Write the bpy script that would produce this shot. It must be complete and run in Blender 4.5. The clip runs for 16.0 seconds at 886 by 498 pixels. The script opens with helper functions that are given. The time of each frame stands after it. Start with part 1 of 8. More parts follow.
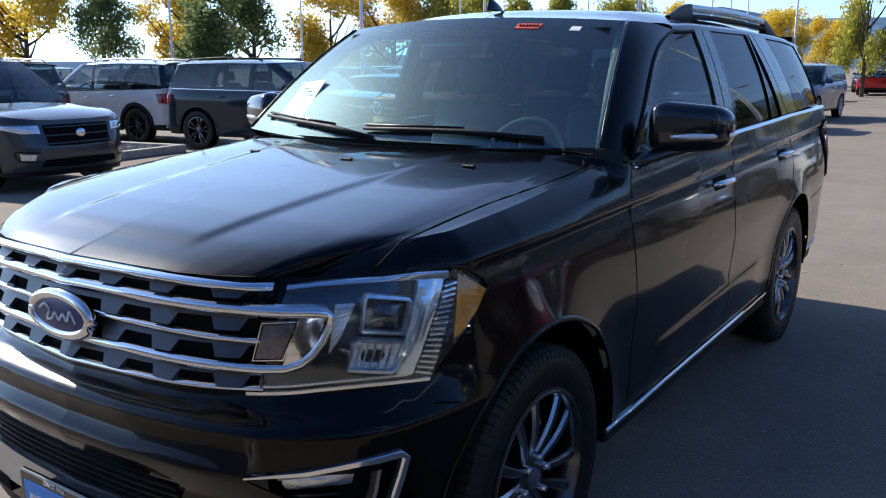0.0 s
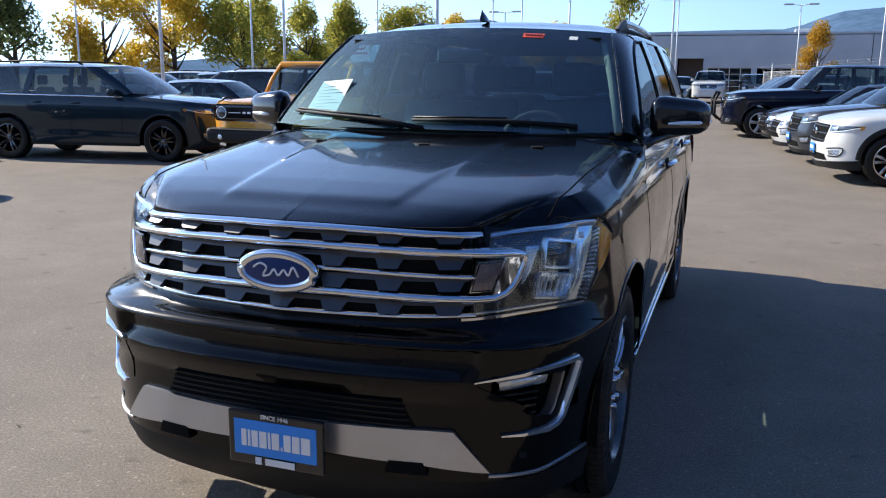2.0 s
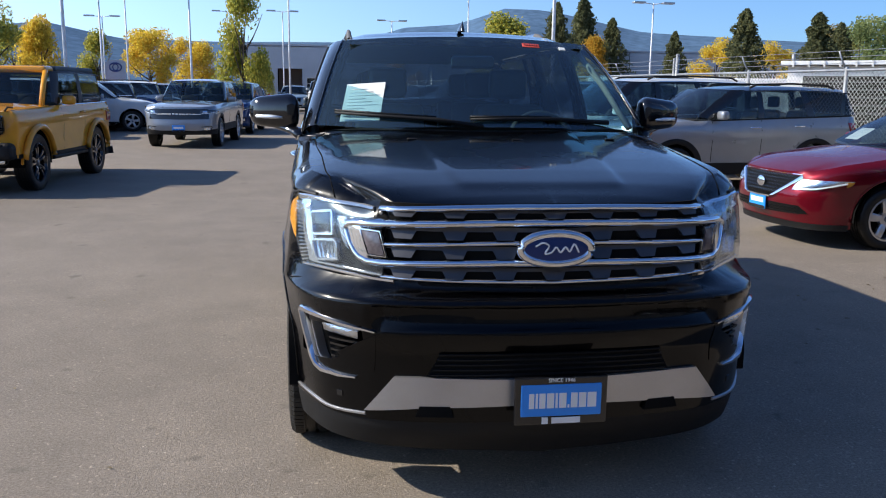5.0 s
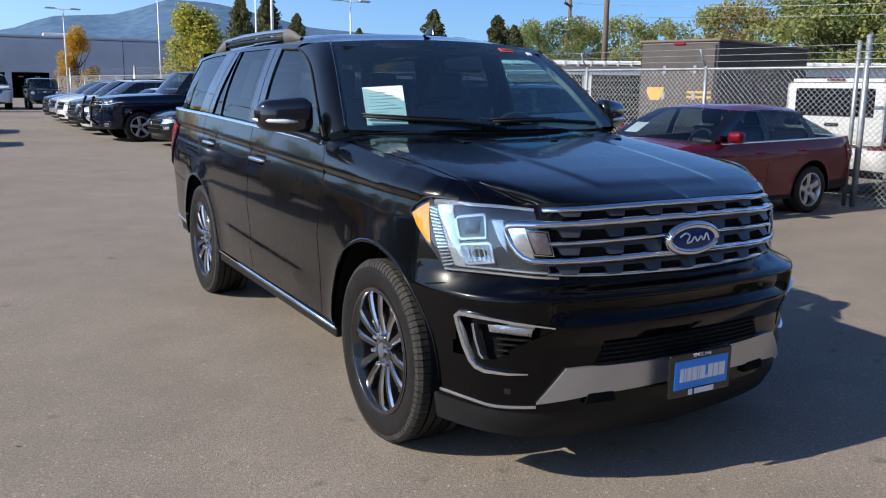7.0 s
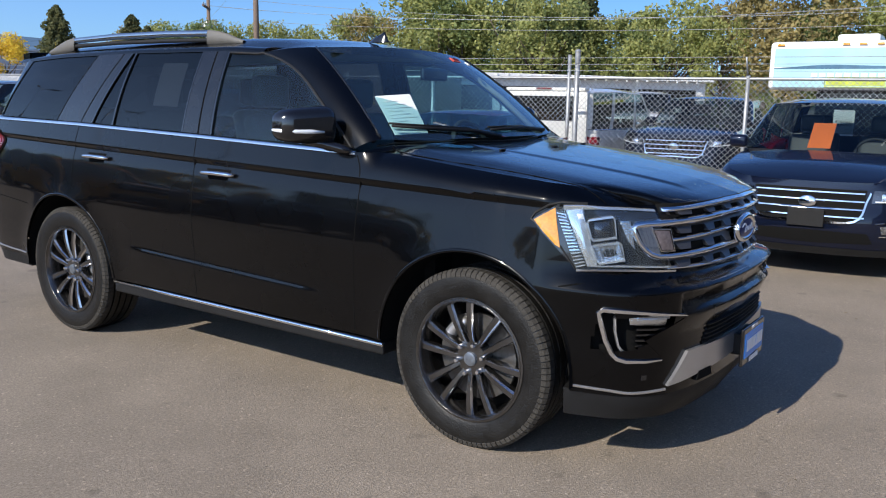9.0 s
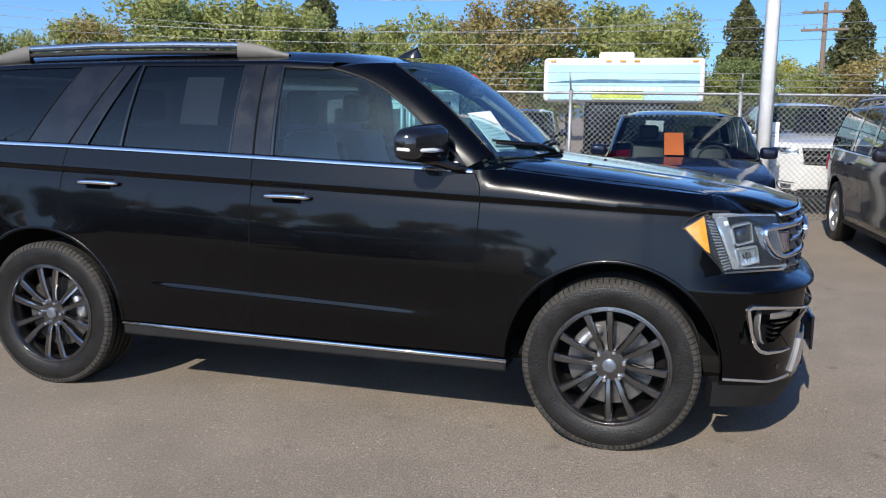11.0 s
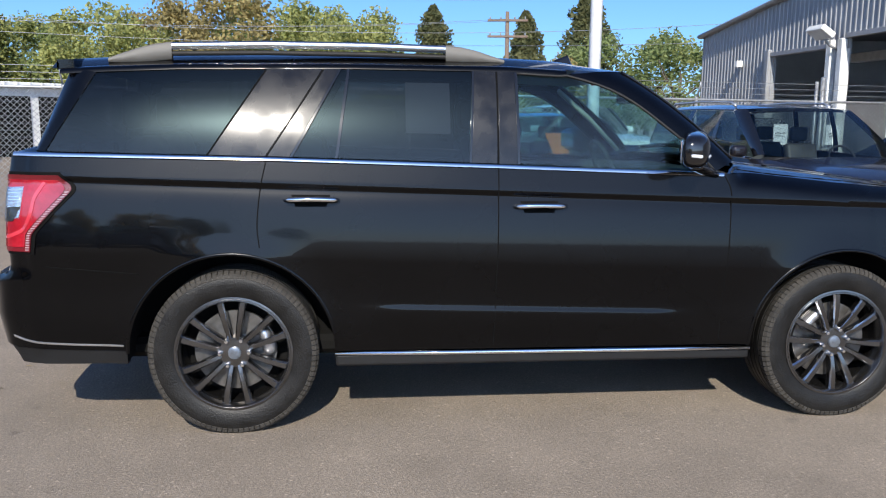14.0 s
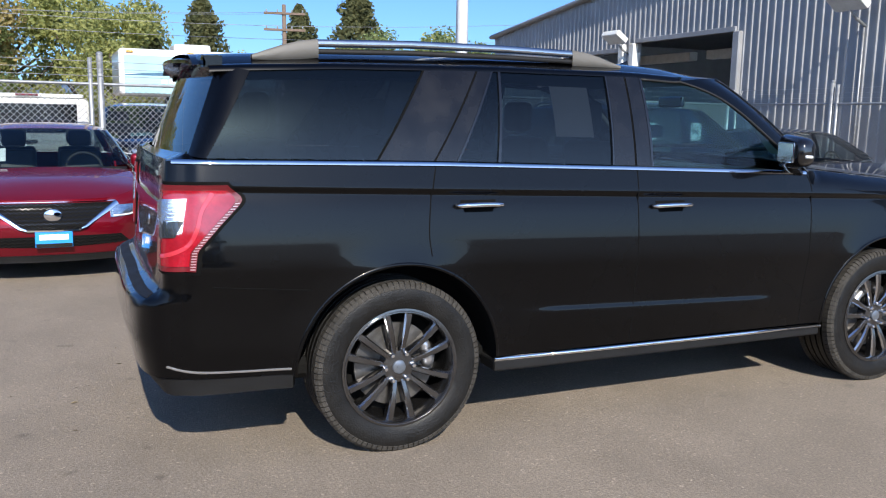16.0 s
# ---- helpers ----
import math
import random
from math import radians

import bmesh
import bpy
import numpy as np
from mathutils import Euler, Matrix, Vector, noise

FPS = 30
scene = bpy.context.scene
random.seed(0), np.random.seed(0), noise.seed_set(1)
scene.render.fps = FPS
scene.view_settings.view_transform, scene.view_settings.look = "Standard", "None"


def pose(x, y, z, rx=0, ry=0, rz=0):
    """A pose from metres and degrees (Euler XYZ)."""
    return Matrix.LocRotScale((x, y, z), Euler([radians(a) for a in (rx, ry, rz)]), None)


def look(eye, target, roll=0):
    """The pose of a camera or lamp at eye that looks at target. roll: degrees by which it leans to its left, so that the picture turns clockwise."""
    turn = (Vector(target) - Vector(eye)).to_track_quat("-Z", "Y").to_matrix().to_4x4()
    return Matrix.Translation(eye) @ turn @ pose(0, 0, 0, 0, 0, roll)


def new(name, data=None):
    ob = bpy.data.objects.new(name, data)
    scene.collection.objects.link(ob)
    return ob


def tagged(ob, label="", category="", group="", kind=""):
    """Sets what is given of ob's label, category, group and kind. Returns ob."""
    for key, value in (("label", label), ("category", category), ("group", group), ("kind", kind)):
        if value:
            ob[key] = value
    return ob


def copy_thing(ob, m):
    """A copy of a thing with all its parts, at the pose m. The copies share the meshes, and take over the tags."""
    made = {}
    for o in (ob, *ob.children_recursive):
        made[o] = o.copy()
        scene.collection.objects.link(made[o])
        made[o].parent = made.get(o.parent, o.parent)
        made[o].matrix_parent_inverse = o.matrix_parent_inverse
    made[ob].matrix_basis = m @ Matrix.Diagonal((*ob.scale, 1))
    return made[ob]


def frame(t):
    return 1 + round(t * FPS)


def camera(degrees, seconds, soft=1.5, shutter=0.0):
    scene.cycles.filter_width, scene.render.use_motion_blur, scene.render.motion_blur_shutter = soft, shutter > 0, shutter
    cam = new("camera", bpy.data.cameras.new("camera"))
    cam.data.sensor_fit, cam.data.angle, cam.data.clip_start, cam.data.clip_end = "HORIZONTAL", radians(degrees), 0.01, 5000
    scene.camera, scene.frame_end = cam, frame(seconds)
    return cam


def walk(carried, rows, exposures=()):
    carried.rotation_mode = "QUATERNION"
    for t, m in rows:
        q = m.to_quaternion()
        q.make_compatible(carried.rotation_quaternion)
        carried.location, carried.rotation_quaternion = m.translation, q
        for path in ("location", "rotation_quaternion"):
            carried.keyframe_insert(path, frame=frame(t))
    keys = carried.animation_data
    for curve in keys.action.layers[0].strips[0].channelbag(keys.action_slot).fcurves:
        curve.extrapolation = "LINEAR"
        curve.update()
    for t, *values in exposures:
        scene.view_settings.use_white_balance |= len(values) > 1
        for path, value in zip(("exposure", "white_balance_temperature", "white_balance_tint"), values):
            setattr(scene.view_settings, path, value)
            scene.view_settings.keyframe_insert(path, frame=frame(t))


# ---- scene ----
cam = camera(55.6, 16.0, soft=1.1)
PATH = [
    (0, (2.032, -3.634, 1.617), (0.925, -2.022, 1.195), -0.1),
    (0.5, (1.915, -3.908, 1.617), (0.898, -2.239, 1.197), -0.1),
    (1, (1.766, -4.163, 1.606), (0.853, -2.433, 1.191), 0.0),
    (1.5, (1.562, -4.447, 1.590), (0.786, -2.650, 1.184), 0.3),
    (2, (1.332, -4.687, 1.583), (0.683, -2.839, 1.180), 0.4),
    (2.5, (1.040, -4.888, 1.560), (0.529, -2.995, 1.167), 0.6),
    (3, (0.73, -5.052, 1.54), (0.363, -3.124, 1.153), 0.9),
    (3.5, (0.386, -5.194, 1.528), (0.175, -3.241, 1.15), 0.9),
    (4, (0.009, -5.279, 1.514), (-0.045, -3.315, 1.14), 0.9),
    (4.2, (-0.156, -5.291, 1.516), (-0.141, -3.326, 1.146), 0.9),
    (6.3, (-1.879, -5.093, 1.551), (-1.161, -3.265, 1.168), 0.7),
    (6.5, (-2.055, -5.009, 1.549), (-1.26, -3.214, 1.17), 0.8),
    (7, (-2.485, -4.813, 1.553), (-1.512, -3.106, 1.178), 0.8),
    (7.5, (-2.881, -4.547, 1.539), (-1.741, -2.946, 1.17), 0.9),
    (8, (-3.264, -4.236, 1.521), (-1.945, -2.778, 1.155), 1.1),
    (8.5, (-3.633, -3.898, 1.536), (-2.145, -2.611, 1.175), 1.1),
    (9, (-3.97, -3.513, 1.542), (-2.355, -2.387, 1.192), 1.1),
    (9.2, (-4.089, -3.359, 1.549), (-2.429, -2.297, 1.204), 1.1),
    (11.3, (-4.83, -1.577, 1.537), (-2.91, -1.113, 1.226), 0.8),
    (11.5, (-4.867, -1.381, 1.527), (-2.933, -0.979, 1.218), 0.8),
    (12, (-4.963, -0.897, 1.547), (-3.004, -0.643, 1.236), 0.8),
    (12.5, (-5.01, -0.425, 1.546), (-3.038, -0.291, 1.238), 0.7),
    (13, (-5.025, 0.057, 1.556), (-3.049, 0.075, 1.248), 0.6),
    (13.5, (-5.017, 0.527, 1.559), (-3.043, 0.425, 1.249), 0.7),
    (14, (-4.999, 1.003, 1.552), (-3.036, 0.778, 1.243), 0.7),
    (14.5, (-4.925, 1.483, 1.56), (-2.981, 1.128, 1.25), 0.8),
    (15, (-4.82, 1.956, 1.561), (-2.909, 1.456, 1.248), 0.9),
    (15.5, (-4.688, 2.433, 1.564), (-2.823, 1.781, 1.251), 1.0),
    (16, (-4.493, 2.891, 1.567), (-2.682, 2.103, 1.254), 1.0),
]
walk(cam, [(t, look(e, g, r)) for t, e, g, r in PATH], exposures=((0.0, 0.46), (4.0, 0.36), (7.0, 0.28), (9.0, 0.28), (11.5, 0.38), (14.0, 0.46), (16.0, 0.52)))  # EXPOSURE

# ---- world, sun ----
SUN_TO = Vector((-1.42, 0.20, 1.0)).normalized()
world = bpy.data.worlds.new("sky")
scene.world = world
world.use_nodes = True
wn = world.node_tree
wn.nodes.clear()
w_out = wn.nodes.new("ShaderNodeOutputWorld")
w_bg = wn.nodes.new("ShaderNodeBackground")
w_sky = wn.nodes.new("ShaderNodeTexSky")
w_sky.sky_type = "NISHITA"
w_sky.sun_disc = False
w_sky.sun_elevation = math.asin(SUN_TO.z)
w_sky.sun_rotation = math.atan2(SUN_TO.x, SUN_TO.y)
w_sky.air_density = 1.0
w_sky.dust_density = 1.0
w_sky.ozone_density = 4.0
w_sky.altitude = 1000
w_bg.inputs["Strength"].default_value = 0.097
w_tint = wn.nodes.new("ShaderNodeMixRGB")
w_tint.blend_type = "MULTIPLY"
w_tint.inputs[0].default_value = 1.0
w_tint.inputs[2].default_value = (0.59, 0.86, 1.24, 1)
wn.links.new(w_sky.outputs[0], w_tint.inputs[1])
wn.links.new(w_tint.outputs[0], w_bg.inputs[0])
# pale haze low in the sky, brightest towards the sun
w_co = wn.nodes.new("ShaderNodeTexCoord")
w_dot = wn.nodes.new("ShaderNodeVectorMath")
w_dot.operation = "DOT_PRODUCT"
w_dot.inputs[1].default_value = tuple(SUN_TO)
wn.links.new(w_co.outputs["Generated"], w_dot.inputs[0])
w_xyz = wn.nodes.new("ShaderNodeSeparateXYZ")
wn.links.new(w_co.outputs["Generated"], w_xyz.inputs[0])


def w_math(op, a, b, c=None):
    n = wn.nodes.new("ShaderNodeMath")
    n.operation = op
    n.use_clamp = op == "MULTIPLY_ADD"
    for k, v in enumerate((a, b, c)):
        if isinstance(v, (int, float)):
            n.inputs[k].default_value = v
        elif v is not None:
            wn.links.new(v, n.inputs[k])
    return n.outputs[0]


w_near = w_math("POWER", w_math("MULTIPLY_ADD", w_dot.outputs["Value"], 0.5, 0.5), 3.0)
w_low = w_math("POWER", w_math("MULTIPLY_ADD", w_xyz.outputs["Z"], -1.0, 1.0), 2.0)
w_amt = w_math("MULTIPLY", w_math("MULTIPLY", w_near, w_low), 2.0)
w_haze = wn.nodes.new("ShaderNodeBackground")
w_haze.inputs["Color"].default_value = (0.60, 0.77, 1.02, 1)
wn.links.new(w_amt, w_haze.inputs["Strength"])
w_sum = wn.nodes.new("ShaderNodeAddShader")
wn.links.new(w_bg.outputs[0], w_sum.inputs[0])
wn.links.new(w_haze.outputs[0], w_sum.inputs[1])
wn.links.new(w_sum.outputs[0], w_out.inputs[0])
sun_data = bpy.data.lights.new("sun", "SUN")
sun_data.energy = 5.5
sun_data.angle = radians(0.53)
sun_data.color = (1.0, 0.93, 0.82)
sun = new("sun", sun_data)
sun.matrix_world = look(SUN_TO * 60, (0, 0, 0))


# ---- materials ----
def mat(name, col, rough=0.5, metal=0.0, var=0.12, scale=6.0, bump=0.0, bscale=60.0, coat=0.0, spec=0.5, rvar=0.1, fine=0.0, per=0.0, coat_ior=1.5):
    """A principled surface with two scales of mottling, optional relief and per-object change."""
    m = bpy.data.materials.new(name)
    m.use_nodes = True
    nt = m.node_tree
    b = nt.nodes["Principled BSDF"]
    b.inputs["Metallic"].default_value = metal
    b.inputs["Coat Weight"].default_value = coat
    b.inputs["Coat Roughness"].default_value = 0.045
    b.inputs["Coat IOR"].default_value = coat_ior
    b.inputs["Specular IOR Level"].default_value = spec
    co = nt.nodes.new("ShaderNodeTexCoord")
    n1 = nt.nodes.new("ShaderNodeTexNoise")
    n1.inputs["Scale"].default_value = scale
    n1.inputs["Detail"].default_value = 6
    nt.links.new(co.outputs["Object"], n1.inputs["Vector"])
    n2 = nt.nodes.new("ShaderNodeTexNoise")
    n2.inputs["Scale"].default_value = bscale
    n2.inputs["Detail"].default_value = 4
    nt.links.new(co.outputs["Object"], n2.inputs["Vector"])
    mr = nt.nodes.new("ShaderNodeMapRange")
    mr.inputs["From Min"].default_value, mr.inputs["From Max"].default_value = 0.3, 0.7
    mr.inputs["To Min"].default_value, mr.inputs["To Max"].default_value = 1 - var, 1 + var
    nt.links.new(n1.outputs[0], mr.inputs["Value"])
    mf = nt.nodes.new("ShaderNodeMapRange")
    mf.inputs["From Min"].default_value, mf.inputs["From Max"].default_value = 0.3, 0.7
    mf.inputs["To Min"].default_value, mf.inputs["To Max"].default_value = 1 - fine, 1 + fine
    nt.links.new(n2.outputs[0], mf.inputs["Value"])
    mul = nt.nodes.new("ShaderNodeMath")
    mul.operation = "MULTIPLY"
    nt.links.new(mr.outputs[0], mul.inputs[0])
    nt.links.new(mf.outputs[0], mul.inputs[1])
    last = mul
    if per:
        oi = nt.nodes.new("ShaderNodeObjectInfo")
        mp = nt.nodes.new("ShaderNodeMapRange")
        mp.inputs["To Min"].default_value, mp.inputs["To Max"].default_value = 1 - per, 1 + per
        nt.links.new(oi.outputs["Random"], mp.inputs["Value"])
        last = nt.nodes.new("ShaderNodeMath")
        last.operation = "MULTIPLY"
        nt.links.new(mul.outputs[0], last.inputs[0])
        nt.links.new(mp.outputs[0], last.inputs[1])
    sc = nt.nodes.new("ShaderNodeVectorMath")
    sc.operation = "SCALE"
    sc.inputs[0].default_value = col[:3]
    nt.links.new(last.outputs[0], sc.inputs["Scale"])
    nt.links.new(sc.outputs[0], b.inputs["Base Color"])
    rr = nt.nodes.new("ShaderNodeMapRange")
    rr.inputs["From Min"].default_value, rr.inputs["From Max"].default_value = 0.3, 0.7
    rr.inputs["To Min"].default_value, rr.inputs["To Max"].default_value = max(0.01, rough * (1 - rvar)), min(1, rough * (1 + rvar))
    nt.links.new(n1.outputs[0], rr.inputs["Value"])
    nt.links.new(rr.outputs[0], b.inputs["Roughness"])
    if bump:
        bp = nt.nodes.new("ShaderNodeBump")
        bp.inputs["Strength"].default_value = bump
        bp.inputs["Distance"].default_value = 0.01
        nt.links.new(n2.outputs[0], bp.inputs["Height"])
        nt.links.new(bp.outputs[0], b.inputs["Normal"])
    return m


def glass(name, tint, ior=1.5, rough=0.0, dust=0.003, spread=0.26):
    """Thin tinted pane: it lets light through, tinted, and mirrors by its gloss."""
    m = bpy.data.materials.new(name)
    m.use_nodes = True
    nt = m.node_tree
    nt.nodes.clear()
    out = nt.nodes.new("ShaderNodeOutputMaterial")
    tr = nt.nodes.new("ShaderNodeBsdfTransparent")
    tr.inputs["Color"].default_value = (*tint, 1)
    gl = nt.nodes.new("ShaderNodeBsdfGlossy")
    gl.inputs["Roughness"].default_value = rough
    lw = nt.nodes.new("ShaderNodeLayerWeight")
    lw.inputs["Blend"].default_value = 0.5
    pw = nt.nodes.new("ShaderNodeMath")
    pw.operation = "POWER"
    pw.inputs[1].default_value = 5
    nt.links.new(lw.outputs["Facing"], pw.inputs[0])
    fr = nt.nodes.new("ShaderNodeMapRange")
    fr.inputs["To Min"].default_value = ((ior - 1) / (ior + 1)) ** 2
    nt.links.new(pw.outputs[0], fr.inputs["Value"])
    mx = nt.nodes.new("ShaderNodeMixShader")
    nt.links.new(fr.outputs[0], mx.inputs[0])
    nt.links.new(tr.outputs[0], mx.inputs[1])
    nt.links.new(gl.outputs[0], mx.inputs[2])
    # a thin film of dust spreads the highlights
    film = nt.nodes.new("ShaderNodeBsdfGlossy")
    film.inputs["Color"].default_value = (0.62, 0.90, 0.93, 1)
    film.inputs["Roughness"].default_value = spread
    mf = nt.nodes.new("ShaderNodeMixShader")
    mf.inputs[0].default_value = dust
    nt.links.new(mx.outputs[0], mf.inputs[1])
    nt.links.new(film.outputs[0], mf.inputs[2])
    nt.links.new(mf.outputs[0], out.inputs[0])
    return m


def paint(name, col, metal=0.0, rough=0.35):
    return mat(name, col, rough=rough, metal=metal, var=0.06, scale=3, coat=1.0, fine=0.05, bscale=900, spec=0.05, coat_ior=1.45)


M = {}
M["black_paint"] = mat("black_paint", (0.0005, 0.0005, 0.0008), rough=0.27, var=0.1, scale=2.0, coat=1.0, spec=0.10, bscale=500, coat_ior=1.29)
M["chrome"] = mat("chrome", (0.82, 0.83, 0.85), rough=0.06, metal=1.0, var=0.03, rvar=0.3)
M["satin"] = mat("satin_silver", (0.52, 0.52, 0.53), rough=0.34, metal=0.85, var=0.06, bscale=300, fine=0.05)
M["rail_silver"] = mat("rail_silver", (0.46, 0.48, 0.50), rough=0.2, metal=1.0, var=0.05)
M["slat"] = mat("slat_silver", (0.088, 0.088, 0.092), rough=0.36, metal=0.75, var=0.05)
M["gunmetal"] = mat("gunmetal_rim", (0.115, 0.112, 0.112), rough=0.24, metal=0.95, var=0.15, scale=12, coat=0.5)
M["cap_grey"] = mat("centre_cap_grey", (0.16, 0.18, 0.21), rough=0.3, metal=0.6, var=0.2, scale=40)
M["machined"] = mat("machined_rim", (0.6, 0.6, 0.61), rough=0.22, metal=1.0, var=0.08)
M["rubber"] = mat("tyre_rubber", (0.0070, 0.0066, 0.0062), rough=0.45, spec=0.30, var=0.35, scale=14, bump=0.25, bscale=120, fine=0.2)
M["tread"] = mat("tyre_tread", (0.036, 0.033, 0.029), spec=0.25, rough=0.85, var=0.35, scale=18, bump=0.3, bscale=160, fine=0.25)
M["black_plastic"] = mat("black_plastic", (0.0065, 0.0065, 0.007), rough=0.6, spec=0.3, var=0.15, bump=0.15, bscale=400)
M["seal"] = mat("rubber_seal", (0.012, 0.012, 0.012), rough=0.55, var=0.1, spec=0.3)
M["gloss_black"] = mat("gloss_black", (0.006, 0.006, 0.007), rough=0.12, var=0.1, coat=0.6)
M["dark_void"] = mat("dark_void", (0.006, 0.006, 0.006), rough=0.9, var=0.1, spec=0.1)
M["seam"] = mat("seam", (0.002, 0.002, 0.002), rough=0.8, spec=0.1)
M["lamp_chrome"] = mat("lamp_reflector", (0.72, 0.76, 0.80), rough=0.12, metal=1.0, var=0.12, scale=40, bump=0.4, bscale=130)
M["lamp_bright"] = mat("bright_reflector", (0.84, 0.88, 0.91), rough=0.14, metal=0.82, var=0.06, scale=30, coat=0.6)
M["drl"] = mat("light_guide", (0.90, 0.94, 0.97), rough=0.2, metal=0.35, var=0.05, coat=1.0)
M["roof_grey"] = mat("moulded_hardtop", (0.022, 0.026, 0.034), rough=0.55, var=0.1, bump=0.1, bscale=300)
M["lamp_dark"] = mat("lamp_housing", (0.085, 0.092, 0.10), rough=0.18, metal=0.8, var=0.35, scale=22, coat=1.0)
M["lamp_house"] = mat("lamp_house", (0.035, 0.040, 0.046), rough=0.2, metal=0.5, var=0.3, scale=18, coat=1.0)
M["pod_lens"] = mat("smoked_lens", (0.13, 0.11, 0.12), rough=0.25, metal=0.3, var=0.2, scale=60, coat=1.0)
M["projector_glass"] = mat("projector_glass", (0.02, 0.025, 0.035), rough=0.04, var=0.1, coat=1.0, spec=0.8, coat_ior=1.7)
M["lens"] = glass("clear_lens", (0.92, 0.95, 0.97), 1.5)
M["amber"] = mat("amber_lens", (0.60, 0.26, 0.03), rough=0.15, var=0.15, scale=30, coat=1.0, fine=0.15, bscale=90)
M["red_lens"] = mat("red_lens", (0.24, 0.006, 0.014), rough=0.16, var=0.25, scale=9, coat=1.0, fine=0.12, bscale=80)
M["red_dark"] = mat("dark_red_lens", (0.11, 0.005, 0.009), rough=0.3, var=0.2, coat=0.4)
M["tooth"] = mat("lamp_tooth", (0.42, 0.30, 0.32), rough=0.2, var=0.1, coat=1.0)
M["red_pale"] = mat("pale_red_lens", (0.42, 0.03, 0.045), rough=0.14, var=0.2, scale=14, coat=1.0)
M["windshield"] = glass("windscreen_glass", (0.66, 0.87, 0.89), 2.3, 0.0, 0.04, 0.5)
M["front_glass"] = glass("door_glass", (0.50, 0.77, 0.79), 1.6, 0.015, 0.006)
M["privacy"] = glass("privacy_glass", (0.10, 0.113, 0.132), 1.55, 0.02, 0.005)
M["bg_glass"] = glass("car_glass", (0.34, 0.42, 0.44), 1.75)
M["bg_screen"] = glass("car_screen_glass", (0.62, 0.70, 0.71), 1.75)
M["pillar_gloss"] = mat("dusty_gloss_black", (0.005, 0.005, 0.006), rough=0.26, var=0.2, scale=9, coat=1.0, rvar=0.3, spec=0.16, coat_ior=1.38)
M["rail_grey"] = mat("rail_end_plastic", (0.10, 0.095, 0.086), rough=0.6, var=0.12)
M["cabin"] = mat("cabin_trim", (0.030, 0.031, 0.032), spec=0.2, rough=0.75, var=0.2, bump=0.2, bscale=200)
M["seat"] = mat("seat_leather", (0.040, 0.041, 0.042), spec=0.3, rough=0.5, var=0.2, bump=0.2, bscale=150)
M["cream"] = mat("cream_headliner", (0.26, 0.25, 0.21), rough=0.9, var=0.1, bump=0.2, bscale=300)
M["paper"] = mat("paper", (0.78, 0.80, 0.76), rough=0.85, var=0.05)
M["paper_print"] = mat("paper_print", (0.66, 0.68, 0.67), rough=0.85, var=0.2, scale=200)
M["red_sticker"] = mat("red_sticker", (0.72, 0.09, 0.06), rough=0.7, var=0.2, scale=60)
M["orange_paper"] = mat("orange_paper", (0.85, 0.17, 0.03), rough=0.8, var=0.05)
M["plate_blue"] = mat("plate_blue", (0.016, 0.26, 0.80), rough=0.4, var=0.05, coat=0.3)
M["white_ink"] = mat("white_ink", (0.8, 0.8, 0.8), rough=0.5, var=0.04)
M["badge_blue"] = mat("badge_blue", (0.006, 0.028, 0.13), rough=0.35, var=0.05, coat=0.3, spec=0.3)
M["white_paint"] = mat("white_gloss_paint", (0.72, 0.72, 0.71), rough=0.3, var=0.06, coat=0.8)
M["disc"] = mat("brake_disc", (0.13, 0.125, 0.12), rough=0.4, metal=0.8, var=0.25, scale=30)
M["galv"] = mat("galvanised_steel", (0.30, 0.31, 0.32), rough=0.5, metal=0.6, var=0.2, scale=10)
M["pole_paint"] = mat("pole_paint", (0.72, 0.73, 0.74), rough=0.45, var=0.1)
M["wood_pole"] = mat("weathered_pole_wood", (0.14, 0.10, 0.075), rough=0.9, var=0.3, scale=20, bump=0.5, bscale=50)
M["trim_grey"] = mat("pale_grey_plastic", (0.5, 0.5, 0.5), rough=0.5)
M["concrete"] = mat("concrete", (0.38, 0.36, 0.33), rough=0.9, var=0.2, bump=0.4, bscale=60, fine=0.15)
M["gravel"] = mat("gravel_stone", (0.27, 0.25, 0.23), rough=0.95, var=0.3, scale=30, per=0.2)


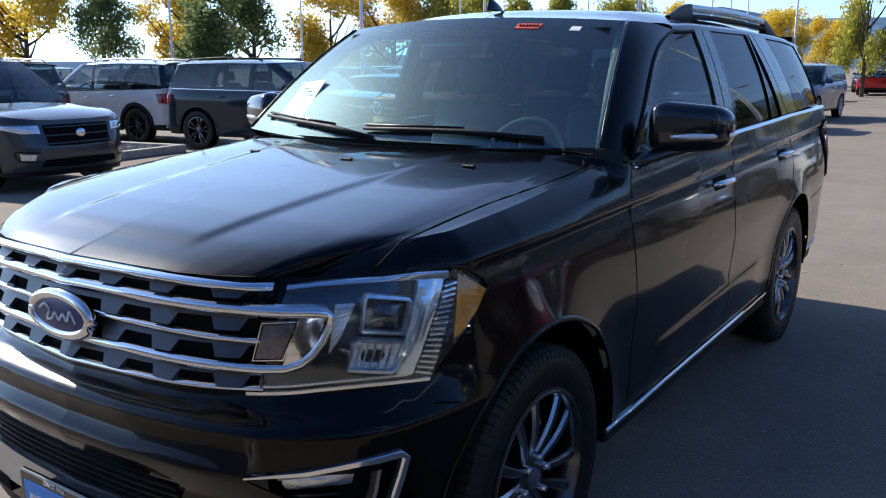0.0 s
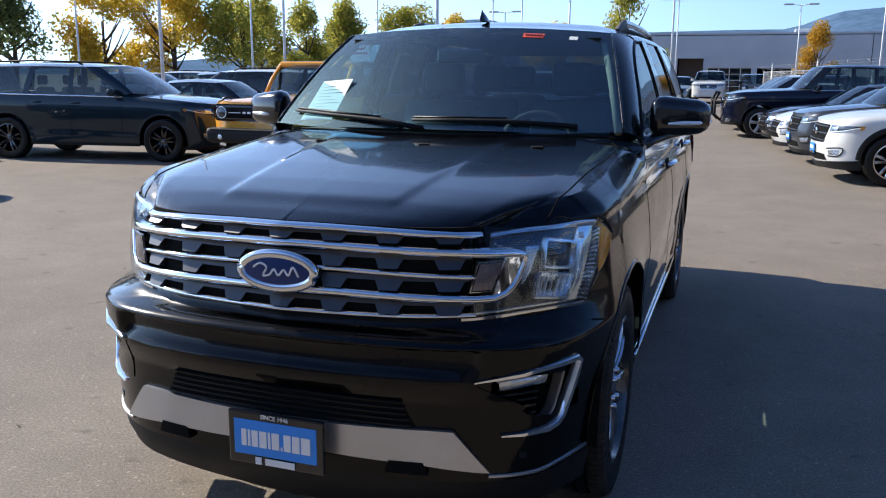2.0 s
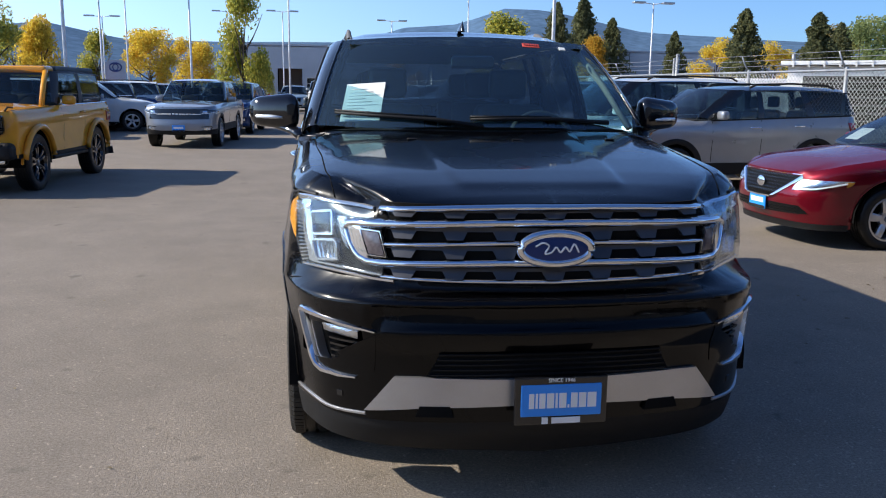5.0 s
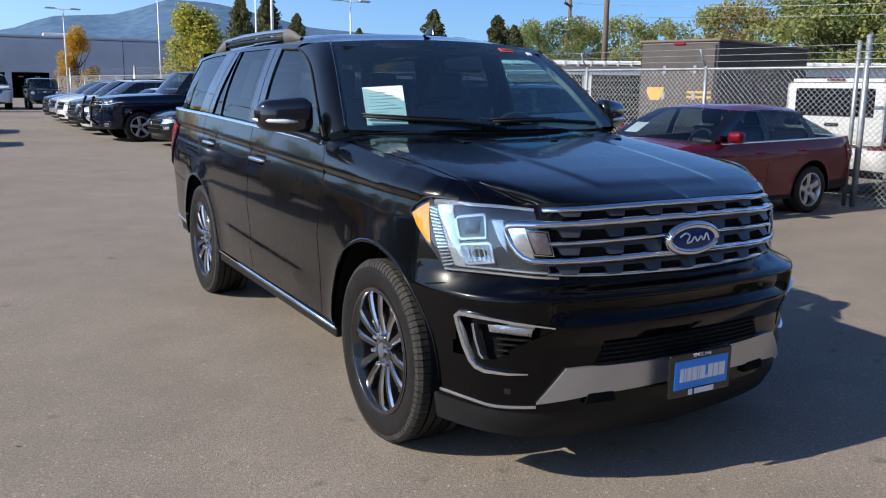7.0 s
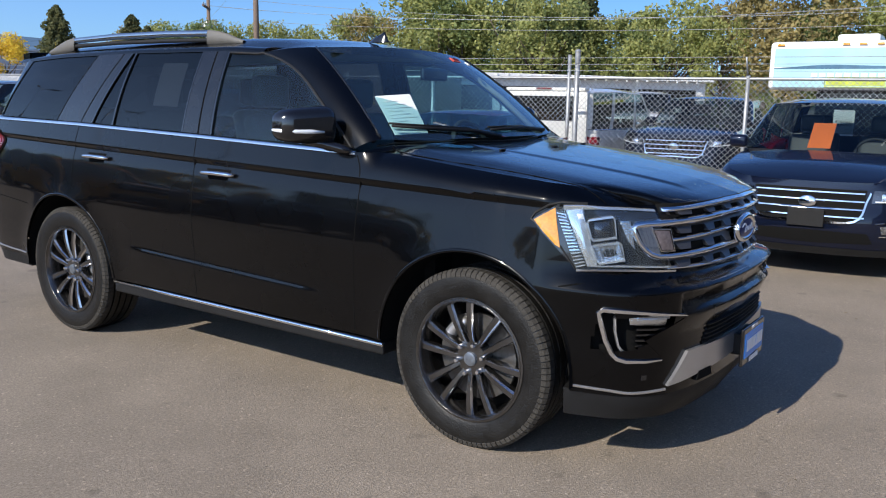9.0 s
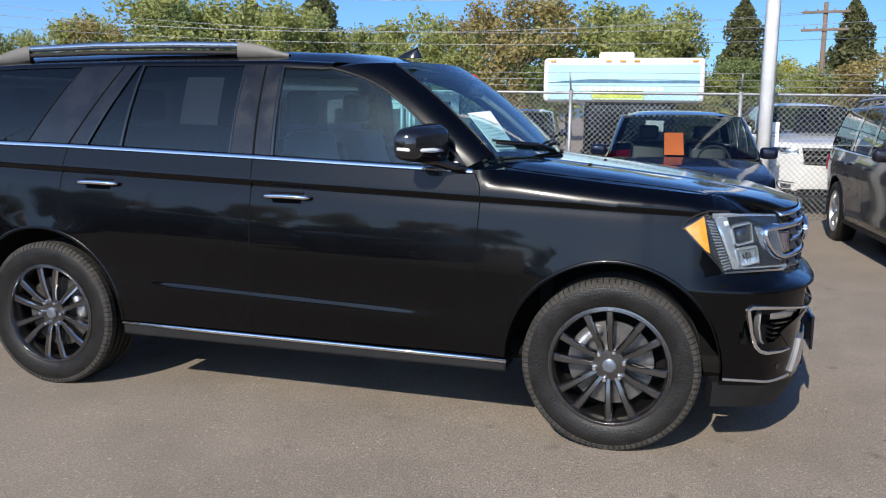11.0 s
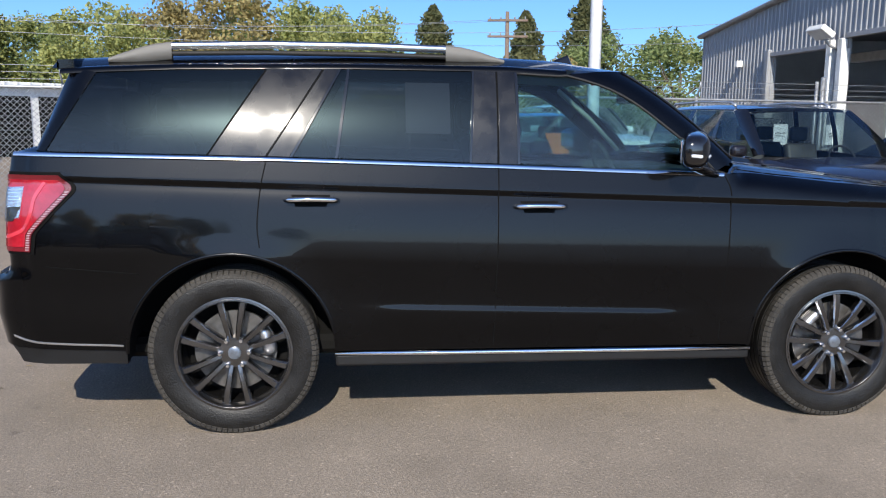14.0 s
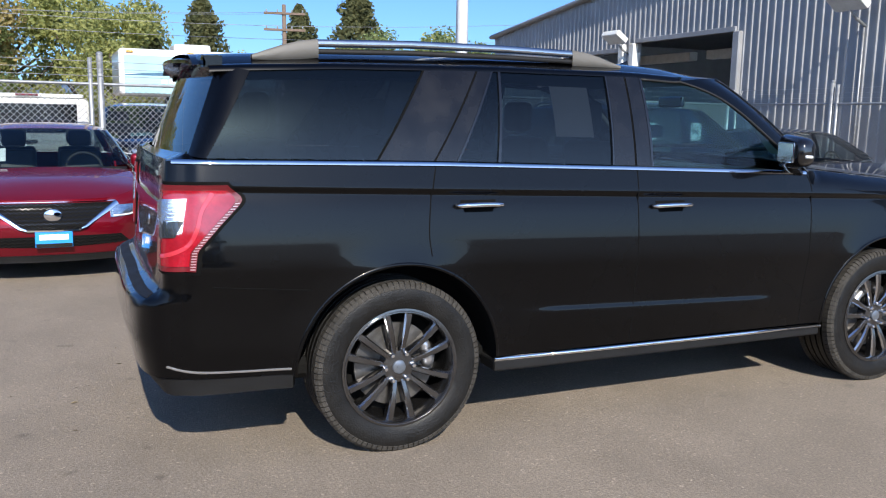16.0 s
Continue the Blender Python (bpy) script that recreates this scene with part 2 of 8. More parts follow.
def asphalt():
    m = bpy.data.materials.new("worn_asphalt")
    m.use_nodes = True
    nt = m.node_tree
    b = nt.nodes["Principled BSDF"]
    L = nt.links.new
    co = nt.nodes.new("ShaderNodeTexCoord")

    def noise_tex(scale, detail=5, rough=0.55):
        n = nt.nodes.new("ShaderNodeTexNoise")
        n.inputs["Scale"].default_value, n.inputs["Detail"].default_value, n.inputs["Roughness"].default_value = scale, detail, rough
        L(co.outputs["Object"], n.inputs["Vector"])
        return n

    def ramp(src, stops):
        r = nt.nodes.new("ShaderNodeValToRGB")
        while len(r.color_ramp.elements) < len(stops):
            r.color_ramp.elements.new(0.5)
        for e, (p, v) in zip(r.color_ramp.elements, stops):
            e.position, e.color = p, (v, v, v, 1)
        L(src, r.inputs[0])
        return r

    def mult(a, c):
        x = nt.nodes.new("ShaderNodeMixRGB")
        x.blend_type = "MULTIPLY"
        x.inputs[0].default_value = 1
        L(a, x.inputs[1])
        L(c, x.inputs[2])
        return x

    base = nt.nodes.new("ShaderNodeRGB")
    base.outputs[0].default_value = (0.236, 0.198, 0.158, 1)
    big = ramp(noise_tex(0.22, 4).outputs[0], [(0.3, 0.86), (0.7, 1.1)])
    mid = ramp(noise_tex(1.7, 6, 0.65).outputs[0], [(0.3, 0.88), (0.7, 1.1)])
    grain = ramp(noise_tex(85, 4, 0.8).outputs[0], [(0.3, 0.58), (0.5, 1.0), (0.7, 1.42)])
    vor = nt.nodes.new("ShaderNodeTexVoronoi")
    vor.inputs["Scale"].default_value = 95
    L(co.outputs["Object"], vor.inputs["Vector"])
    stone = ramp(vor.outputs["Color"], [(0.0, 0.84), (0.85, 1.0), (0.97, 1.55)])
    spots = ramp(noise_tex(5.5, 3, 0.4).outputs[0], [(0.24, 0.66), (0.33, 1.0)])
    c = mult(mult(mult(mult(mult(base.outputs[0], big.outputs[0]).outputs[0], mid.outputs[0]).outputs[0], grain.outputs[0]).outputs[0], stone.outputs[0]).outputs[0], spots.outputs[0])
    L(c.outputs[0], b.inputs["Base Color"])
    b.inputs["Roughness"].default_value = 0.88
    b.inputs["Specular IOR Level"].default_value = 0.35
    bp = nt.nodes.new("ShaderNodeBump")
    bp.inputs["Strength"].default_value = 0.5
    bp.inputs["Distance"].default_value = 0.006
    L(grain.outputs[0], bp.inputs["Height"])
    L(bp.outputs[0], b.inputs["Normal"])
    return m


M["asphalt"] = asphalt()


# ---- mesh tools ----
def mesh_of(name, verts, faces, smooth=True):
    me = bpy.data.meshes.new(name)
    me.from_pydata([tuple(map(float, v)) for v in verts], [], faces)
    if smooth:
        me.polygons.foreach_set("use_smooth", [True] * len(me.polygons))
    me.update()
    return me


def part(name, me, material, parent=None, label="", m=None):
    """Links a mesh (or a bmesh) as one object under a thing or a part."""
    if isinstance(me, bmesh.types.BMesh):
        bm, me = me, bpy.data.meshes.new(name)
        bm.to_mesh(me)
        bm.free()
    if material and not me.materials:
        me.materials.append(material)
    ob = new(name, me)
    if parent is not None:
        ob.parent = parent
    if m is not None:
        ob.matrix_local = m
    return tagged(ob, label=label)


def clean(me, dist=0.0008):
    bm = bmesh.new()
    bm.from_mesh(me)
    bmesh.ops.remove_doubles(bm, verts=bm.verts, dist=dist)
    bmesh.ops.dissolve_degenerate(bm, edges=bm.edges, dist=dist * 0.5)
    bmesh.ops.recalc_face_normals(bm, faces=bm.faces)
    bm.to_mesh(me)
    bm.free()
    return me


def sharp(me, degrees=35):
    me.set_sharp_from_angle(angle=radians(degrees))
    return me


def grid_faces(n, m, wrap=False, base=0):
    return [(base + i * m + j, base + i * m + (j + 1) % m, base + (i + 1) * m + (j + 1) % m, base + (i + 1) * m + j)
            for i in range(n - 1) for j in range(m if wrap else m - 1)]


def sheet(P, name="sheet", keep=None):
    """A mesh from rows of points."""
    P = np.asarray(P, float)
    n, m = P.shape[:2]
    f = grid_faces(n, m)
    if keep is not None:
        f = [q for k, q in enumerate(f) if keep[k // (m - 1), k % (m - 1)]]
    return mesh_of(name, P.reshape(-1, 3), f)


def slab(top, bottom, name="slab"):
    """A closed plate between two equal grids of points."""
    top, bottom = np.asarray(top, float), np.asarray(bottom, float)
    n, m = top.shape[:2]
    V = np.concatenate([top.reshape(-1, 3), bottom.reshape(-1, 3)])
    k = n * m
    F = grid_faces(n, m) + [q[::-1] for q in grid_faces(n, m, base=k)]
    for i in range(n - 1):
        for j in (0, m - 1):
            a, b = i * m + j, (i + 1) * m + j
            F.append((a, b, b + k, a + k) if j == 0 else (b, a, a + k, b + k))
    for j in range(m - 1):
        for i in (0, n - 1):
            a, b = i * m + j, i * m + j + 1
            F.append((b, a, a + k, b + k) if i == 0 else (a, b, b + k, a + k))
    me = mesh_of(name, V, F)
    return sharp(clean(me, 0.0002), 40)


def box_bm(size, bevel=0.0, seg=2, at=(0, 0, 0)):
    bm = bmesh.new()
    bmesh.ops.create_cube(bm, size=1)
    bmesh.ops.scale(bm, vec=size, verts=bm.verts)
    if bevel:
        bmesh.ops.bevel(bm, geom=list(bm.edges), offset=bevel, segments=seg, affect="EDGES", profile=0.5)
    bmesh.ops.translate(bm, vec=at, verts=bm.verts)
    return bm


def tube(path, radius, sides=8, name="tube", closed=False, flat=1.0):
    """A round bar along a path; radius may be a list."""
    path = [Vector(p) for p in path]
    n = len(path)
    rad = radius if isinstance(radius, (list, tuple, np.ndarray)) else [radius] * n
    V = []
    for i, p in enumerate(path):
        d = (path[(i + 1) % n] - path[i - 1]) if closed else (path[min(i + 1, n - 1)] - path[max(i - 1, 0)])
        d.normalize()
        a = d.cross(Vector((0, 0, 1)) if abs(d.z) < 0.95 else Vector((1, 0, 0))).normalized()
        b = a.cross(d)
        for k in range(sides):
            t = 2 * math.pi * k / sides
            V.append(p + a * math.cos(t) * rad[i] + b * math.sin(t) * rad[i] * flat)
    F = grid_faces(n, sides, wrap=True)
    if closed:
        F += [((n - 1) * sides + j, (n - 1) * sides + (j + 1) % sides, (j + 1) % sides, j) for j in range(sides)]
    else:
        F += [tuple(range(sides))[::-1], tuple((n - 1) * sides + j for j in range(sides))]
    return mesh_of(name, V, F)


def lathe(profile, steps=48, axis="x", name="lathe", closed=False):
    """Turns (radius, along) pairs about an axis."""
    V = []
    for k in range(steps):
        a = 2 * math.pi * k / steps
        for r, h in profile:
            V.append((h, r * math.cos(a), r * math.sin(a)) if axis == "x" else (r * math.cos(a), r * math.sin(a), h))
    m = len(profile)
    F = [(i * m + j, i * m + j + 1, ((i + 1) % steps) * m + j + 1, ((i + 1) % steps) * m + j) for i in range(steps) for j in range(m - 1)]
    if closed:
        F += [(i * m + m - 1, i * m, ((i + 1) % steps) * m, ((i + 1) % steps) * m + m - 1) for i in range(steps)]
    me = mesh_of(name, V, F)
    bm = bmesh.new()
    bm.from_mesh(me)
    bmesh.ops.recalc_face_normals(bm, faces=bm.faces)
    bm.to_mesh(me)
    bm.free()
    return sharp(me, 40)


def joined(name, meshes):
    """One mesh out of several, with their matrices."""
    bm = bmesh.new()
    for me, m in meshes:
        k = len(bm.verts)
        bm.from_mesh(me)
        bm.verts.ensure_lookup_table()
        if m is not None:
            bmesh.ops.transform(bm, matrix=m, verts=bm.verts[k:])
    out = bpy.data.meshes.new(name)
    bm.to_mesh(out)
    bm.free()
    return out


def thing(name, label, category, m=None, group="", kind=""):
    ob = new(name)
    if m is not None:
        ob.matrix_basis = m
    return tagged(ob, label=label, category=category, group=group, kind=kind)


def text_mesh(text, size, name="lettering", spacing=1.0, extrude=0.0008):
    cu = bpy.data.curves.new(name, "FONT")
    cu.body, cu.size, cu.align_x, cu.align_y, cu.extrude, cu.space_character = text, size, "CENTER", "CENTER", extrude, spacing
    ob = bpy.data.objects.new(name, cu)
    me = bpy.data.meshes.new_from_object(ob)
    bpy.data.objects.remove(ob)
    return me


# ---- vehicles ----
def spline(pts, per=24):
    """Catmull-Rom through points."""
    P = np.asarray(pts, float)
    P = np.vstack([2 * P[0] - P[1], P, 2 * P[-1] - P[-2]])
    out = []
    for i in range(1, len(P) - 2):
        a, b, c, d = P[i - 1 : i + 3]
        for t in np.linspace(0, 1, per, endpoint=False):
            out.append(0.5 * (2 * b + (c - a) * t + (2 * a - 5 * b + 4 * c - d) * t**2 + (3 * b - a - 3 * c + d) * t**3))
    out.append(P[-2])
    return np.array(out)


class Body:
    """The outer skin of a car: a plan line round one half, from nose to tail, and insets by height."""

    def __init__(self, p):
        self.p = p
        w, yf, yr, ya, yb = p["w"], p["yf"], p["yr"], p["ya"], p["yb"]
        nose, tail = p.get("nose", 1.0), p.get("tail", 1.0)
        plan = [(0, yf), (0.30 * w, yf + 0.012 * nose), (0.55 * w, yf + 0.05 * nose), (0.72 * w, yf + 0.12 * nose), (0.86 * w, yf + 0.25 * nose),
                (0.945 * w, yf + 0.44 * nose), (0.982 * w, yf + 0.70 * nose), (0.995 * w, ya + 0.2), (w, (ya + yb) / 2), (0.998 * w, yb), (0.985 * w, yr - 0.55 * tail),
                (0.955 * w, yr - 0.28 * tail), (0.89 * w, yr - 0.12 * tail), (0.74 * w, yr - 0.035 * tail), (0.4 * w, yr - 0.004), (0, yr)]
        c = spline(plan)
        self.plan = c
        self.s = np.r_[0, np.cumsum(np.hypot(*np.diff(c, axis=0).T))]
        d = np.gradient(c, axis=0)
        d /= np.hypot(*d.T)[:, None]
        self.n = np.stack([d[:, 1], -d[:, 0]], 1)
        self.lift = p.get("rise", 0.03)

    def xy(self, s):
        return np.array([np.interp(s, self.s, self.plan[:, 0]), np.interp(s, self.s, self.plan[:, 1])])

    def nrm(self, s):
        v = np.array([np.interp(s, self.s, self.n[:, 0]), np.interp(s, self.s, self.n[:, 1])])
        return v / np.hypot(*v)

    def s_x(self, x):
        k = int(np.argmax(self.plan[:, 0] > 0.97 * self.p["w"]))
        return float(np.interp(x, self.plan[:k, 0], self.s[:k]))

    def s_xr(self, x):
        c = self.plan[::-1]
        k = int(np.argmax(c[:, 0] > 0.97 * self.p["w"]))
        return float(np.interp(x, c[:k, 0], self.s[::-1][:k]))

    def s_y(self, y):
        return float(np.interp(y, self.plan[:, 1], self.s))

    def inset(self, s, z):
        n = self.nrm(s)
        x, y = self.xy(s)
        zz = z - self.lift * y * abs(n[0])
        side = np.interp(zz, *self.p["side"])
        face = np.interp(z, *(self.p["front"] if y < 0 else self.p["rear"]))
        k = n[1] ** 2
        out = side * (1 - k) + face * k
        if y < self.p["ya_pillar"] and n[0] > 0.3:
            t = (self.top(s) - z) / 0.09
            if t < 1:
                out += self.p.get("fender", 0.05) * (1 - max(t, 0)) ** 2.2 * min(1, (n[0] - 0.3) * 3)
        if "flare" in self.p and n[0] > 0.6:
            env = min(1, max(0, (y + 0.86) / 0.3)) * min(1, max(0, (1.05 - y) / 0.3))
            out -= 0.0075 * env * env * min(1, max(0, (0.622 - zz) / 0.024)) * min(1, max(0, (zz - 0.47) / 0.09))
            for yc in (self.p["ya"], self.p["yb"]):
                d = (math.hypot(y - yc, z - self.p["zw"]) - self.p["ra"]) / 0.15
                if d < 1:
                    out -= self.p["flare"] * (1 - max(d, 0)) ** 2 * min(1, (n[0] - 0.6) * 4)
        if "corner" in self.p and y < -1.7:
            t = min(1, max(0, (z - 0.79) / 0.055))
            out += float(np.interp(s, *self.p["corner"])) * t * t * (3 - 2 * t)
            t = min(1, max(0, (0.665 - x) / 0.035)) * min(1, max(0, (z - 0.690) / 0.022)) * min(1, max(0, (0.787 - z) / 0.012))
            out += self.p["channel"] * t
        return out

    def s_at(self, x, z):
        """The place along the plan at which the skin lies at x, at this height."""
        a, b = 0.0, self.s_y(-1.5)
        for _ in range(40):
            m = (a + b) / 2
            a, b = (m, b) if self.surf(m, z)[0] < x else (a, m)
        return (a + b) / 2

    def surf(self, s, z, off=0.0, flip=1):
        q = self.xy(s) - self.nrm(s) * (self.inset(s, z) - off)
        return (q[0] * flip, q[1], z)

    def hood(self, y):
        p = self.p
        return float(np.interp(y, p["hood"][0], p["hood"][1]))

    def belt(self, y):
        p = self.p
        return float(np.interp(y, p["belt"][0], p["belt"][1]))

    def top(self, s):
        x, y = self.xy(s)
        p = self.p
        if "lip" in p and y < p["yf"] + 0.6 and x < p["lip"][0][-1]:
            return float(np.interp(x, *p["lip"]))
        drop = float(np.interp(y, *p["drop"])) if "drop" in p else 0.0
        return float(np.interp(y, [p["ya_pillar"] - 0.1, p["ya_pillar"] + 0.1], [self.hood(y) - drop, self.belt(y)]))

    def bottom(self, s):
        x, y = self.xy(s)
        p = self.p
        z = float(np.interp(y, p["low"][0], p["low"][1]))
        for yc in (p["ya"], p["yb"]):
            if abs(y - yc) < p["ra"] and self.nrm(s)[0] > 0.6:
                z = max(z, p["zw"] + math.sqrt(max(0, p["ra"] ** 2 - (y - yc) ** 2)) * p.get("archk", 1.0))
        return z

    def columns(self, n):
        p = self.p
        e = p["ra"]
        s = list(np.linspace(0, self.s_y(p["ya"] - e), int(n * 0.22), endpoint=False))
        arc = np.cos(np.linspace(math.pi, 0, int(n * 0.2)))
        s += [self.s_y(p["ya"] + e * c) for c in arc]
        s += [self.s_y(y) for y in np.linspace(p["ya"] + e, p["yb"] - e, int(n * 0.16) + 2)[1:-1]]
        s += [self.s_y(p["yb"] + e * c) for c in arc]
        s += list(np.linspace(self.s_y(p["yb"] + e), self.s[-1], int(n * 0.22))[1:])
        return s

    def band(self, n, cut=None):
        """The skin all round, below the windows and the bonnet, with its wheel arches open."""
        cols = self.columns(n)
        levels = self.p["levels"]
        rows, keeps = [], []
        for s in cols:
            b, t = self.bottom(s), self.top(s)
            nx = abs(self.nrm(s)[0])
            y = self.xy(s)[1]
            hi = max(b, t - 0.095)
            if self.p.get("even"):
                zs = list(np.linspace(b, hi, len(levels)))
            else:
                zs = [min(max(z + self.lift * y * nx, b), hi) for z in levels]
            zs[0] = b
            zs += [max(b, t - d) for d in (0.095, 0.075, 0.055, 0.036, 0.02, 0.008, 0.0)]
            rows.append([self.surf(s, z) for z in zs])
        R = np.array(rows)
        L = R[::-1].copy()
        L[:, :, 0] *= -1
        full = np.concatenate([R, L[1:]])
        keep = None
        if cut:
            keep = np.ones((full.shape[0] - 1, full.shape[1] - 1), bool)
            for i in range(keep.shape[0]):
                for j in range(keep.shape[1]):
                    c = full[i : i + 2, j : j + 2].mean((0, 1))
                    keep[i, j] = not cut(c)
        return clean(sheet(full, "band", keep))

    def quad(self, corners, off=0.006, n=8, m=4, back=-0.004, flip=1, name="panel", bulge=0.0):
        """A plate laid on the skin: four (s, z) corners in order round it."""
        A, B, C, D = (np.array(c, float) for c in corners)
        top, bot = [], []
        for u in np.linspace(0, 1, n):
            rt, rb = [], []
            for v in np.linspace(0, 1, m):
                s, z = (A * (1 - u) + B * u) * (1 - v) + (D * (1 - u) + C * u) * v
                rt.append(self.surf(s, z, off + bulge * (1 - (2 * u - 1) ** 2) * (1 - (2 * v - 1) ** 2), flip))
                rb.append(self.surf(s, z, back, flip))
            top.append(rt)
            bot.append(rb)
        return slab(top, bot, name)

    def strip(self, path, half, off0=-0.004, off1=0.008, flip=1, name="strip", closed=False, round_=0.6, sub=1, soft=False):
        """A bar of raised section along a path of (s, z) on the skin. A negative s lies across the middle."""
        path = np.asarray(path, float)
        if sub > 1:
            path = spline(path, sub)
        hw = half if isinstance(half, (list, np.ndarray)) else [half] * len(path)
        V = []
        n = len(path)
        for i, q in enumerate(path):
            d = (path[(i + 1) % n] - path[i - 1]) if closed else (path[min(i + 1, n - 1)] - path[max(i - 1, 0)])
            d = d / (np.hypot(*d) + 1e-9)
            perp = np.array([-d[1], d[0]])
            sec = ((-1, off0), (-1, off1 * 0.5), (-round_, off1), (round_, off1), (1, off1 * 0.5), (1, off0))
            if soft:
                sec = ((-1, off0), (-0.96, off1 * 0.42), (-0.75, off1 * 0.78), (0.0, off1), (0.55, off1 * 0.80), (0.95, off1 * 0.25 + off0 * 0.2))
            for k, o in sec:
                s, z = q + perp * hw[i] * k
                V.append(self.surf(abs(s), z, o, flip if s >= 0 else -flip))
        F = grid_faces(n, 6)
        if closed:
            F += [((n - 1) * 6 + j, (n - 1) * 6 + j + 1, j + 1, j) for j in range(5)]
        else:
            F += [tuple(range(6)), tuple((n - 1) * 6 + j for j in range(6))[::-1]]
        me = mesh_of(name, V, F)
        return sharp(clean(me, 0.0002), 75 if soft else 50)

    def bonnet(self, n=24, m=33, dome=0.0, crown=0.045, seam=0.0):
        """The bonnet from the nose to the cowl, meeting the wings along their upper edge."""
        p = self.p
        xe = p.get("bonnet_x", 0.90) * p["w"]
        yc, sweep = p["yc"], p.get("cowl_sweep", 0.2)
        s0, s1 = self.s_x(xe), self.s_y(yc + sweep + 0.1)
        edge = np.array([self.surf(s, self.top(s)) for s in np.linspace(s0, s1, 60)])
        y0 = edge[0][1]
        rows = []
        for v in np.linspace(0, 1, n) ** 1.25:
            row = []
            y1 = y0 + (yc + sweep - y0) * v
            xs, zs = float(np.interp(y1, edge[:, 1], edge[:, 0])), float(np.interp(y1, edge[:, 1], edge[:, 2]))
            for u in np.linspace(-1, 1, m):
                s = self.s_x(abs(u) * xe)
                fx_, fy, fz = self.surf(s, self.top(s))
                y = fy + (yc + sweep * u * u - fy) * v
                x = fx_ + abs(u) * (xs - edge[0][0])
                z = self.hood(y) + (fz - self.hood(fy)) * math.exp(-9 * v) + crown * (1 - u * u) * min(1, v * 2.2) ** 0.7
                z += abs(u) ** p.get("edge_pow", 6) * (zs - self.hood(y1) - (edge[0][2] - self.hood(y0)) * math.exp(-9 * v))
                if dome:
                    a = abs(x) - (0.30 + 0.12 * v)
                    z += dome * (1 / (1 + math.exp(max(-60, min(60, a / 0.0085))))) * (1 / (1 + math.exp(-(v - 0.115) / 0.014))) * (1 - 0.45 * v)
                row.append((math.copysign(x, u), y, z))
            rows.append(row)
        return clean(sheet(rows, "bonnet"))


def lerp3(a, b, t):
    return tuple(a[i] * (1 - t) + b[i] * t for i in range(3))


def ruled(curve_a, curve_b, m=6, bulge=(0, 0, 0), name="ruled"):
    rows = []
    for a, b in zip(curve_a, curve_b):
        rows.append([tuple(c + g * 4 * t * (1 - t) for c, g in zip(lerp3(a, b, t), bulge)) for t in np.linspace(0, 1, m)])
    return sheet(rows, name)


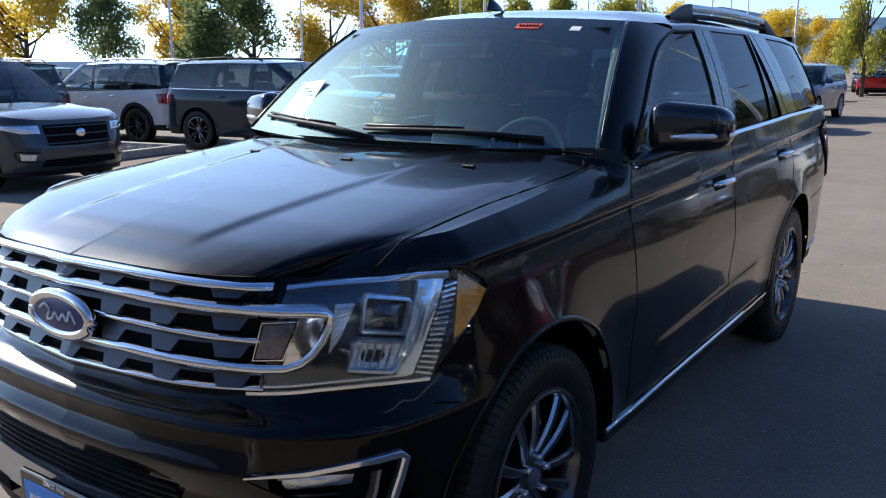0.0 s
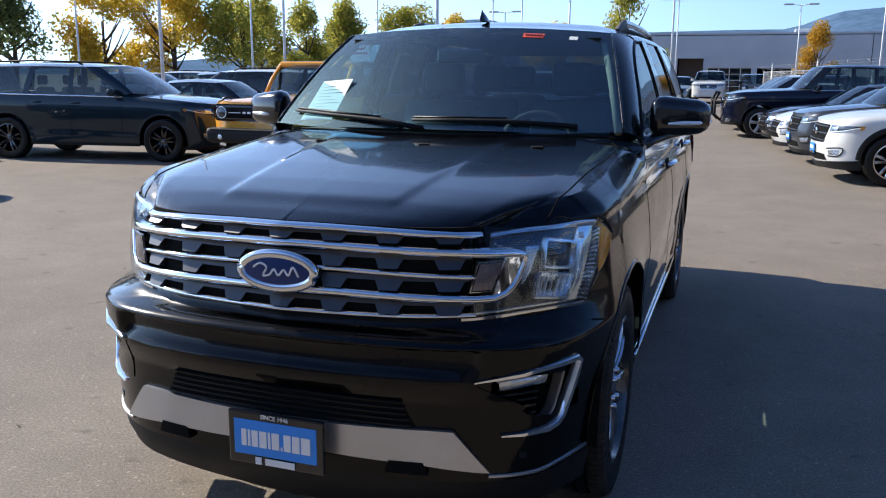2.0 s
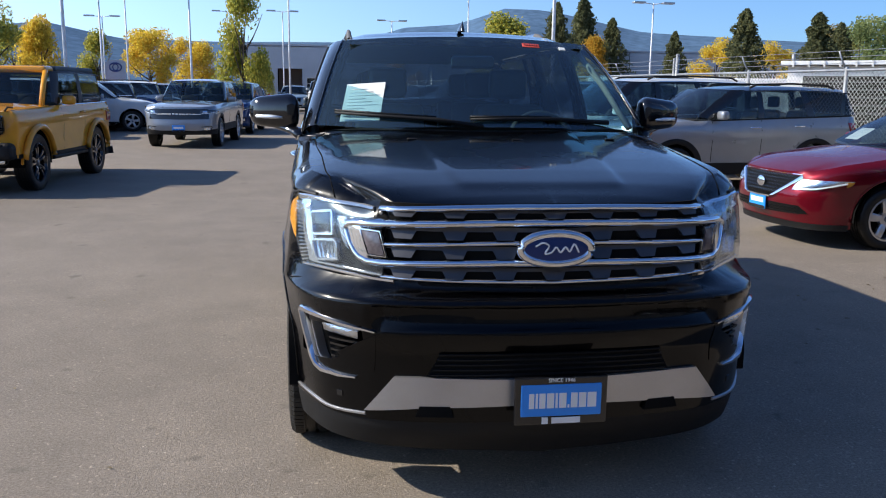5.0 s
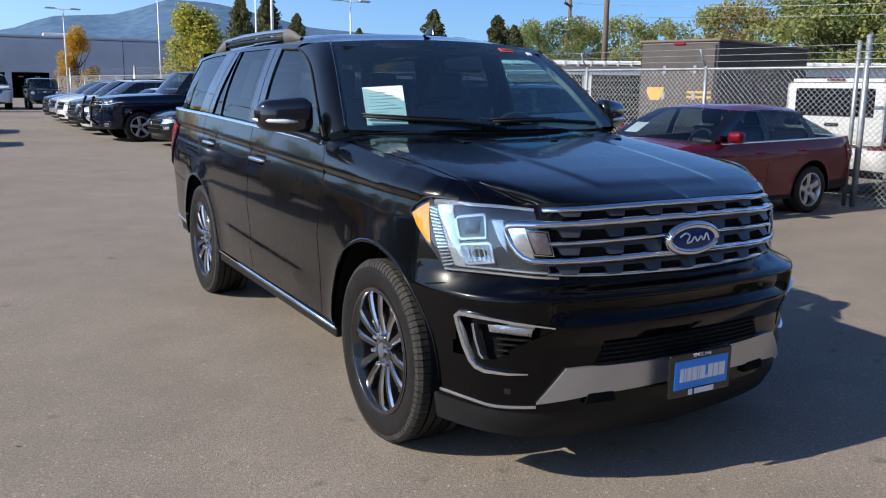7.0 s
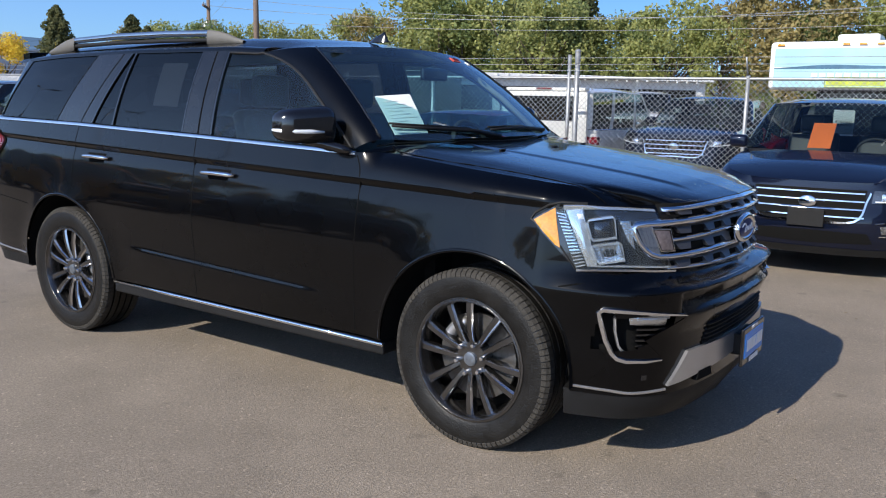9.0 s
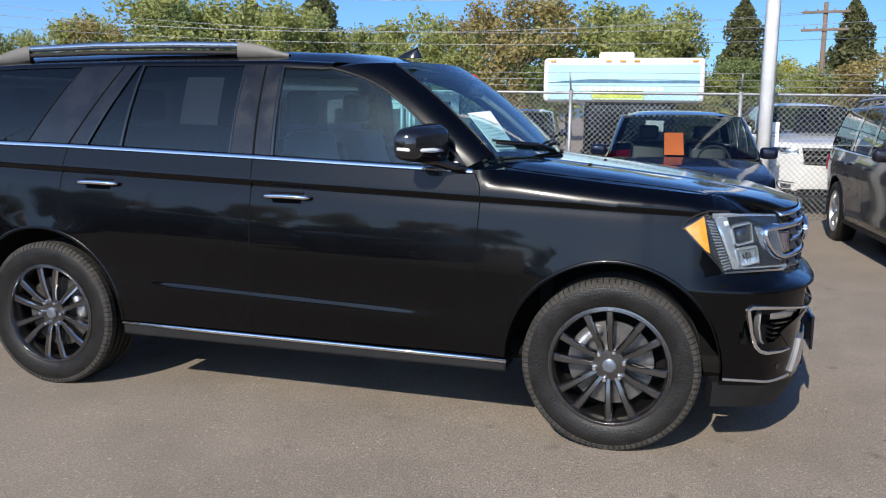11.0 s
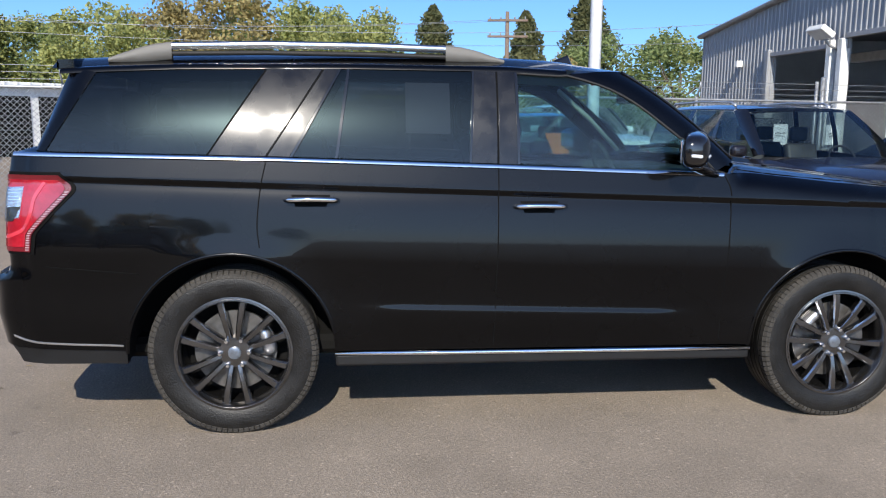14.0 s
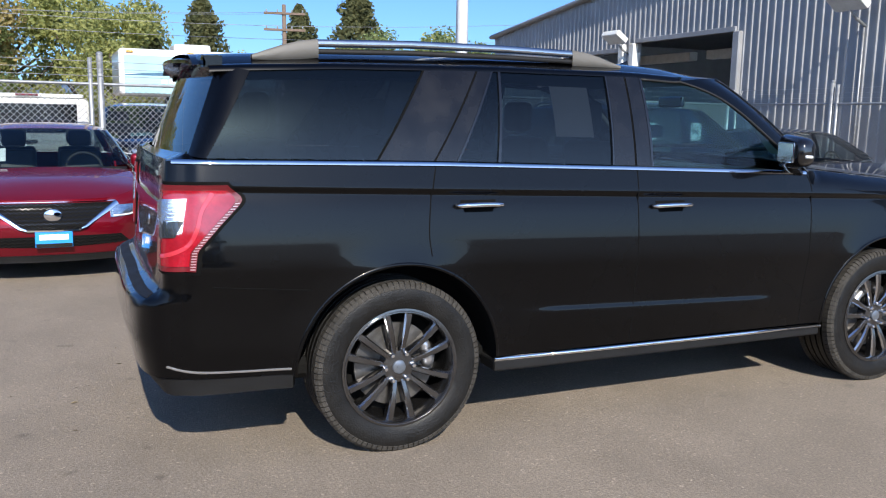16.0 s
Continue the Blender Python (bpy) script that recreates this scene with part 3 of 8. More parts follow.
def greenhouse(B, root, paint_m, screen_m, front_m, rear_m, pillar_m=None, detail=1):
    """Windscreen, roof, pillars, side windows and rear window."""
    p = B.p
    g = p["glass"]
    bx, tx, rx = g["belt_x"], g["top_x"], g["roof_x"]
    n = 22 if detail else 8

    def roof_z(y):
        return float(np.interp(y, *g["roof"]))

    def side(y, v, flip=1):
        zb = B.belt(y) + 0.012
        zt = roof_z(y) - g["rail"]
        k = float(np.interp(y, g["narrow"][0], g["narrow"][1]))
        x = (bx * (1 - v) + tx * v) * k + 0.018 * 4 * v * (1 - v)
        return (flip * x, y, zb * (1 - v) + zt * v)

    us = np.linspace(-1, 1, 21 if detail else 11)
    wb, wt = g["screen_b"], g["screen_t"]

    def arc(c, u):
        return (u * c[0], c[1] + c[3] * u * u, c[2] + c[4] * u * u)

    rows = []
    for v in np.linspace(0, 1, n):
        rows.append([lerp3(arc(wb, u), arc(wt, u), v)[:2] + (lerp3(arc(wb, u), arc(wt, u), v)[2] + g.get("bulge", 0.03) * 4 * v * (1 - v) * (1 - 0.3 * u * u),) for u in us])
    part("windscreen", clean(sheet(rows, "windscreen")), screen_m, root)
    edge = [r[-1] for r in rows]
    pillar = pillar_m or paint_m
    # cowl below the windscreen
    cow = [[(u * wb[0] * 0.94, p["yc"] + p.get("cowl_sweep", 0.2) * u * u - 0.012, B.hood(p["yc"] + p.get("cowl_sweep", 0.2) * u * u) + 0.045 * (1 - u * u) - 0.014) for u in us], [tuple(np.add(arc(wb, u * 0.97), (0, 0.012, 0.002 - 0.03 * abs(u) ** 8))) for u in us]]
    part("cowl", sheet(cow, "cowl"), M["black_plastic"], root)
    ye = g["roof"][0][-1]
    roof_y = list(np.linspace(0, 1, 26 if detail else 10))
    rr = []
    for t in roof_y:
        row = []
        for u in us:
            f = arc(wt, u)
            y = f[1] + (ye - 0.0 * u * u - f[1]) * t
            k = float(np.interp(y, g["narrow"][0], g["narrow"][1])) if t > 0.02 else 1
            xw = wt[0] + (rx * k - wt[0]) * min(1, t * 5)
            zt = roof_z(y)
            z = zt + g.get("crown", 0.03) * (1 - u * u) - 0.035 * max(0, abs(u) - 0.85) / 0.15
            z = f[2] * (1 - min(1, t * 8)) + z * min(1, t * 8)
            row.append((u * xw, y, z))
        rr.append(row)
    part("roof", clean(sheet(rr, "roof")), p.get("roof_m") or paint_m, root)
    roof_edge = [r[-1] for r in rr]
    wins = g["wins"]
    fb, ft = wins[0][1], wins[0][2]
    bend, apow = g.get("bend", 0.0), g.get("apow", 1.15)

    def rise(t):
        return (1 - bend) * t**apow + bend * t**9

    for flip in (1, -1):
        F = lambda q: (q[0] * flip, q[1], q[2])
        curve = []
        for t in np.linspace(0, 1, n):
            y = fb[0] + (ft[0] - fb[0]) * rise(t)
            curve.append(side(y, t, flip))
        meshes = [(ruled([F(e) for e in edge], curve, 7, (flip * 0.012, -0.006, 0.008), name="a_pillar"), None)]
        a0, a1 = curve[-1], F(edge[-1])
        top_line, rail_line = [], []
        for y in np.linspace(ft[0], g["d_top"], 40 if detail else 16):
            top_line.append(side(y, 1, flip))
            ez = [q for q in roof_edge]
            rail_line.append((flip * float(np.interp(y, [q[1] for q in ez], [q[0] for q in ez])), y, float(np.interp(y, [q[1] for q in ez], [q[2] for q in ez]))))
        meshes.append((ruled(top_line, rail_line, 5, (flip * 0.02, 0, 0.008), "drip"), None))
        front_cap = [F(q) for q in roof_edge if q[1] <= ft[0]]
        if len(front_cap) > 1:
            meshes.append((ruled(front_cap, [lerp3(F(edge[-1]), curve[-1], k) for k in np.linspace(0, 1, len(front_cap))], 3, name="cap"), None))
        prev = None
        for kind, (b0, b1), (t0, t1) in [(w[0], w[1], w[2]) for w in wins]:
            lo = lambda k, e: e[0] + (e[1] - e[0]) * k
            cols = 10 if detail else 5
            R = []
            for k in np.linspace(0, 1, cols):
                col = []
                for v in np.linspace(0, 1, n):
                    if kind == "front" and k == 0:
                        col.append(curve[int(round(v * (n - 1)))])
                        continue
                    y0 = b0 + (t0 - b0) * (rise(v) if kind == "front" else v)
                    y1 = b1 + (t1 - b1) * v
                    q = side(y0 + (y1 - y0) * k, v, flip)
                    col.append(q if kind == "pillar" else (q[0] - flip * 0.006, q[1], q[2]))
                R.append(col)
            me = clean(sheet(R, kind))
            if kind == "pillar":
                meshes.append((me, None))
            else:
                part("side_window", me, front_m if kind == "front" else rear_m, root)
        part("pillar_frame", clean(joined("pillar_frame", meshes), 0.001), pillar, root)
    # rear window
    d0, d1 = g["rear_b"], g["rear_t"]
    rows = [[lerp3(arc(d0, u), arc(d1, u), v) for u in us] for v in np.linspace(0, 1, 6)]
    part("rear_window", clean(sheet(rows, "rear_window")), rear_m, root)
    for flip in (1, -1):
        last = wins[-1]
        A = [side(last[1][1] + (last[2][1] - last[1][1]) * v, v, flip) for v in np.linspace(0, 1, 6)]
        C = [(flip * r[-1][0], r[-1][1], r[-1][2]) for r in rows]
        part("rear_pillar", ruled(A, C, 4, (flip * 0.02, 0.01, 0), "rear_pillar"), pillar, root)
    return side, roof_z, roof_edge


def tyre_mesh(r, rim, wd):
    h = wd / 2
    prof = [(rim - 0.01, -h * 0.80), (rim + 0.008, -h * 0.90), (rim + 0.03, -h * 0.97), ((r + rim) / 2, -h * 1.01), (r - 0.035, -h * 1.0), (r - 0.012, -h * 0.93), (r - 0.003, -h * 0.82)]
    groove = []
    for a in (-0.5, -0.17, 0.17, 0.5):
        groove += [(r, h * (a - 0.045)), (r - 0.011, h * (a - 0.035)), (r - 0.011, h * (a + 0.035)), (r, h * (a + 0.045))]
    return lathe(prof + groove + [(q, -v) for q, v in prof[::-1]], 72)


def tread_blocks(r, wd, count=92):
    """Shoulder lugs round the tyre."""
    V, F = [], []
    h = wd / 2
    for sgn in (-1, 1):
        for k in range(count):
            a0 = 2 * math.pi * (k + 0.06) / count
            a1 = 2 * math.pi * (k + 0.88) / count
            b = len(V)
            for a in (a0, a1):
                for rr, hh in ((r - 0.030, 1.005), (r - 0.012, 0.965), (r + 0.001, 0.84), (r + 0.001, 0.58), (r - 0.02, 0.58), (r - 0.05, 0.9)):
                    V.append((sgn * h * hh, rr * math.cos(a), rr * math.sin(a)))
            for j in range(6):
                F.append((b + j, b + (j + 1) % 6, b + 6 + (j + 1) % 6, b + 6 + j))
            F += [tuple(range(b, b + 6)), tuple(range(b + 6, b + 12))[::-1]]
    me = mesh_of("tread", V, F, smooth=False)
    bm = bmesh.new()
    bm.from_mesh(me)
    bmesh.ops.recalc_face_normals(bm, faces=bm.faces)
    bm.to_mesh(me)
    bm.free()
    return me


def spoke_mesh(r0, r1, w0, w1, x0, x1, depth, skew=0.0, name="spoke"):
    """One spoke from the hub out to the rim, facing +x: a tapered bar with a raised, bevelled face."""
    V = []
    for t in np.linspace(0, 1, 6):
        r = r0 + (r1 - r0) * t
        wd = (w0 + (w1 - w0) * t) / 2
        c = skew * t
        xf = x0 + (x1 - x0) * t + 0.012 * math.sin(math.pi * t)
        for y, x in ((-wd, xf - depth), (-wd, xf - 0.010), (-wd * 0.62, xf), (wd * 0.62, xf), (wd, xf - 0.010), (wd, xf - depth)):
            V.append((x, y + c, r))
    F = grid_faces(6, 6, wrap=True) + [tuple(range(6))[::-1], tuple(range(30, 36))]
    me = mesh_of(name, V, F)
    for k, fc in enumerate(me.polygons[:30]):
        fc.material_index = 1 if k % 6 in (1, 3) else 0
    bm = bmesh.new()
    bm.from_mesh(me)
    bmesh.ops.recalc_face_normals(bm, faces=bm.faces)
    bm.to_mesh(me)
    bm.free()
    return sharp(me, 30)


WHEELS = {}


def wheel_set(key, r, rim, wd, spokes, rim_m, face_m, twin=0.0, w0=0.04, w1=0.05):
    """Shared meshes of one kind of wheel, facing +x."""
    if key in WHEELS:
        return WHEELS[key]
    h = wd / 2
    barrel = lathe([(rim + 0.012, h * 0.88), (rim + 0.014, h * 0.95), (rim - 0.004, h * 0.97), (rim - 0.012, h * 0.86), (rim - 0.022, h * 0.2), (rim - 0.03, -h * 0.8), (rim, -h * 0.9)], 56)
    spk = []
    for k in range(spokes):
        for sgn in ((-1, 1) if twin else (0,)):
            a = 2 * math.pi * k / spokes
            me = spoke_mesh(0.055, rim - 0.006, w0, w1, h * 0.70, h * 0.84, 0.045, skew=sgn * twin)
            me.transform(pose(0, 0, 0, math.degrees(a), 0, 0) @ pose(0, sgn * 0.017 if twin else 0, 0))
            spk.append(me)
    hub = lathe([(0.0, h * 0.74), (0.04, h * 0.74), (0.075, h * 0.71), (0.082, h * 0.5), (0.082, h * 0.3)], 24)
    cap = lathe([(0.0, h * 0.84), (0.022, h * 0.835), (0.031, h * 0.81), (0.033, h * 0.72)], 24)
    disc = lathe([(0.06, h * 0.3), (rim * 0.74, h * 0.3), (rim * 0.74, h * 0.16), (0.06, h * 0.16)], 40)
    back = lathe([(0.0, -h * 0.2), (rim - 0.02, -h * 0.2), (rim - 0.02, -h * 0.3)], 32)
    nut = lathe([(0.0, 0.030), (0.008, 0.029), (0.012, 0.022), (0.013, 0.0)], 10)
    nut.transform(pose(h * 0.70, 0, 0))
    lip = tube([(h * 0.965, (rim + 0.002) * math.cos(a), (rim + 0.002) * math.sin(a)) for a in np.linspace(0, 2 * math.pi, 56, endpoint=False)], 0.0025, 6, "rim_lip", closed=True)
    lip.materials.append(M["gunmetal"])
    tm = tyre_mesh(r, rim, wd)
    mb_ = box_bm((0.005, 0.036, 0.022), 0.002, 1, (h * 0.99, 0, (r + rim) / 2))
    mark = bpy.data.meshes.new("mark")
    mb_.to_mesh(mark)
    mb_.free()
    mark.materials.append(M["black_plastic"])
    WHEELS[key] = dict(barrel=barrel, spokes=spk, hub=hub, cap=cap, disc=disc, back=back, nut=nut, lip=lip, mark=mark, tyre=tm, tread=tread_blocks(r, wd), rim_m=rim_m, face_m=face_m)
    for me, mm in ((barrel, rim_m), (hub, rim_m), (cap, M["cap_grey"]), (disc, M["disc"]), (back, M["dark_void"]), (nut, M["chrome"]), (tm, M["rubber"]), (WHEELS[key]["tread"], M["tread"])):
        me.materials.append(mm)
    for me in spk:
        me.materials.append(face_m)
        me.materials.append(M["machined"])
    return WHEELS[key]


def add_wheel(root, ws, at, flip, full=True, turn=0.0, steer=0.0):
    w = part("wheel", ws["tyre"], None, root, m=pose(*at) @ pose(0, 0, 0, 0, 0, (0 if flip > 0 else 180) + steer) @ pose(0, 0, 0, turn, 0, 0))
    w.name = "wheel"
    if full:
        tagged(part("tread", ws["tread"], None, w), kind="stuff")
        part("rim", ws["barrel"], None, w)
        for s in ws["spokes"]:
            part("spoke", s, None, w)
        part("rim_lip", ws["lip"], None, w)
        part("hub", ws["hub"], None, w)
        for k in range(6):
            part("lug_nut", ws["nut"], None, w, m=pose(0, 0, 0, 60 * k + 30, 0, 0) @ pose(0, 0, 0.0695))
        part("brake_disc", ws["disc"], None, w)
    else:
        if "one" not in ws:
            ws["one"] = joined("rim", [(m, None) for m in [ws["barrel"], ws["hub"]] + ws["spokes"]])
            ws["one"].materials.clear()
            ws["one"].materials.append(ws["face_m"])
            ws["one"].materials.append(M["machined"])
        part("rim", ws["one"], None, w)
    if full:
        for k in (0, 1, 2, 3, 4, 5, 6, 11, 12, 13, 14, 15, 16, 17):
            part("sidewall_mark", ws["mark"], None, w, m=pose(0, 0, 0, 360 / 22 * k, 0, 0))
    part("centre_cap", ws["cap"], None, w)
    part("inner_disc", ws["back"], None, w)
    return w


def seat_bm(at, wd=0.5):
    bm = box_bm((wd, 0.50, 0.16), 0.05, 3, (0, 0, 0))
    b2 = box_bm((wd * 0.92, 0.13, 0.62), 0.05, 3, (0, 0, 0))
    bmesh.ops.rotate(b2, cent=(0, 0, 0), matrix=Matrix.Rotation(radians(-16), 3, "X"), verts=b2.verts)
    bmesh.ops.translate(b2, vec=(0, 0.28, 0.34), verts=b2.verts)
    b3 = box_bm((wd * 0.5, 0.10, 0.19), 0.04, 3, (0, 0.40, 0.77))
    out = bmesh.new()
    for b in (bm, b2, b3):
        me = bpy.data.meshes.new("t")
        b.to_mesh(me)
        b.free()
        out.from_mesh(me)
        bpy.data.meshes.remove(me)
    bmesh.ops.translate(out, vec=at, verts=out.verts)
    for f in out.faces:
        f.smooth = True
    return out


def cabin(B, root, zseat, rows, dash_y, dash_z, wheel_side=1, detail=True, liner=None):
    """Seats, dashboard, steering wheel and floor, seen through the glass."""
    w = B.p["w"]
    for y in rows:
        for x in (-0.38, 0.38):
            part("seat", seat_bm((x * w / 0.95, y, zseat)), M["seat"], root)
    part("dashboard", box_bm((w * 1.68, 0.42, 0.26), 0.07, 3, (0, dash_y, dash_z - 0.12)), M["cabin"], root)
    sw = tube([(0.185 * math.cos(a), 0, 0.185 * math.sin(a)) for a in np.linspace(0, 2 * math.pi, 24, endpoint=False)], 0.016, 6, "steering_wheel", closed=True)
    part("steering_wheel", sw, M["cabin"], root, m=pose(0.38 * w / 0.95 * wheel_side, dash_y + 0.30, dash_z - 0.02, -24, 0, 0))
    y0, y1 = B.p["yf"] + 0.4, B.p["yr"] - 0.15
    low = B.p["low"][1][2]
    part("floor_pan", box_bm((w * 1.62, (y1 - y0), 0.10), 0.03, 1, (0, (y0 + y1) / 2, low + 0.04)), M["dark_void"], root)
    part("firewall", box_bm((w * 1.62, 0.06, dash_z - low - 0.05), 0, 1, (0, dash_y - 0.25, (dash_z + low) / 2 - 0.03)), M["dark_void"], root)


# ---- ground ----
def make_ground():
    xs = np.r_[-3200, -600, -150, np.linspace(-60, 60, 25), 150, 600, 3200]
    ys = np.r_[-3200, -600, -150, np.linspace(-60, 120, 37), 250, 700, 3200]
    rows = [[(x, y, 0.0) for x in xs] for y in ys]
    return tagged(part("ground", sheet(rows, "ground"), M["asphalt"]), "worn grey-brown asphalt of the car lot", "ground", kind="structure")


make_ground()


def big_suv():
    """The black full-size SUV in the middle of the lot, nose towards -y."""
    p = dict(
        w=0.99, yf=-2.50, yr=2.73, tail=0.72, ya=-1.556, yb=1.556, ra=0.490, zw=0.405, archk=1.0, rise=0.029, fender=0.06,
        side=([0.30, 0.40, 0.50, 0.60, 0.66, 0.70, 0.85, 1.0, 1.12, 1.163, 1.172, 1.19, 1.20, 1.28, 1.36], [0.05, 0.033, 0.024, 0.0205, 0.0185, 0.015, 0.0, 0.010, 0.027, 0.038, 0.040, 0.029, 0.030, 0.048, 0.066]),
        front=([0.20, 0.30, 0.36, 0.55, 0.60, 0.66, 0.70, 0.76, 0.79, 0.802, 0.811, 0.819, 0.828, 0.852, 1.13, 1.16], [0.12, 0.05, 0.045, 0.045, 0.041, 0.014, 0.003, 0.0, 0.003, 0.012, 0.030, 0.060, 0.078, 0.081, 0.094, 0.105]),
        rear=([0.35, 0.45, 0.60, 0.78, 0.82, 0.90, 1.30, 1.40], [0.10, 0.03, 0.0, 0.0, 0.108, 0.12, 0.15, 0.17]),
        levels=[0.30, 0.38, 0.46, 0.50, 0.53, 0.56, 0.585, 0.598, 0.606, 0.614, 0.622, 0.632, 0.66, 0.688, 0.70, 0.714, 0.74, 0.772, 0.780, 0.789, 0.796, 0.802, 0.807, 0.811, 0.815, 0.819, 0.823, 0.828, 0.84, 0.855, 0.90, 0.96, 1.02, 1.08, 1.12, 1.15, 1.163, 1.172, 1.181, 1.19, 1.20, 1.23, 1.26],
        lip=([0, 0.35, 0.55, 0.66, 0.80, 0.86, 0.905, 0.935, 0.95], [1.141, 1.137, 1.128, 1.123, 1.130, 1.142, 1.162, 1.184, 1.197]),
        corner=([0.0, 0.2, 0.40, 0.50, 0.554, 0.606, 0.659, 0.716, 0.777, 0.843, 0.92, 0.977, 1.022, 1.078, 1.129, 1.193, 1.294], [-0.008, 0.004, 0.012, 0.023, 0.032, 0.041, 0.050, 0.059, 0.071, 0.086, 0.094, 0.092, 0.084, 0.071, 0.053, 0.033, 0.002]), channel=0.038, flare=0.013,
        drop=([-2.4, -2.2, -2.05, -1.8, -1.5, -1.1, -0.9], [0.0, 0.008, 0.016, 0.026, 0.037, 0.040, 0.036]), edge_pow=5,
        hood=([-2.5, -2.42, -2.34, -2.22, -2.05, -1.8, -1.5, -1.1, -0.9], [1.10, 1.140, 1.163, 1.188, 1.214, 1.246, 1.282, 1.326, 1.338]),
        belt=([-0.95, -0.85, 0.27, 1.38, 2.1, 2.6], [1.282, 1.287, 1.321, 1.35, 1.36, 1.365]),
        low=([-2.5, -2.3, -2.05, -1.0, 1.0, 2.05, 2.4, 2.66], [0.345, 0.345, 0.36, 0.41, 0.41, 0.43, 0.44, 0.45]),
        ya_pillar=-0.95, yc=-1.15, cowl_sweep=0.245, bonnet_x=0.88,
        glass=dict(belt_x=0.925, top_x=0.775, roof_x=0.70, rail=0.068, screen_b=(0.850, -1.135, 1.333, 0.165, 0.018), screen_t=(0.692, -0.53, 1.822, 0.13, -0.025), bulge=0.042,
                   roof=([-0.6, -0.3, 0.2, 1.0, 1.8, 2.2, 2.42], [1.80, 1.828, 1.85, 1.85, 1.835, 1.815, 1.80]), crown=0.038, narrow=([-1, -0.3, 1.2, 2.0, 2.45], [0.99, 0.995, 1, 0.985, 0.955]),
                   wins=[("front", (-0.85, 0.16), (-0.10, 0.16)), ("pillar", (0.16, 0.41), (0.16, 0.385)), ("rear", (0.41, 1.26), (0.385, 1.03)),
                         ("pillar", (1.26, 1.66), (1.03, 1.39)), ("quarter", (1.66, 2.40), (1.39, 2.19))], d_top=2.36, rear_b=(0.80, 2.535, 1.385, -0.07, 0), rear_t=(0.69, 2.37, 1.79, -0.05, -0.02), apow=1.12, bend=0.28),
    )
    B = Body(p)
    root = thing("suv", "glossy black full-size SUV with chrome trim parked on the asphalt", "car")
    pm = M["black_paint"]

    def fog_hole(c):
        return c[1] < -1.9 and 0.68 < abs(c[0]) < 0.895 and 0.545 < c[2] < 0.70 and c[2] > 0.545 + (0.80 - abs(c[0])) * 0.6

    part("body", B.band(330, fog_hole), pm, root)
    hood_me = B.bonnet(56, 241, dome=0.007, crown=0.006)
    hood_v = np.array([v.co[:] for v in hood_me.vertices])
    part("bonnet", hood_me, pm, root)

    def on_hood(x, y, up=0.0):
        d = np.hypot(hood_v[:, 0] - x, hood_v[:, 1] - y)
        k = np.argsort(d)[:4]
        wt = 1 / (d[k] + 1e-4)
        return (x, y, float((hood_v[k, 2] * wt).sum() / wt.sum()) + up)

    side, roof_z, roof_edge = greenhouse(B, root, pm, M["windshield"], M["front_glass"], M["privacy"])
    sx, sy = B.s_x, B.s_y
    # lower valance and wheel-house liners
    for f in (1, -1):
        part("valance", B.quad([(0, 0.19), (sy(-2.02), 0.25), (sy(-2.02), 0.370), (0, 0.35)], -0.004, 28, 5, -0.10, f), M["black_plastic"], root)
        part("rear_valance", B.quad([(sy(2.06), 0.36), (B.s[-1], 0.36), (B.s[-1], 0.45), (sy(2.06), 0.435)], -0.01, 20, 4, -0.06, f), M["black_plastic"], root)
        part("bumper_strip", B.strip([(sy(-2.06), 0.385), (sy(-2.2), 0.372), (sx(0.82), 0.36), (sx(0.69), 0.365)], 0.006, off1=0.006, flip=f, sub=6), M["satin"], root)
        part("rear_bumper_strip", B.strip([(sy(2.07), 0.455), (sy(2.3), 0.462), (sy(2.5), 0.475), (sy(2.6), 0.50)], 0.005, off1=0.005, flip=f, sub=6), M["satin"], root)
        for yc in (p["ya"], p["yb"]):
            rows = []
            for a in np.linspace(-0.06, math.pi + 0.06, 22):
                y, z = yc + 0.50 * math.cos(a), 0.405 + 0.50 * math.sin(a)
                rows.append([(f * x, y, max(0.3, z)) for x in (0.955, 0.9, 0.66)] + [(f * 0.65, yc + 0.16 * math.cos(a), 0.40 + 0.16 * math.sin(a)), (f * 0.65, yc, 0.38)])
            part("wheel_liner", sheet(rows, "liner"), M["dark_void"], root)
            part("arch_lip", B.strip([(sy(yc + 0.497 * math.cos(a)), 0.405 + 0.497 * math.sin(a)) for a in np.linspace(0.02, math.pi - 0.02, 40)], 0.008, off1=0.004, flip=f), pm, root)
    # door gaps
    gaps = [[(-0.895, 1.275), (-0.925, 1.18), (-0.915, 0.9), (-0.90, 0.6), (-0.90, 0.43)], [(0.268, 1.318), (0.27, 1.0), (0.275, 0.7), (0.28, 0.43)],
            [(1.385, 1.348), (1.415, 1.2), (1.43, 1.04), (1.42, 0.93)], [(2.40, 0.842), (1.98, 0.806)]]
    for f in (1, -1):
        for gp in gaps:
            part("panel_gap", B.strip([(sy(y), z) for y, z in gp], 0.0028, -0.002, 0.0012, f, sub=8), M["seam"], root)
        seam = spline([(0.792, -0.985), (0.835, -1.06), (0.846, -1.17), (0.838, -1.37), (0.818, -1.6), (0.808, -1.8), (0.800, -1.93), (0.784, -2.005)], 7)
        part("bonnet_gap", tube([on_hood(f * x, y, 0.0006) for x, y in seam] + [B.surf(B.s_at(x, z), z, 0.0006, f) for x, z in ((0.778, 1.165), (0.772, 1.145), (0.768, 1.128))], 0.0028, 6, "bonnet_gap", flat=0.6), M["seam"], root)
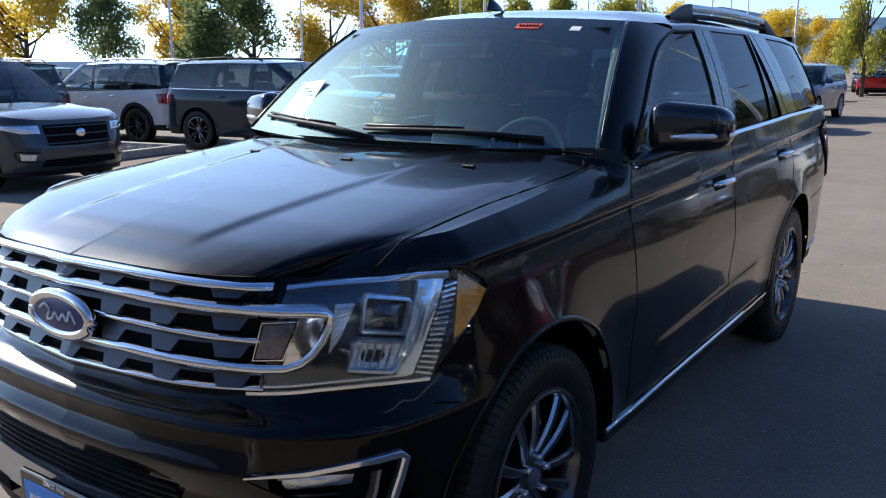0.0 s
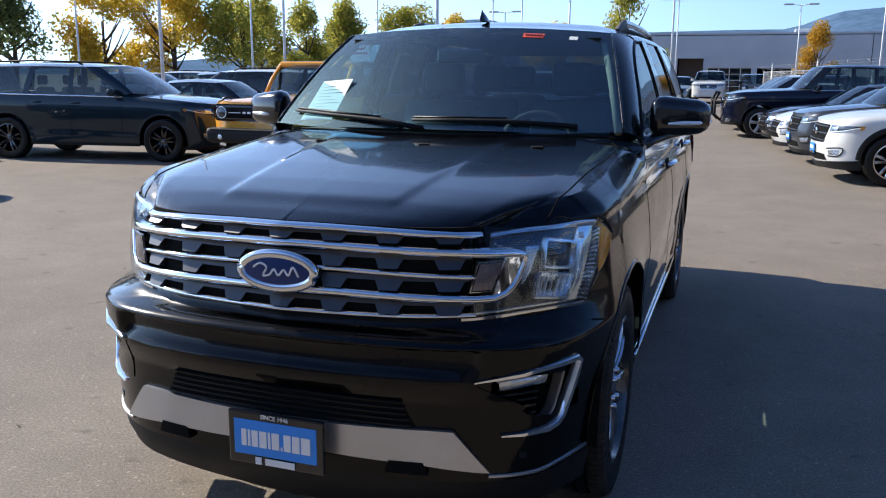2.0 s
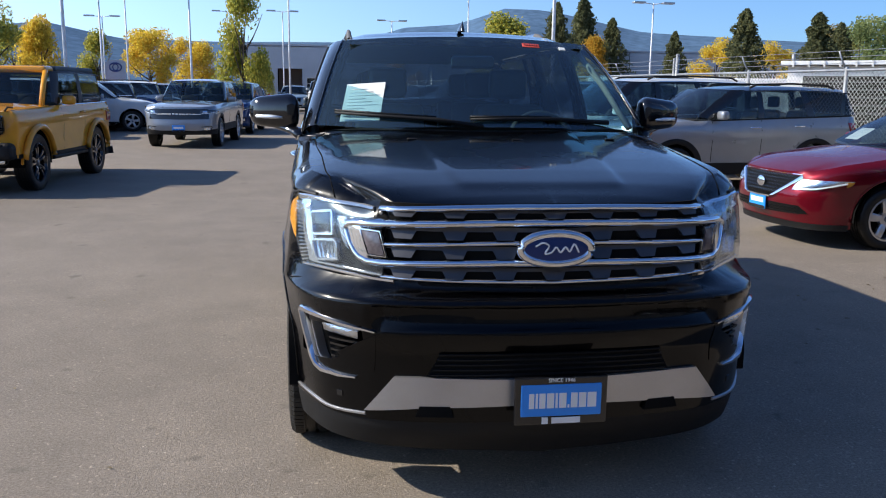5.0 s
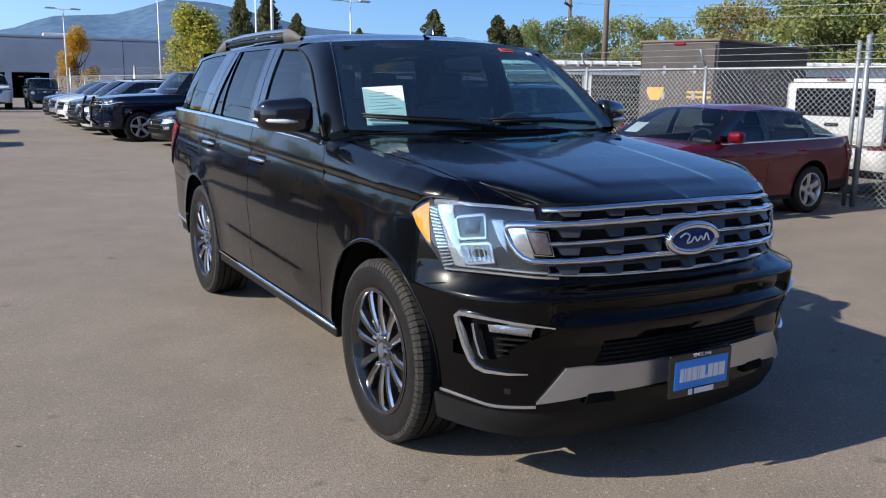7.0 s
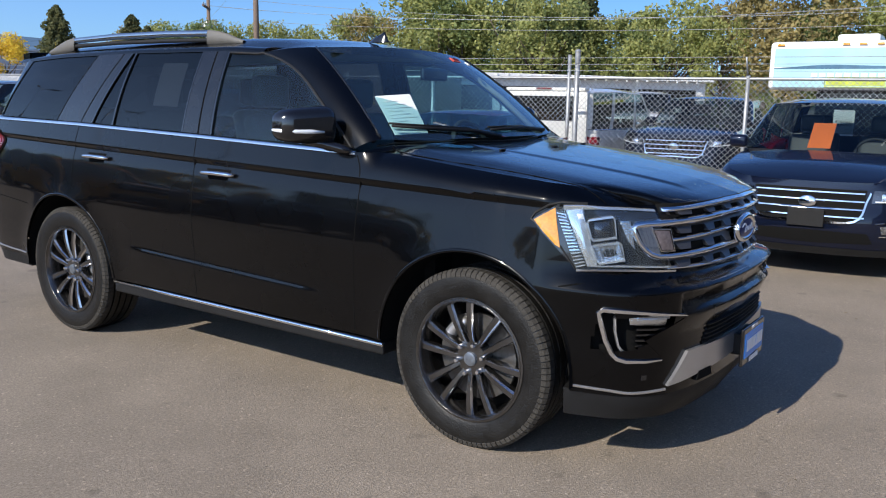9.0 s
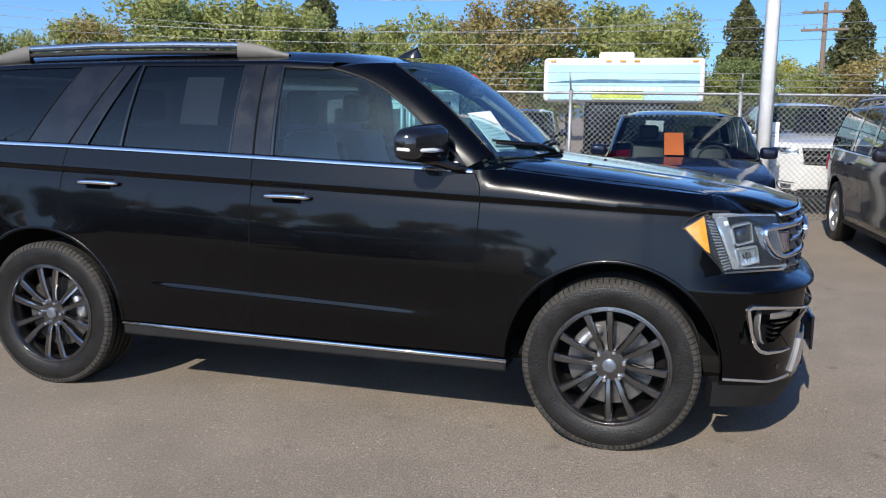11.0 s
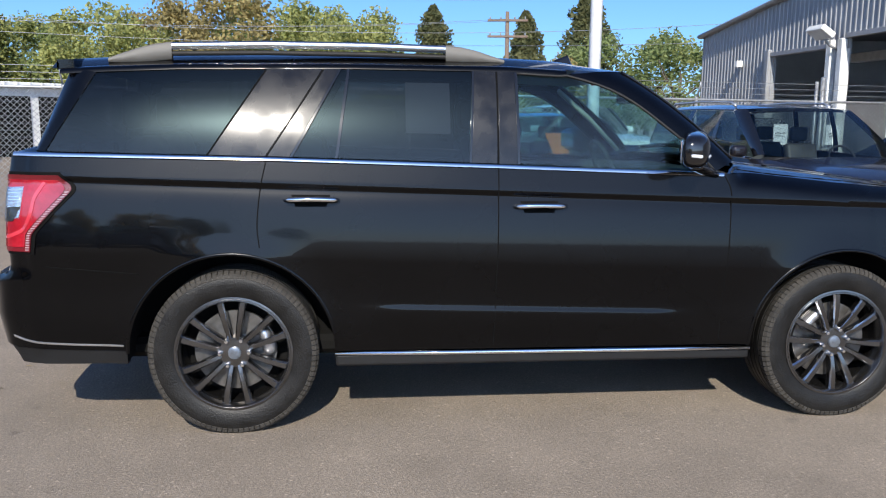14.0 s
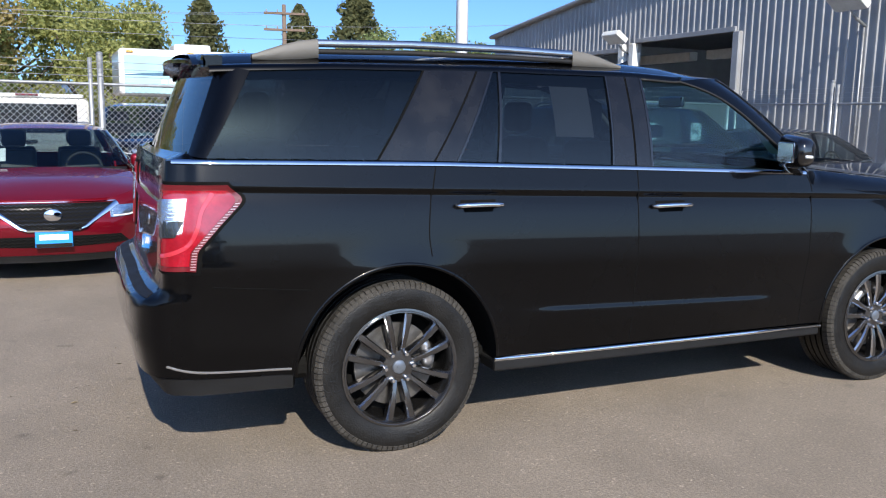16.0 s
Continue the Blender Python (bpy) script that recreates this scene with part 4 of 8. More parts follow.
        part("bumper_gap", B.strip([(sy(-1.985), 0.80), (sy(-2.10), 0.82), (sx(0.82), 0.838)], 0.0025, -0.002, 0.001, f, sub=6), M["seam"], root)
        part("belt_moulding", B.strip([(sy(y), B.belt(y) - 0.002) for y in np.linspace(-0.885, 2.56, 52)], 0.0105, -0.004, 0.010, f), M["chrome"], root)
        # window rubbers and dividing bars
        def on_glass(y0, y1, wd, off, material, name):
            rows = []
            for v in np.linspace(0, 1, 14):
                y = y0 + (y1 - y0) * v
                a, b = side(y - wd / 2, v, f), side(y + wd / 2, v, f)
                rows.append([(a[0] + f * off, a[1], a[2]), (b[0] + f * off, b[1], b[2])])
            back = [[(q[0] - f * 0.02, q[1], q[2]) for q in r] for r in rows]
            part(name, slab(rows, back), material, root)
        on_glass(1.055, 0.995, 0.013, 0.004, M["gloss_black"], "window_bar")
        on_glass(0.268, 0.262, 0.006, 0.0015, M["seam"], "door_gap")
        on_glass(1.385, 1.115, 0.007, 0.0015, M["seam"], "door_gap")
        on_glass(0.405, 0.38, 0.010, 0.004, M["gloss_black"], "window_bead")
        on_glass(0.165, 0.165, 0.014, 0.004, M["gloss_black"], "window_bead")
        on_glass(1.27, 1.035, 0.012, 0.004, M["gloss_black"], "window_bead")
        on_glass(1.66, 1.39, 0.008, 0.003, M["seam"], "window_bead")
        for name, b0, b1, t0, t1 in (("pillar_trim", 0.175, 0.262, 0.175, 0.257), ("pillar_trim", 0.275, 0.398, 0.268, 0.373), ("pillar_trim", 1.278, 1.379, 1.042, 1.110), ("pillar_trim", 1.392, 1.652, 1.122, 1.384)):
            face = [[(lambda q: (q[0] + f * 0.003, q[1], q[2]))(side(b0 + (t0 - b0) * v + (b1 - b0 + (t1 - t0 - b1 + b0) * v) * k, v, f)) for k in (0, 0.33, 0.67, 1)] for v in np.linspace(0.0, 1, 12)]
            part(name, slab(face, [[(x - f * 0.006, y, z) for x, y, z in r] for r in face]), M["pillar_gloss"], root, "dusty gloss black pillar trim")
        fr = []
        for t in np.linspace(0, 1, 26):
            q = side(-0.85 + 0.75 * (0.72 * t**1.12 + 0.28 * t**9), t, f)
            fr.append((q[0] + f * 0.003, q[1] + 0.004, q[2]))
        fr += [(lambda q: (q[0] + f * 0.003, q[1], q[2] - 0.006))(side(y, 1, f)) for y in np.linspace(-0.06, 0.16, 5)]
        part("window_frame", tube(fr, 0.0065, 8, "window_frame"), M["seal"], root)
        # handles
        for y0, y1, z in ((-0.07, 0.19, 1.127), (1.045, 1.30, 1.157)):
            ym = (y0 + y1) / 2
            part("handle_cup", B.quad([(sy(y0 + 0.06), z - 0.032), (sy(y1 - 0.05), z - 0.032), (sy(y1 - 0.03), z + 0.024), (sy(y0 + 0.04), z + 0.024)], 0.0015, 10, 6, -0.02, f), M["seam"], root)
            path = [B.surf(sy(y), z + 0.006 * (1 - ((y - ym) / 0.13) ** 2), o, f) for y, o in zip(np.linspace(y0, y1, 11), (0.012, 0.026, 0.034, 0.038, 0.040, 0.041, 0.040, 0.038, 0.034, 0.026, 0.012))]
            part("door_handle", tube(path, [0.010] + [0.0175] * 9 + [0.010], 10, "door_handle", flat=0.75), M["chrome"], root, "chrome door handle")
        # running board
        rb = part("running_board", box_bm((0.17, 2.14, 0.062), 0.012, 2, (f * 0.872, -0.003, 0.362)), M["black_plastic"], root)
        part("board_trim", tube([(f * 0.958, -1.073, 0.386), (f * 0.960, -0.5, 0.389), (f * 0.960, 0.5, 0.393), (f * 0.955, 1.067, 0.396)], 0.0105, 8, "board_trim", flat=1.1), M["chrome"], rb)
        # roof rail
        def bar(stations, wd):
            rows = []
            for y, z0, z1 in stations:
                h = z1 - z0
                rows.append([(f * 0.636 + wd * a, y, z0 + h * b) for a, b in ((-1, 0), (-1, 0.55), (-0.75, 0.88), (-0.3, 1), (0.3, 1), (0.75, 0.88), (1, 0.55), (1, 0), (-1, 0))])
            return clean(sheet(rows, "bar"))

        rail = part("roof_rail", bar([(0.50, 1.878, 1.914), (0.9, 1.884, 1.921), (1.4, 1.882, 1.919), (1.86, 1.868, 1.903)], 0.013), M["rail_silver"], root, "satin silver roof rail")
        part("rail_gasket", bar([(0.46, 1.845, 1.868), (0.9, 1.850, 1.875), (1.4, 1.849, 1.873), (1.9, 1.836, 1.860)], 0.012), M["black_plastic"], rail)
        for st in ([(0.20, 1.83, 1.848), (0.27, 1.83, 1.868), (0.34, 1.83, 1.890), (0.42, 1.83, 1.907), (0.503, 1.83, 1.916)], [(2.16, 1.80, 1.822), (2.09, 1.80, 1.848), (2.02, 1.80, 1.872), (1.94, 1.81, 1.893), (1.857, 1.82, 1.905)]):
            part("rail_foot", bar(st, 0.016), M["rail_grey"], rail)
        # mirror
        mb = box_bm((0.262, 0.155, 0.172), 0.058, 4)
        for v in mb.verts:
            v.co.z *= 1 - 0.16 * (v.co.x / 0.12)
            v.co.y = v.co.y * (1 - 0.15 * max(0, v.co.x / 0.12)) + 0.36 * v.co.x
        for fc in mb.faces:
            fc.smooth = True
        bmesh.ops.scale(mb, vec=(f, 1, 1), verts=mb.verts)
        bmesh.ops.translate(mb, vec=(f * 1.066, -0.672, 1.408), verts=mb.verts)
        mir = part("door_mirror", mb, M["gloss_black"], root, "gloss black door mirror")
        mg = box_bm((0.17, 0.010, 0.105), 0.004, 2)
        bmesh.ops.rotate(mg, cent=(0, 0, 0), matrix=Matrix.Rotation(radians(18 * f), 3, "Z"), verts=mg.verts)
        bmesh.ops.translate(mg, vec=(f * 1.060, -0.600, 1.405), verts=mg.verts)
        part("mirror_glass", mg, M["chrome"], mir)
        part("repeater", tube([(f * 1.198, -0.60, 1.388), (f * 1.188, -0.648, 1.386), (f * 1.150, -0.700, 1.384), (f * 1.08, -0.742, 1.382), (f * 1.02, -0.762, 1.380)], [0.007, 0.011, 0.012, 0.011, 0.006], 8, "repeater"), M["drl"], mir)
        part("mirror_arm", tube([(f * 0.905, -0.83, 1.285), (f * 0.94, -0.78, 1.305), (f * 1.0, -0.71, 1.325), (f * 1.06, -0.68, 1.335)], [0.05, 0.045, 0.04, 0.03], 10, "mirror_arm", flat=0.55), M["gloss_black"], mir)
        part("sail_panel", slab([[side(-0.85 + 0.10 * a * (1 - b) + 0.07 * b, b * 0.22, f) for b in (0, 0.5, 1)] for a in (0, 0.5, 1)], [[tuple(np.subtract(side(-0.85 + 0.10 * a * (1 - b) + 0.07 * b, b * 0.22, f), (f * 0.02, 0, 0))) for b in (0, 0.5, 1)] for a in (0, 0.5, 1)]), M["gloss_black"], root)
    front_end(B, root, sx, sy)
    rear_end(B, root, sx, sy)
    # aerial, wipers
    fin = sheet([[(0.022 * s * (1 - k) ** 0.6, -0.33 + 0.15 * u * (1 - 0.45 * k) + 0.0 * k + 0.03 * k - 0.10 * k * 0, 1.868 + 0.060 * k * (1 - 0.55 * u)) for s, u in ((0, 0), (0.5, 0.08), (1, 0.35), (1, 0.7), (0.3, 1), (-0.3, 1), (-1, 0.7), (-1, 0.35), (-0.5, 0.08), (0, 0))] for k in np.linspace(0, 1, 6)])
    part("aerial", clean(fin), M["gloss_black"], root)
    for pts in ([(-0.02, -1.125, 1.352), (-0.25, -1.095, 1.385), (-0.50, -1.035, 1.398), (-0.75, -0.955, 1.412)], [(0.66, -1.02, 1.372), (0.35, -1.07, 1.390), (0.10, -1.095, 1.390), (-0.08, -1.100, 1.388)]):
        wp = part("wiper", tube(pts, [0.013, 0.012, 0.010, 0.007], 6, "wiper"), M["black_plastic"], root)
        part("wiper_blade", tube([(x, y + 0.02, z + 0.012) for x, y, z in pts[1:]], 0.006, 6, "wiper_blade"), M["rubber"], wp)
    for x, y in ((0.09, -1.40), (0.56, -1.34), (-0.40, -1.37)):
        q = on_hood(x, y)
        part("washer_nozzle", box_bm((0.048, 0.016, 0.008), 0.003, 1, (q[0], q[1], q[2] + 0.002)), M["black_plastic"], root)
    part("cowl_lip", tube([(u * 0.80, p["yc"] + 0.245 * u * u + 0.004, on_hood(u * 0.79, p["yc"] + 0.245 * u * u - 0.02)[2] + 0.002) for u in np.linspace(-1, 1, 25)], 0.006, 6, "cowl_lip"), M["seal"], root, "black rubber seal along the bonnet's rear edge")
    # wheels
    ws = wheel_set("suv", 0.408, 0.270, 0.275, 6, M["gunmetal"], M["gunmetal"], twin=0.040, w0=0.027, w1=0.040)
    for f in (1, -1):
        add_wheel(root, ws, (f * 0.829, p["ya"], 0.404), f, turn=14)
        add_wheel(root, ws, (f * 0.829, p["yb"], 0.404), f, turn=2)
        for yw, a0 in ((p["ya"], 0.35), (p["yb"], 2.35)):
            arc = [(f * 0.880, yw + 0.165 * math.cos(a), 0.404 + 0.165 * math.sin(a)) for a in np.linspace(a0, a0 + 0.95, 8)]
            part("brake_caliper", tube(arc, [0.020, 0.034, 0.038, 0.034, 0.034, 0.038, 0.034, 0.020], 8, "brake_caliper", flat=0.8), M["satin"], root)
    # cabin
    cabin(B, root, 0.80, (-0.15, 0.85, 1.7), -0.98, 1.26)
    part("headliner", sheet([[(u * 0.66, y, z - 0.02) for u in np.linspace(-1, 1, 5)] for y, z in ((-0.5, 1.79), (0.5, 1.82), (1.5, 1.81), (2.25, 1.77))]), M["cream"], root)
    part("rear_view_mirror", box_bm((0.24, 0.03, 0.07), 0.015, 2, (0, -0.66, 1.68)), M["gloss_black"], root)
    sb, st = p["glass"]["screen_b"], p["glass"]["screen_t"]
    for f in (1, -1):
        rim = [lerp3((f * sb[0], sb[1] + sb[3], sb[2] + sb[4]), (f * st[0], st[1] + st[3], st[2] + st[4]), v) for v in np.linspace(0.01, 0.99, 16)]
        part("screen_trim", tube([(x + f * 0.002, y, z + 0.042 * 4 * v * (1 - v) * 0.7 + 0.003) for (x, y, z), v in zip(rim, np.linspace(0.01, 0.99, 16))], 0.0055, 8, "screen_trim"), M["pillar_gloss"], root)
        part("inner_a_pillar", tube([(f * 0.82, -0.90, 1.34), (f * 0.745, -0.66, 1.56), (f * 0.67, -0.42, 1.74)], 0.017, 8, "inner_pillar"), M["cream"] if f > 0 else M["cabin"], root)
        part("door_card", box_bm((0.06, 1.95, 0.62), 0.02, 1, (f * 0.87, 0.05, 0.96)), M["cabin"], root)
    # window sheets
    rows = lambda a, b, c, d: [[lerp3(a, b, u) for u in np.linspace(0, 1, 4)], [lerp3(d, c, u) for u in np.linspace(0, 1, 4)]]
    tl, tr, br, bl = (-0.682, -0.79, 1.553), (-0.487, -0.858, 1.567), (-0.530, -1.012, 1.375), (-0.728, -0.958, 1.368)
    q = rows(tl, tr, br, bl)
    sheet_paper = part("price_sheet", slab(q, [[(x, y + 0.003, z - 0.002) for x, y, z in r] for r in q]), M["paper"], root, "white price sheet inside the windscreen")
    for k in range(9):
        v0 = 0.16 + k * 0.085
        a, b = lerp3(lerp3(tl, bl, v0), lerp3(tr, br, v0), 0.1), lerp3(lerp3(tl, bl, v0), lerp3(tr, br, v0), 0.55 + 0.35 * ((k * 7) % 3) / 2)
        part("print_line", tube([(a[0], a[1] - 0.002, a[2] + 0.001), (b[0], b[1] - 0.002, b[2] + 0.001)], 0.0012, 4, "print_line"), M["paper_print"], sheet_paper)
    def on_screen(x, v, wd, ht, material, name, bars=0):
        b, t = p["glass"]["screen_b"], p["glass"]["screen_t"]
        def at(xx, vv):
            u = xx / (b[0] * (1 - vv) + t[0] * vv)
            q = lerp3((u * b[0], b[1] + b[3] * u * u, b[2] + b[4] * u * u), (u * t[0], t[1] + t[3] * u * u, t[2] + t[4] * u * u), vv)
            return (q[0], q[1], q[2] + 0.042 * 4 * vv * (1 - vv) * (1 - 0.3 * u * u) + 0.004)
        top = [[at(x + wd * (i - 0.5), v + ht * (j - 0.5)) for i in (0, 0.5, 1)] for j in (0, 1)]
        s = part(name, slab(top, [[(c[0], c[1] + 0.002, c[2] - 0.003) for c in r] for r in top]), material, root)
        for k in range(bars):
            xx = x - wd * 0.36 + wd * 0.72 * k / max(1, bars - 1)
            part("print_bar", tube([(lambda c: (c[0], c[1], c[2] + 0.003))(at(xx, v - ht * 0.2)), (lambda c: (c[0], c[1], c[2] + 0.003))(at(xx, v + ht * 0.2))], 0.003, 4, "print_bar"), M["red_dark"], s)
    on_screen(0.345, 0.885, 0.10, 0.055, M["red_sticker"], "windscreen_sticker", 6)
    on_screen(0.535, 0.87, 0.038, 0.045, M["paper"], "windscreen_sticker")
    # sheet in the rear door window
    for f in (-1,):
        rows_ = [[(lambda q: (q[0] - f * 0.014, q[1], q[2]))(side(y, v, f)) for y in np.linspace(0.50, 0.72, 4)] for v in np.linspace(0.30, 0.86, 5)]
        part("window_sheet", slab(rows_, [[(x - f * 0.002, y, z) for x, y, z in r] for r in rows_]), M["paper"], root, "printed white sheet inside the rear door window")
    return root


def front_end(B, root, sx, sy):
    """Grille, badge, headlamps, fog lamps, skid plate and number plate."""
    gx = lambda x: math.copysign(B.s_at(abs(x), 1.0), x)
    grille = part("grille", B.quad([(0, 0.845), (gx(0.62), 0.855), (gx(0.63), 1.135), (0, 1.135)], 0.002, 20, 6, -0.01, 1), M["dark_void"], root, "silver slatted grille with chrome bars")
    part("grille_back", B.quad([(0, 0.845), (gx(0.62), 0.855), (gx(0.63), 1.135), (0, 1.135)], 0.002, 20, 6, -0.01, -1), M["dark_void"], grille)
    bars = [(1.128, 1.110, 0.62, 0.0105), (1.003, 0.985, 0.60, 0.0105), (0.862, 0.868, 0.60, 0.0105)]
    for zc, ze, xe, hw in bars:
        part("chrome_bar", B.strip([(gx(x), zc + (ze - zc) * (x / xe) ** 2) for x in np.linspace(-xe, xe, 41)], hw, -0.004, 0.022, soft=True), M["chrome"], grille)
    # the chrome surround of the lamps and badge
    loop = []
    for x in np.linspace(-0.69, 0.69, 41):
        loop.append((gx(x), 1.075 - 0.020 * (x / 0.69) ** 2))
    ends = ((0.712, 1.050), (0.719, 1.038), (0.716, 1.018), (0.703, 0.980), (0.688, 0.950), (0.672, 0.930), (0.645, 0.918))
    loop += [(gx(x), z) for x, z in ends]
    for x in np.linspace(0.60, -0.60, 37):
        loop.append((gx(x), 0.930 - 0.014 * (x / 0.60) ** 2))
    loop += [(gx(-x), z) for x, z in ends[::-1]]
    part("chrome_surround", B.strip(loop, 0.0165, -0.004, 0.032, closed=True, soft=True), M["chrome"], grille)
    # silver slats, each bar with a row of dark six-sided gaps along its foot
    rows = [(1.120, 1.090, 0.60), (1.060, 1.012, 0.59), (0.993, 0.945, 0.59), (0.917, 0.872, 0.595)]
    for zt, zb, xe in rows:
        ht = (zt - zb) * 0.86
        for k in range(-4, 4):
            top, bot = [], []
            for d, hole in ((0.0, 0), (0.014, 0), (0.028, 0), (0.043, 1), (0.070, 1), (0.106, 1), (0.133, 1), (0.148, 0), (0.162, 0), (0.176, 0)):
                x = max(-xe, min(xe, k * 0.176 + d))
                z0 = zb + ht * 0.66 * hole
                s = gx(abs(x))
                f = 1 if x >= 0 else -1
                top.append([B.surf(s, z0 + (zb + ht - z0) * v, 0.026 - 0.024 * (z0 + (zb + ht - z0) * v - zb) / ht, f) for v in (0, 0.5, 1)])
                bot.append([B.surf(s, z0 + (zb + ht - z0) * v, -0.004, f) for v in (0, 0.5, 1)])
            if abs(top[0][0][0] - top[-1][0][0]) > 0.02:
                part("slat", slab(top, bot), M["slat"], grille)
    # badge
    y0 = B.surf(0, 0.985)[1] - 0.028
    ring = tube([(0.128 * math.cos(a), y0, 0.985 + 0.054 * math.sin(a)) for a in np.linspace(0, 2 * math.pi, 48, endpoint=False)], 0.0165, 10, "ring", closed=True)
    bd = part("badge", ring, M["chrome"], root, "oval badge with a blue field and chrome ring")
    rows_ = [[(0.120 * r * math.cos(a), y0 - 0.008 - 0.008 * (1 - r * r), 0.985 + 0.049 * r * math.sin(a)) for a in np.linspace(0, 2 * math.pi, 33)] for r in np.linspace(0, 1, 6)]
    part("badge_field", clean(sheet(rows_)), M["badge_blue"], bd)
    mark = spline([(-0.078, 0.010), (-0.052, 0.024), (-0.030, 0.012), (-0.044, -0.014), (-0.020, -0.010), (-0.004, 0.008), (0.012, -0.010), (0.030, 0.008), (0.046, -0.008), (0.062, 0.018), (0.080, -0.012)], 5)
    part("badge_mark", tube([(x, y0 - 0.0165 + 0.5 * (x * x) / 0.9, 0.985 + z) for x, z in mark], 0.0036, 6, "badge_mark"), M["white_ink"], bd)
    for f in (1, -1):
        # broad chrome faces at the ends of the surround, then the lamp pods
        part("surround_face", B.quad([(gx(0.640), 0.930), (gx(0.682), 0.938), (gx(0.714), 1.048), (gx(0.672), 1.056)], 0.0235, 8, 8, -0.004, f), M["chrome"], grille)
        pod = part("lamp_pod", B.quad([(gx(0.578), 0.936), (gx(0.645), 0.940), (gx(0.676), 1.040), (gx(0.600), 1.036)], 0.020, 6, 6, -0.004, f), M["gloss_black"], root, "small smoked lamp in the grille end")
        part("lamp_pod_lens", B.quad([(gx(0.588), 0.946), (gx(0.637), 0.949), (gx(0.664), 1.030), (gx(0.609), 1.027)], 0.026, 6, 6, 0.016, f, bulge=0.003), M["pod_lens"], pod)
        part("pod_frame", B.strip([(gx(0.583), 0.941), (gx(0.641), 0.944), (gx(0.670), 1.035), (gx(0.604), 1.032)], 0.0032, 0.012, 0.027, f, closed=True), M["chrome"], pod)
        # headlamp: dark housing, chrome frame along the top and down the outer side, two stacked cells, ribbed edge
        hl = part("headlamp", B.quad([(0.64, 0.872), (1.140, 0.868), (1.250, 1.122), (0.735, 1.106)], 0.003, 26, 12, -0.01, f), M["lamp_house"], root, "clear headlamp with chrome light guides")
        part("lamp_point", B.quad([(1.140, 0.868), (1.165, 0.885), (1.345, 1.064), (1.235, 1.135)], 0.003, 10, 10, -0.01, f), M["lamp_house"], hl)
        part("lamp_lip", B.strip([(0.605, 0.853), (0.75, 0.858), (0.90, 0.862), (1.04, 0.865), (1.145, 0.866)], 0.0065, -0.002, 0.012, f, sub=6), M["chrome"], hl)
        part("lamp_seal", B.strip([(1.150, 0.868), (1.215, 0.958), (1.290, 1.030), (1.350, 1.066), (1.335, 1.092), (1.275, 1.128), (1.225, 1.140), (1.12, 1.135)], 0.0045, -0.002, 0.006, f), M["seal"], hl)
        part("light_guide", B.strip([(0.735, 1.106), (0.835, 1.109), (0.95, 1.113), (1.06, 1.117), (1.14, 1.120), (1.215, 1.118)], [0.0055, 0.0055, 0.006, 0.0065, 0.011, 0.012], 0.002, 0.016, f), M["lamp_bright"], hl, "bright chrome light guide")
        part("light_band", B.quad([(1.058, 0.884), (1.100, 0.882), (1.205, 1.108), (1.140, 1.114)], 0.013, 8, 12, -0.004, f, bulge=0.005), M["lamp_bright"], hl, "bright outer light band")
        part("light_foot", B.strip([(0.66, 0.872), (0.80, 0.876), (0.95, 0.880), (1.09, 0.882)], 0.0045, 0.002, 0.012, f, sub=4), M["lamp_bright"], hl)
        for cell in ([(0.922, 0.906), (1.045, 0.893), (1.060, 0.902), (1.086, 0.958), (1.078, 0.966), (0.958, 0.977), (0.944, 0.970)], [(0.972, 0.998), (1.078, 0.987), (1.092, 0.996), (1.112, 1.058), (1.104, 1.070), (0.998, 1.083), (0.986, 1.074)]):
            part("cell_frame", B.strip(cell, 0.0068, 0.002, 0.019, f, closed=True), M["lamp_bright"], hl, "chrome cell frame")
        low = [(0.930, 0.910), (1.050, 0.899), (1.078, 0.960), (0.952, 0.971)]
        part("low_reflector", B.quad(low, 0.007, 9, 7, -0.004, f, bulge=-0.006), M["lamp_chrome"], hl)
        for k in range(5):
            a, b = lerp2(low[0], low[1], (k + 0.7) / 5.6), lerp2(low[3], low[2], (k + 0.7) / 5.6)
            part("reflector_step", B.strip([a, b], 0.0022, 0.002, 0.013, f), M["lamp_bright"], hl)
        part("projector_box", B.quad([(0.980, 1.003), (1.082, 0.992), (1.106, 1.062), (0.994, 1.077)], 0.006, 8, 8, -0.004, f), M["lamp_dark"], hl)
        part("projector", B.quad([(1.008, 1.008), (1.074, 1.003), (1.084, 1.056), (1.012, 1.062)], 0.009, 9, 9, 0.0, f, bulge=0.010), M["projector_glass"], hl, "round projector lens")
        part("reflector", B.quad([(0.862, 0.948), (0.908, 0.988), (0.958, 1.066), (0.892, 1.066)], 0.009, 8, 8, -0.004, f, bulge=0.004), M["lamp_chrome"], hl)
        for k in range(7):
            v = (k + 0.5) / 7
            part("reflector_step", B.strip([lerp2((0.866, 0.952), (0.896, 1.062), v), lerp2((0.906, 0.990), (0.952, 1.062), v)], 0.0028, 0.002, 0.0155, f), M["lamp_bright"], hl)
        part("spot", B.quad([(1.128, 1.076), (1.150, 1.074), (1.156, 1.094), (1.134, 1.096)], 0.016, 5, 5, 0.0, f, bulge=0.006), M["drl"], hl)
        lens = part("lens", B.quad([(0.645, 0.868), (1.140, 0.866), (1.245, 1.126), (0.74, 1.112)], 0.0235, 26, 12, 0.0205, f), M["lens"], hl, "clear lens")
        lens.visible_shadow = False
